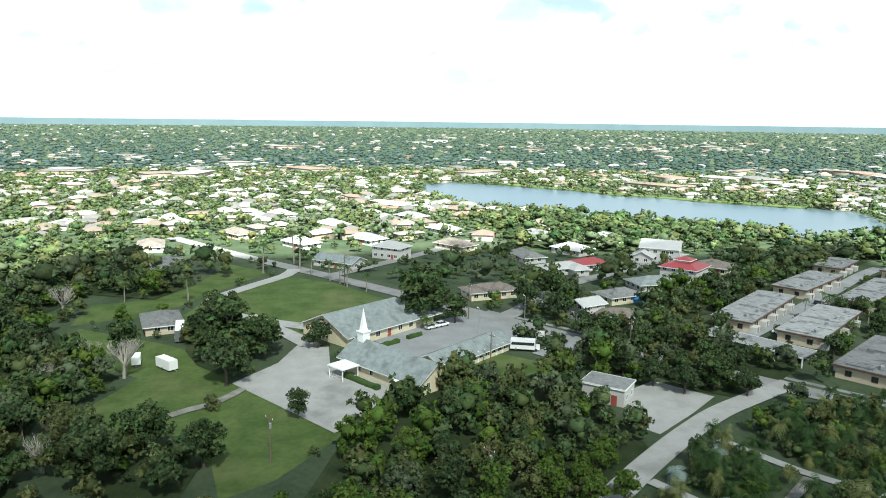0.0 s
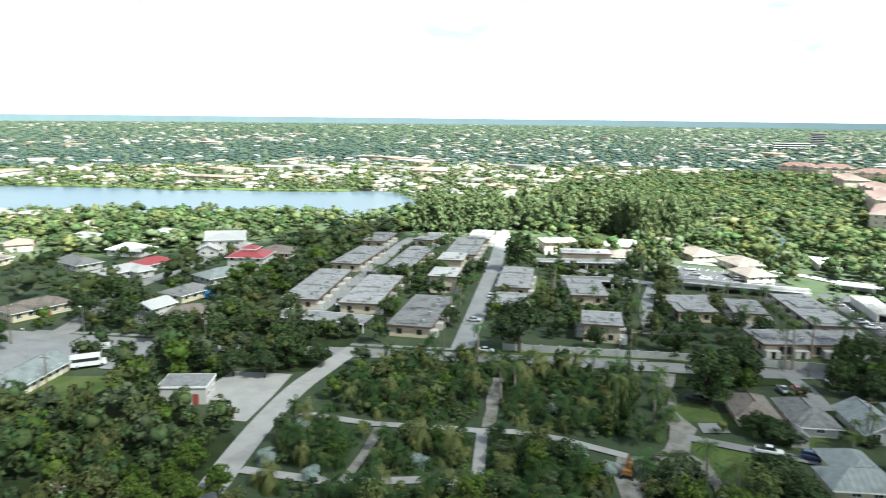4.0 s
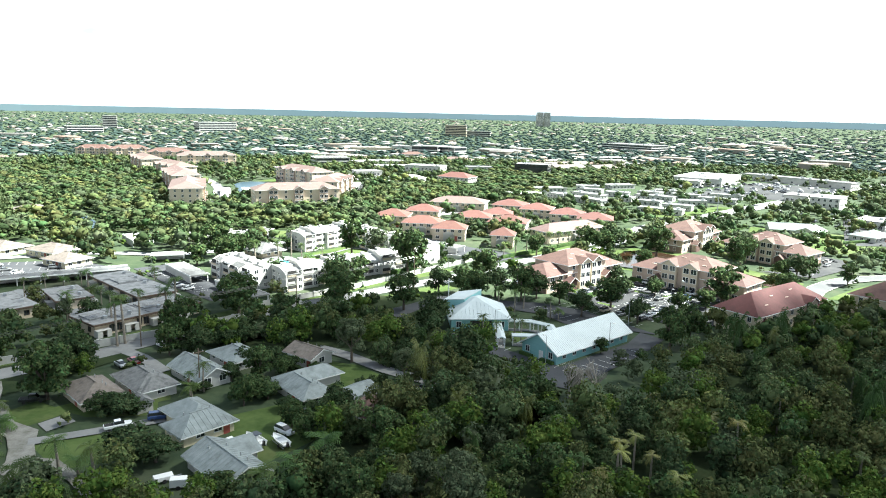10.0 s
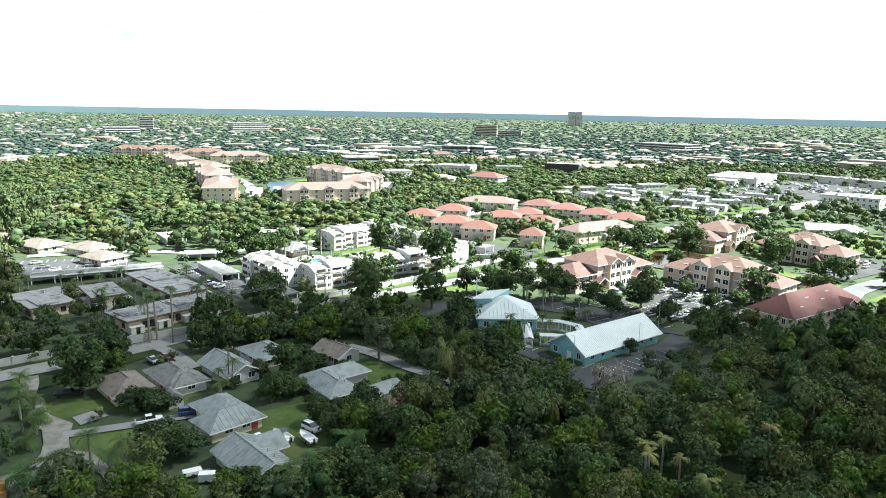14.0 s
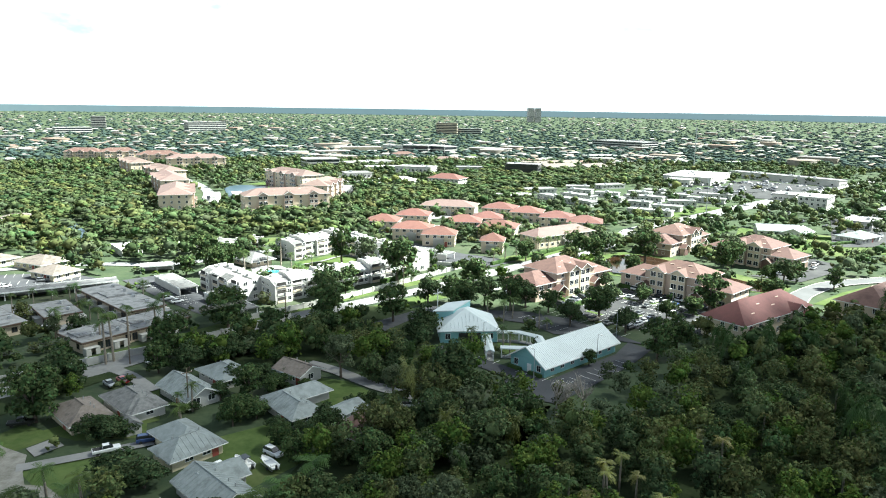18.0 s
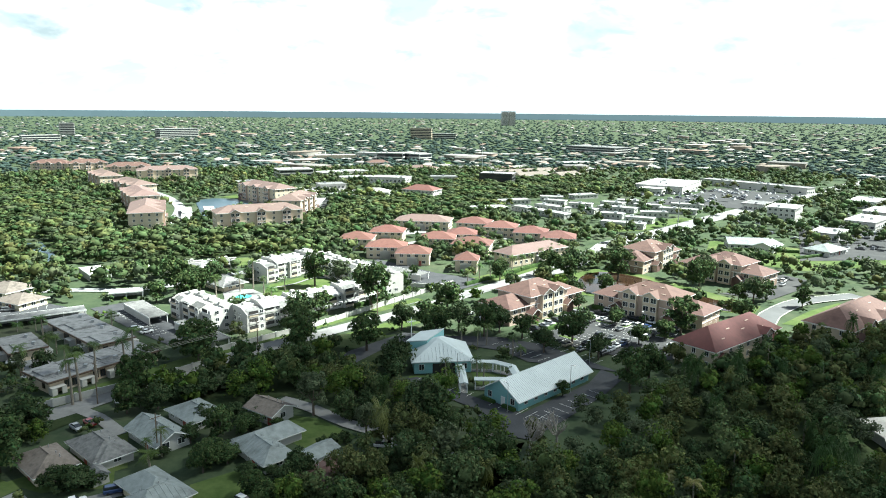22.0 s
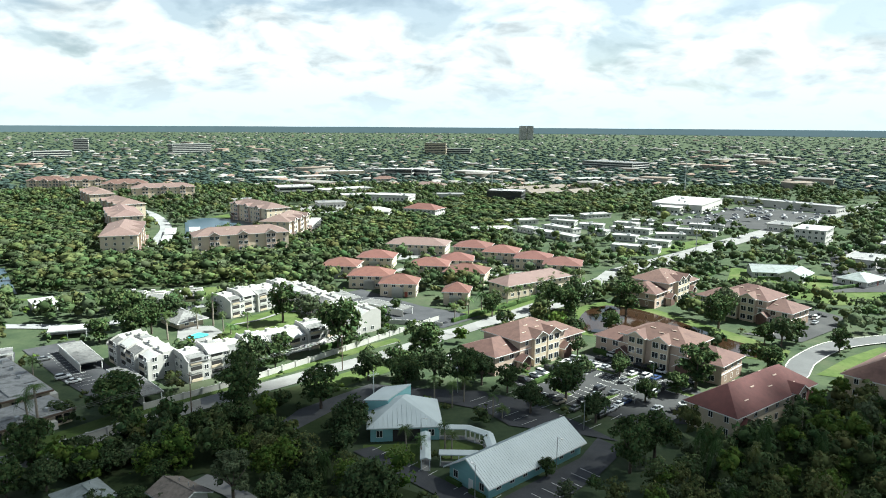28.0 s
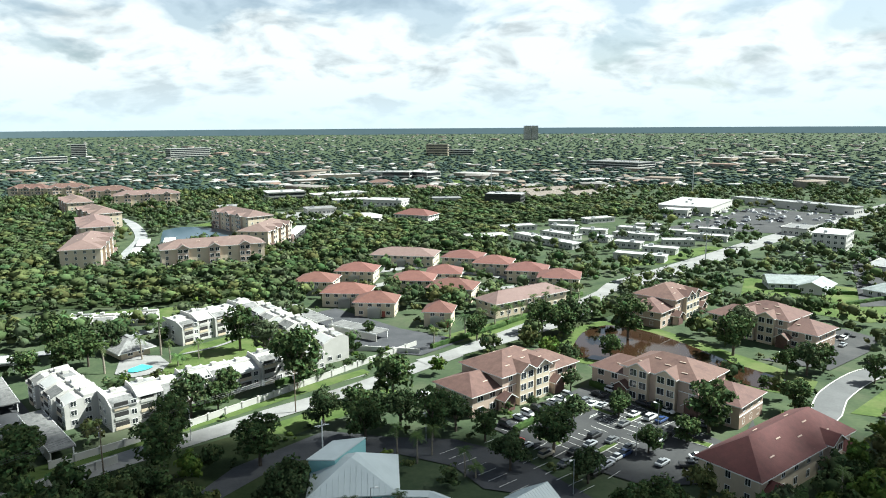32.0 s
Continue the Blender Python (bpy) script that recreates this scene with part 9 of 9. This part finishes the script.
# cars far off on the plaza and along the shops
dc = random.Random(21)
DV = Shape()
for k in range(190):
    q = dc.random()
    x, y = (dc.uniform(200, 330), dc.uniform(490, 590)) if q < 0.6 else (dc.uniform(215, 340), dc.uniform(310, 440))
    if is_taken(x, y) and q < 0.6 and abs(y - x - 285) > 90:
        continue
    DV.spot(x, y, dc.choice((42, 132)), 0.2).box(-2.2, -0.9, 0.2, 2.2, 0.9, 0.95, 0, 0.1).box(-1.4, -0.75, 0.95, 0.9, 0.75, 1.45, 0, 0.15)
solid("distant_cars", DV, palette("far_car_paint", [(0.7, 0.7, 0.7), (0.05, 0.05, 0.06), (0.4, 0.4, 0.42), (0.55, 0.55, 0.56), (0.12, 0.13, 0.15)], 0.4), "many parked cars far off on the plaza", "cars", "stuff")


# ---------------------------------------------------------------- the western quarter, laid out on a bearing of its own, is turned to join the rest
def western_turn(x, y):
    bearing = np.degrees(np.arctan2(y, x)) % 360
    return radians(-4.33) * np.clip((bearing - 122) / 8, 0, 1) * np.clip((235 - bearing) / 20, 0, 1)


def turn_object(ob):
    m = ob.matrix_basis
    if m.translation.length > 1e-4:
        p = m.translation.copy()
        a = float(western_turn(p.x, p.y))
        if abs(a) > 1e-6:
            r = Matrix.Rotation(a, 4, "Z")
            ob.matrix_basis = Matrix.Translation(r @ p) @ r @ Matrix.Translation(-p) @ m
        return
    if ob.type == "MESH":
        co = np.empty(len(ob.data.vertices) * 3, np.float32)
        ob.data.vertices.foreach_get("co", co)
        co = co.reshape(-1, 3)
        a = western_turn(co[:, 0], co[:, 1])
        x, y = co[:, 0] * np.cos(a) - co[:, 1] * np.sin(a), co[:, 0] * np.sin(a) + co[:, 1] * np.cos(a)
        co[:, 0], co[:, 1] = x, y
        ob.data.vertices.foreach_set("co", co.ravel())
        ob.data.update()
    for child in ob.children:
        turn_object(child)


for ob in list(bpy.data.objects):
    if ob.parent is None and ob.type in {"MESH", "EMPTY"} and ob.name not in {"ground", "cloud", "backdrop_far_woods"}:
        turn_object(ob)
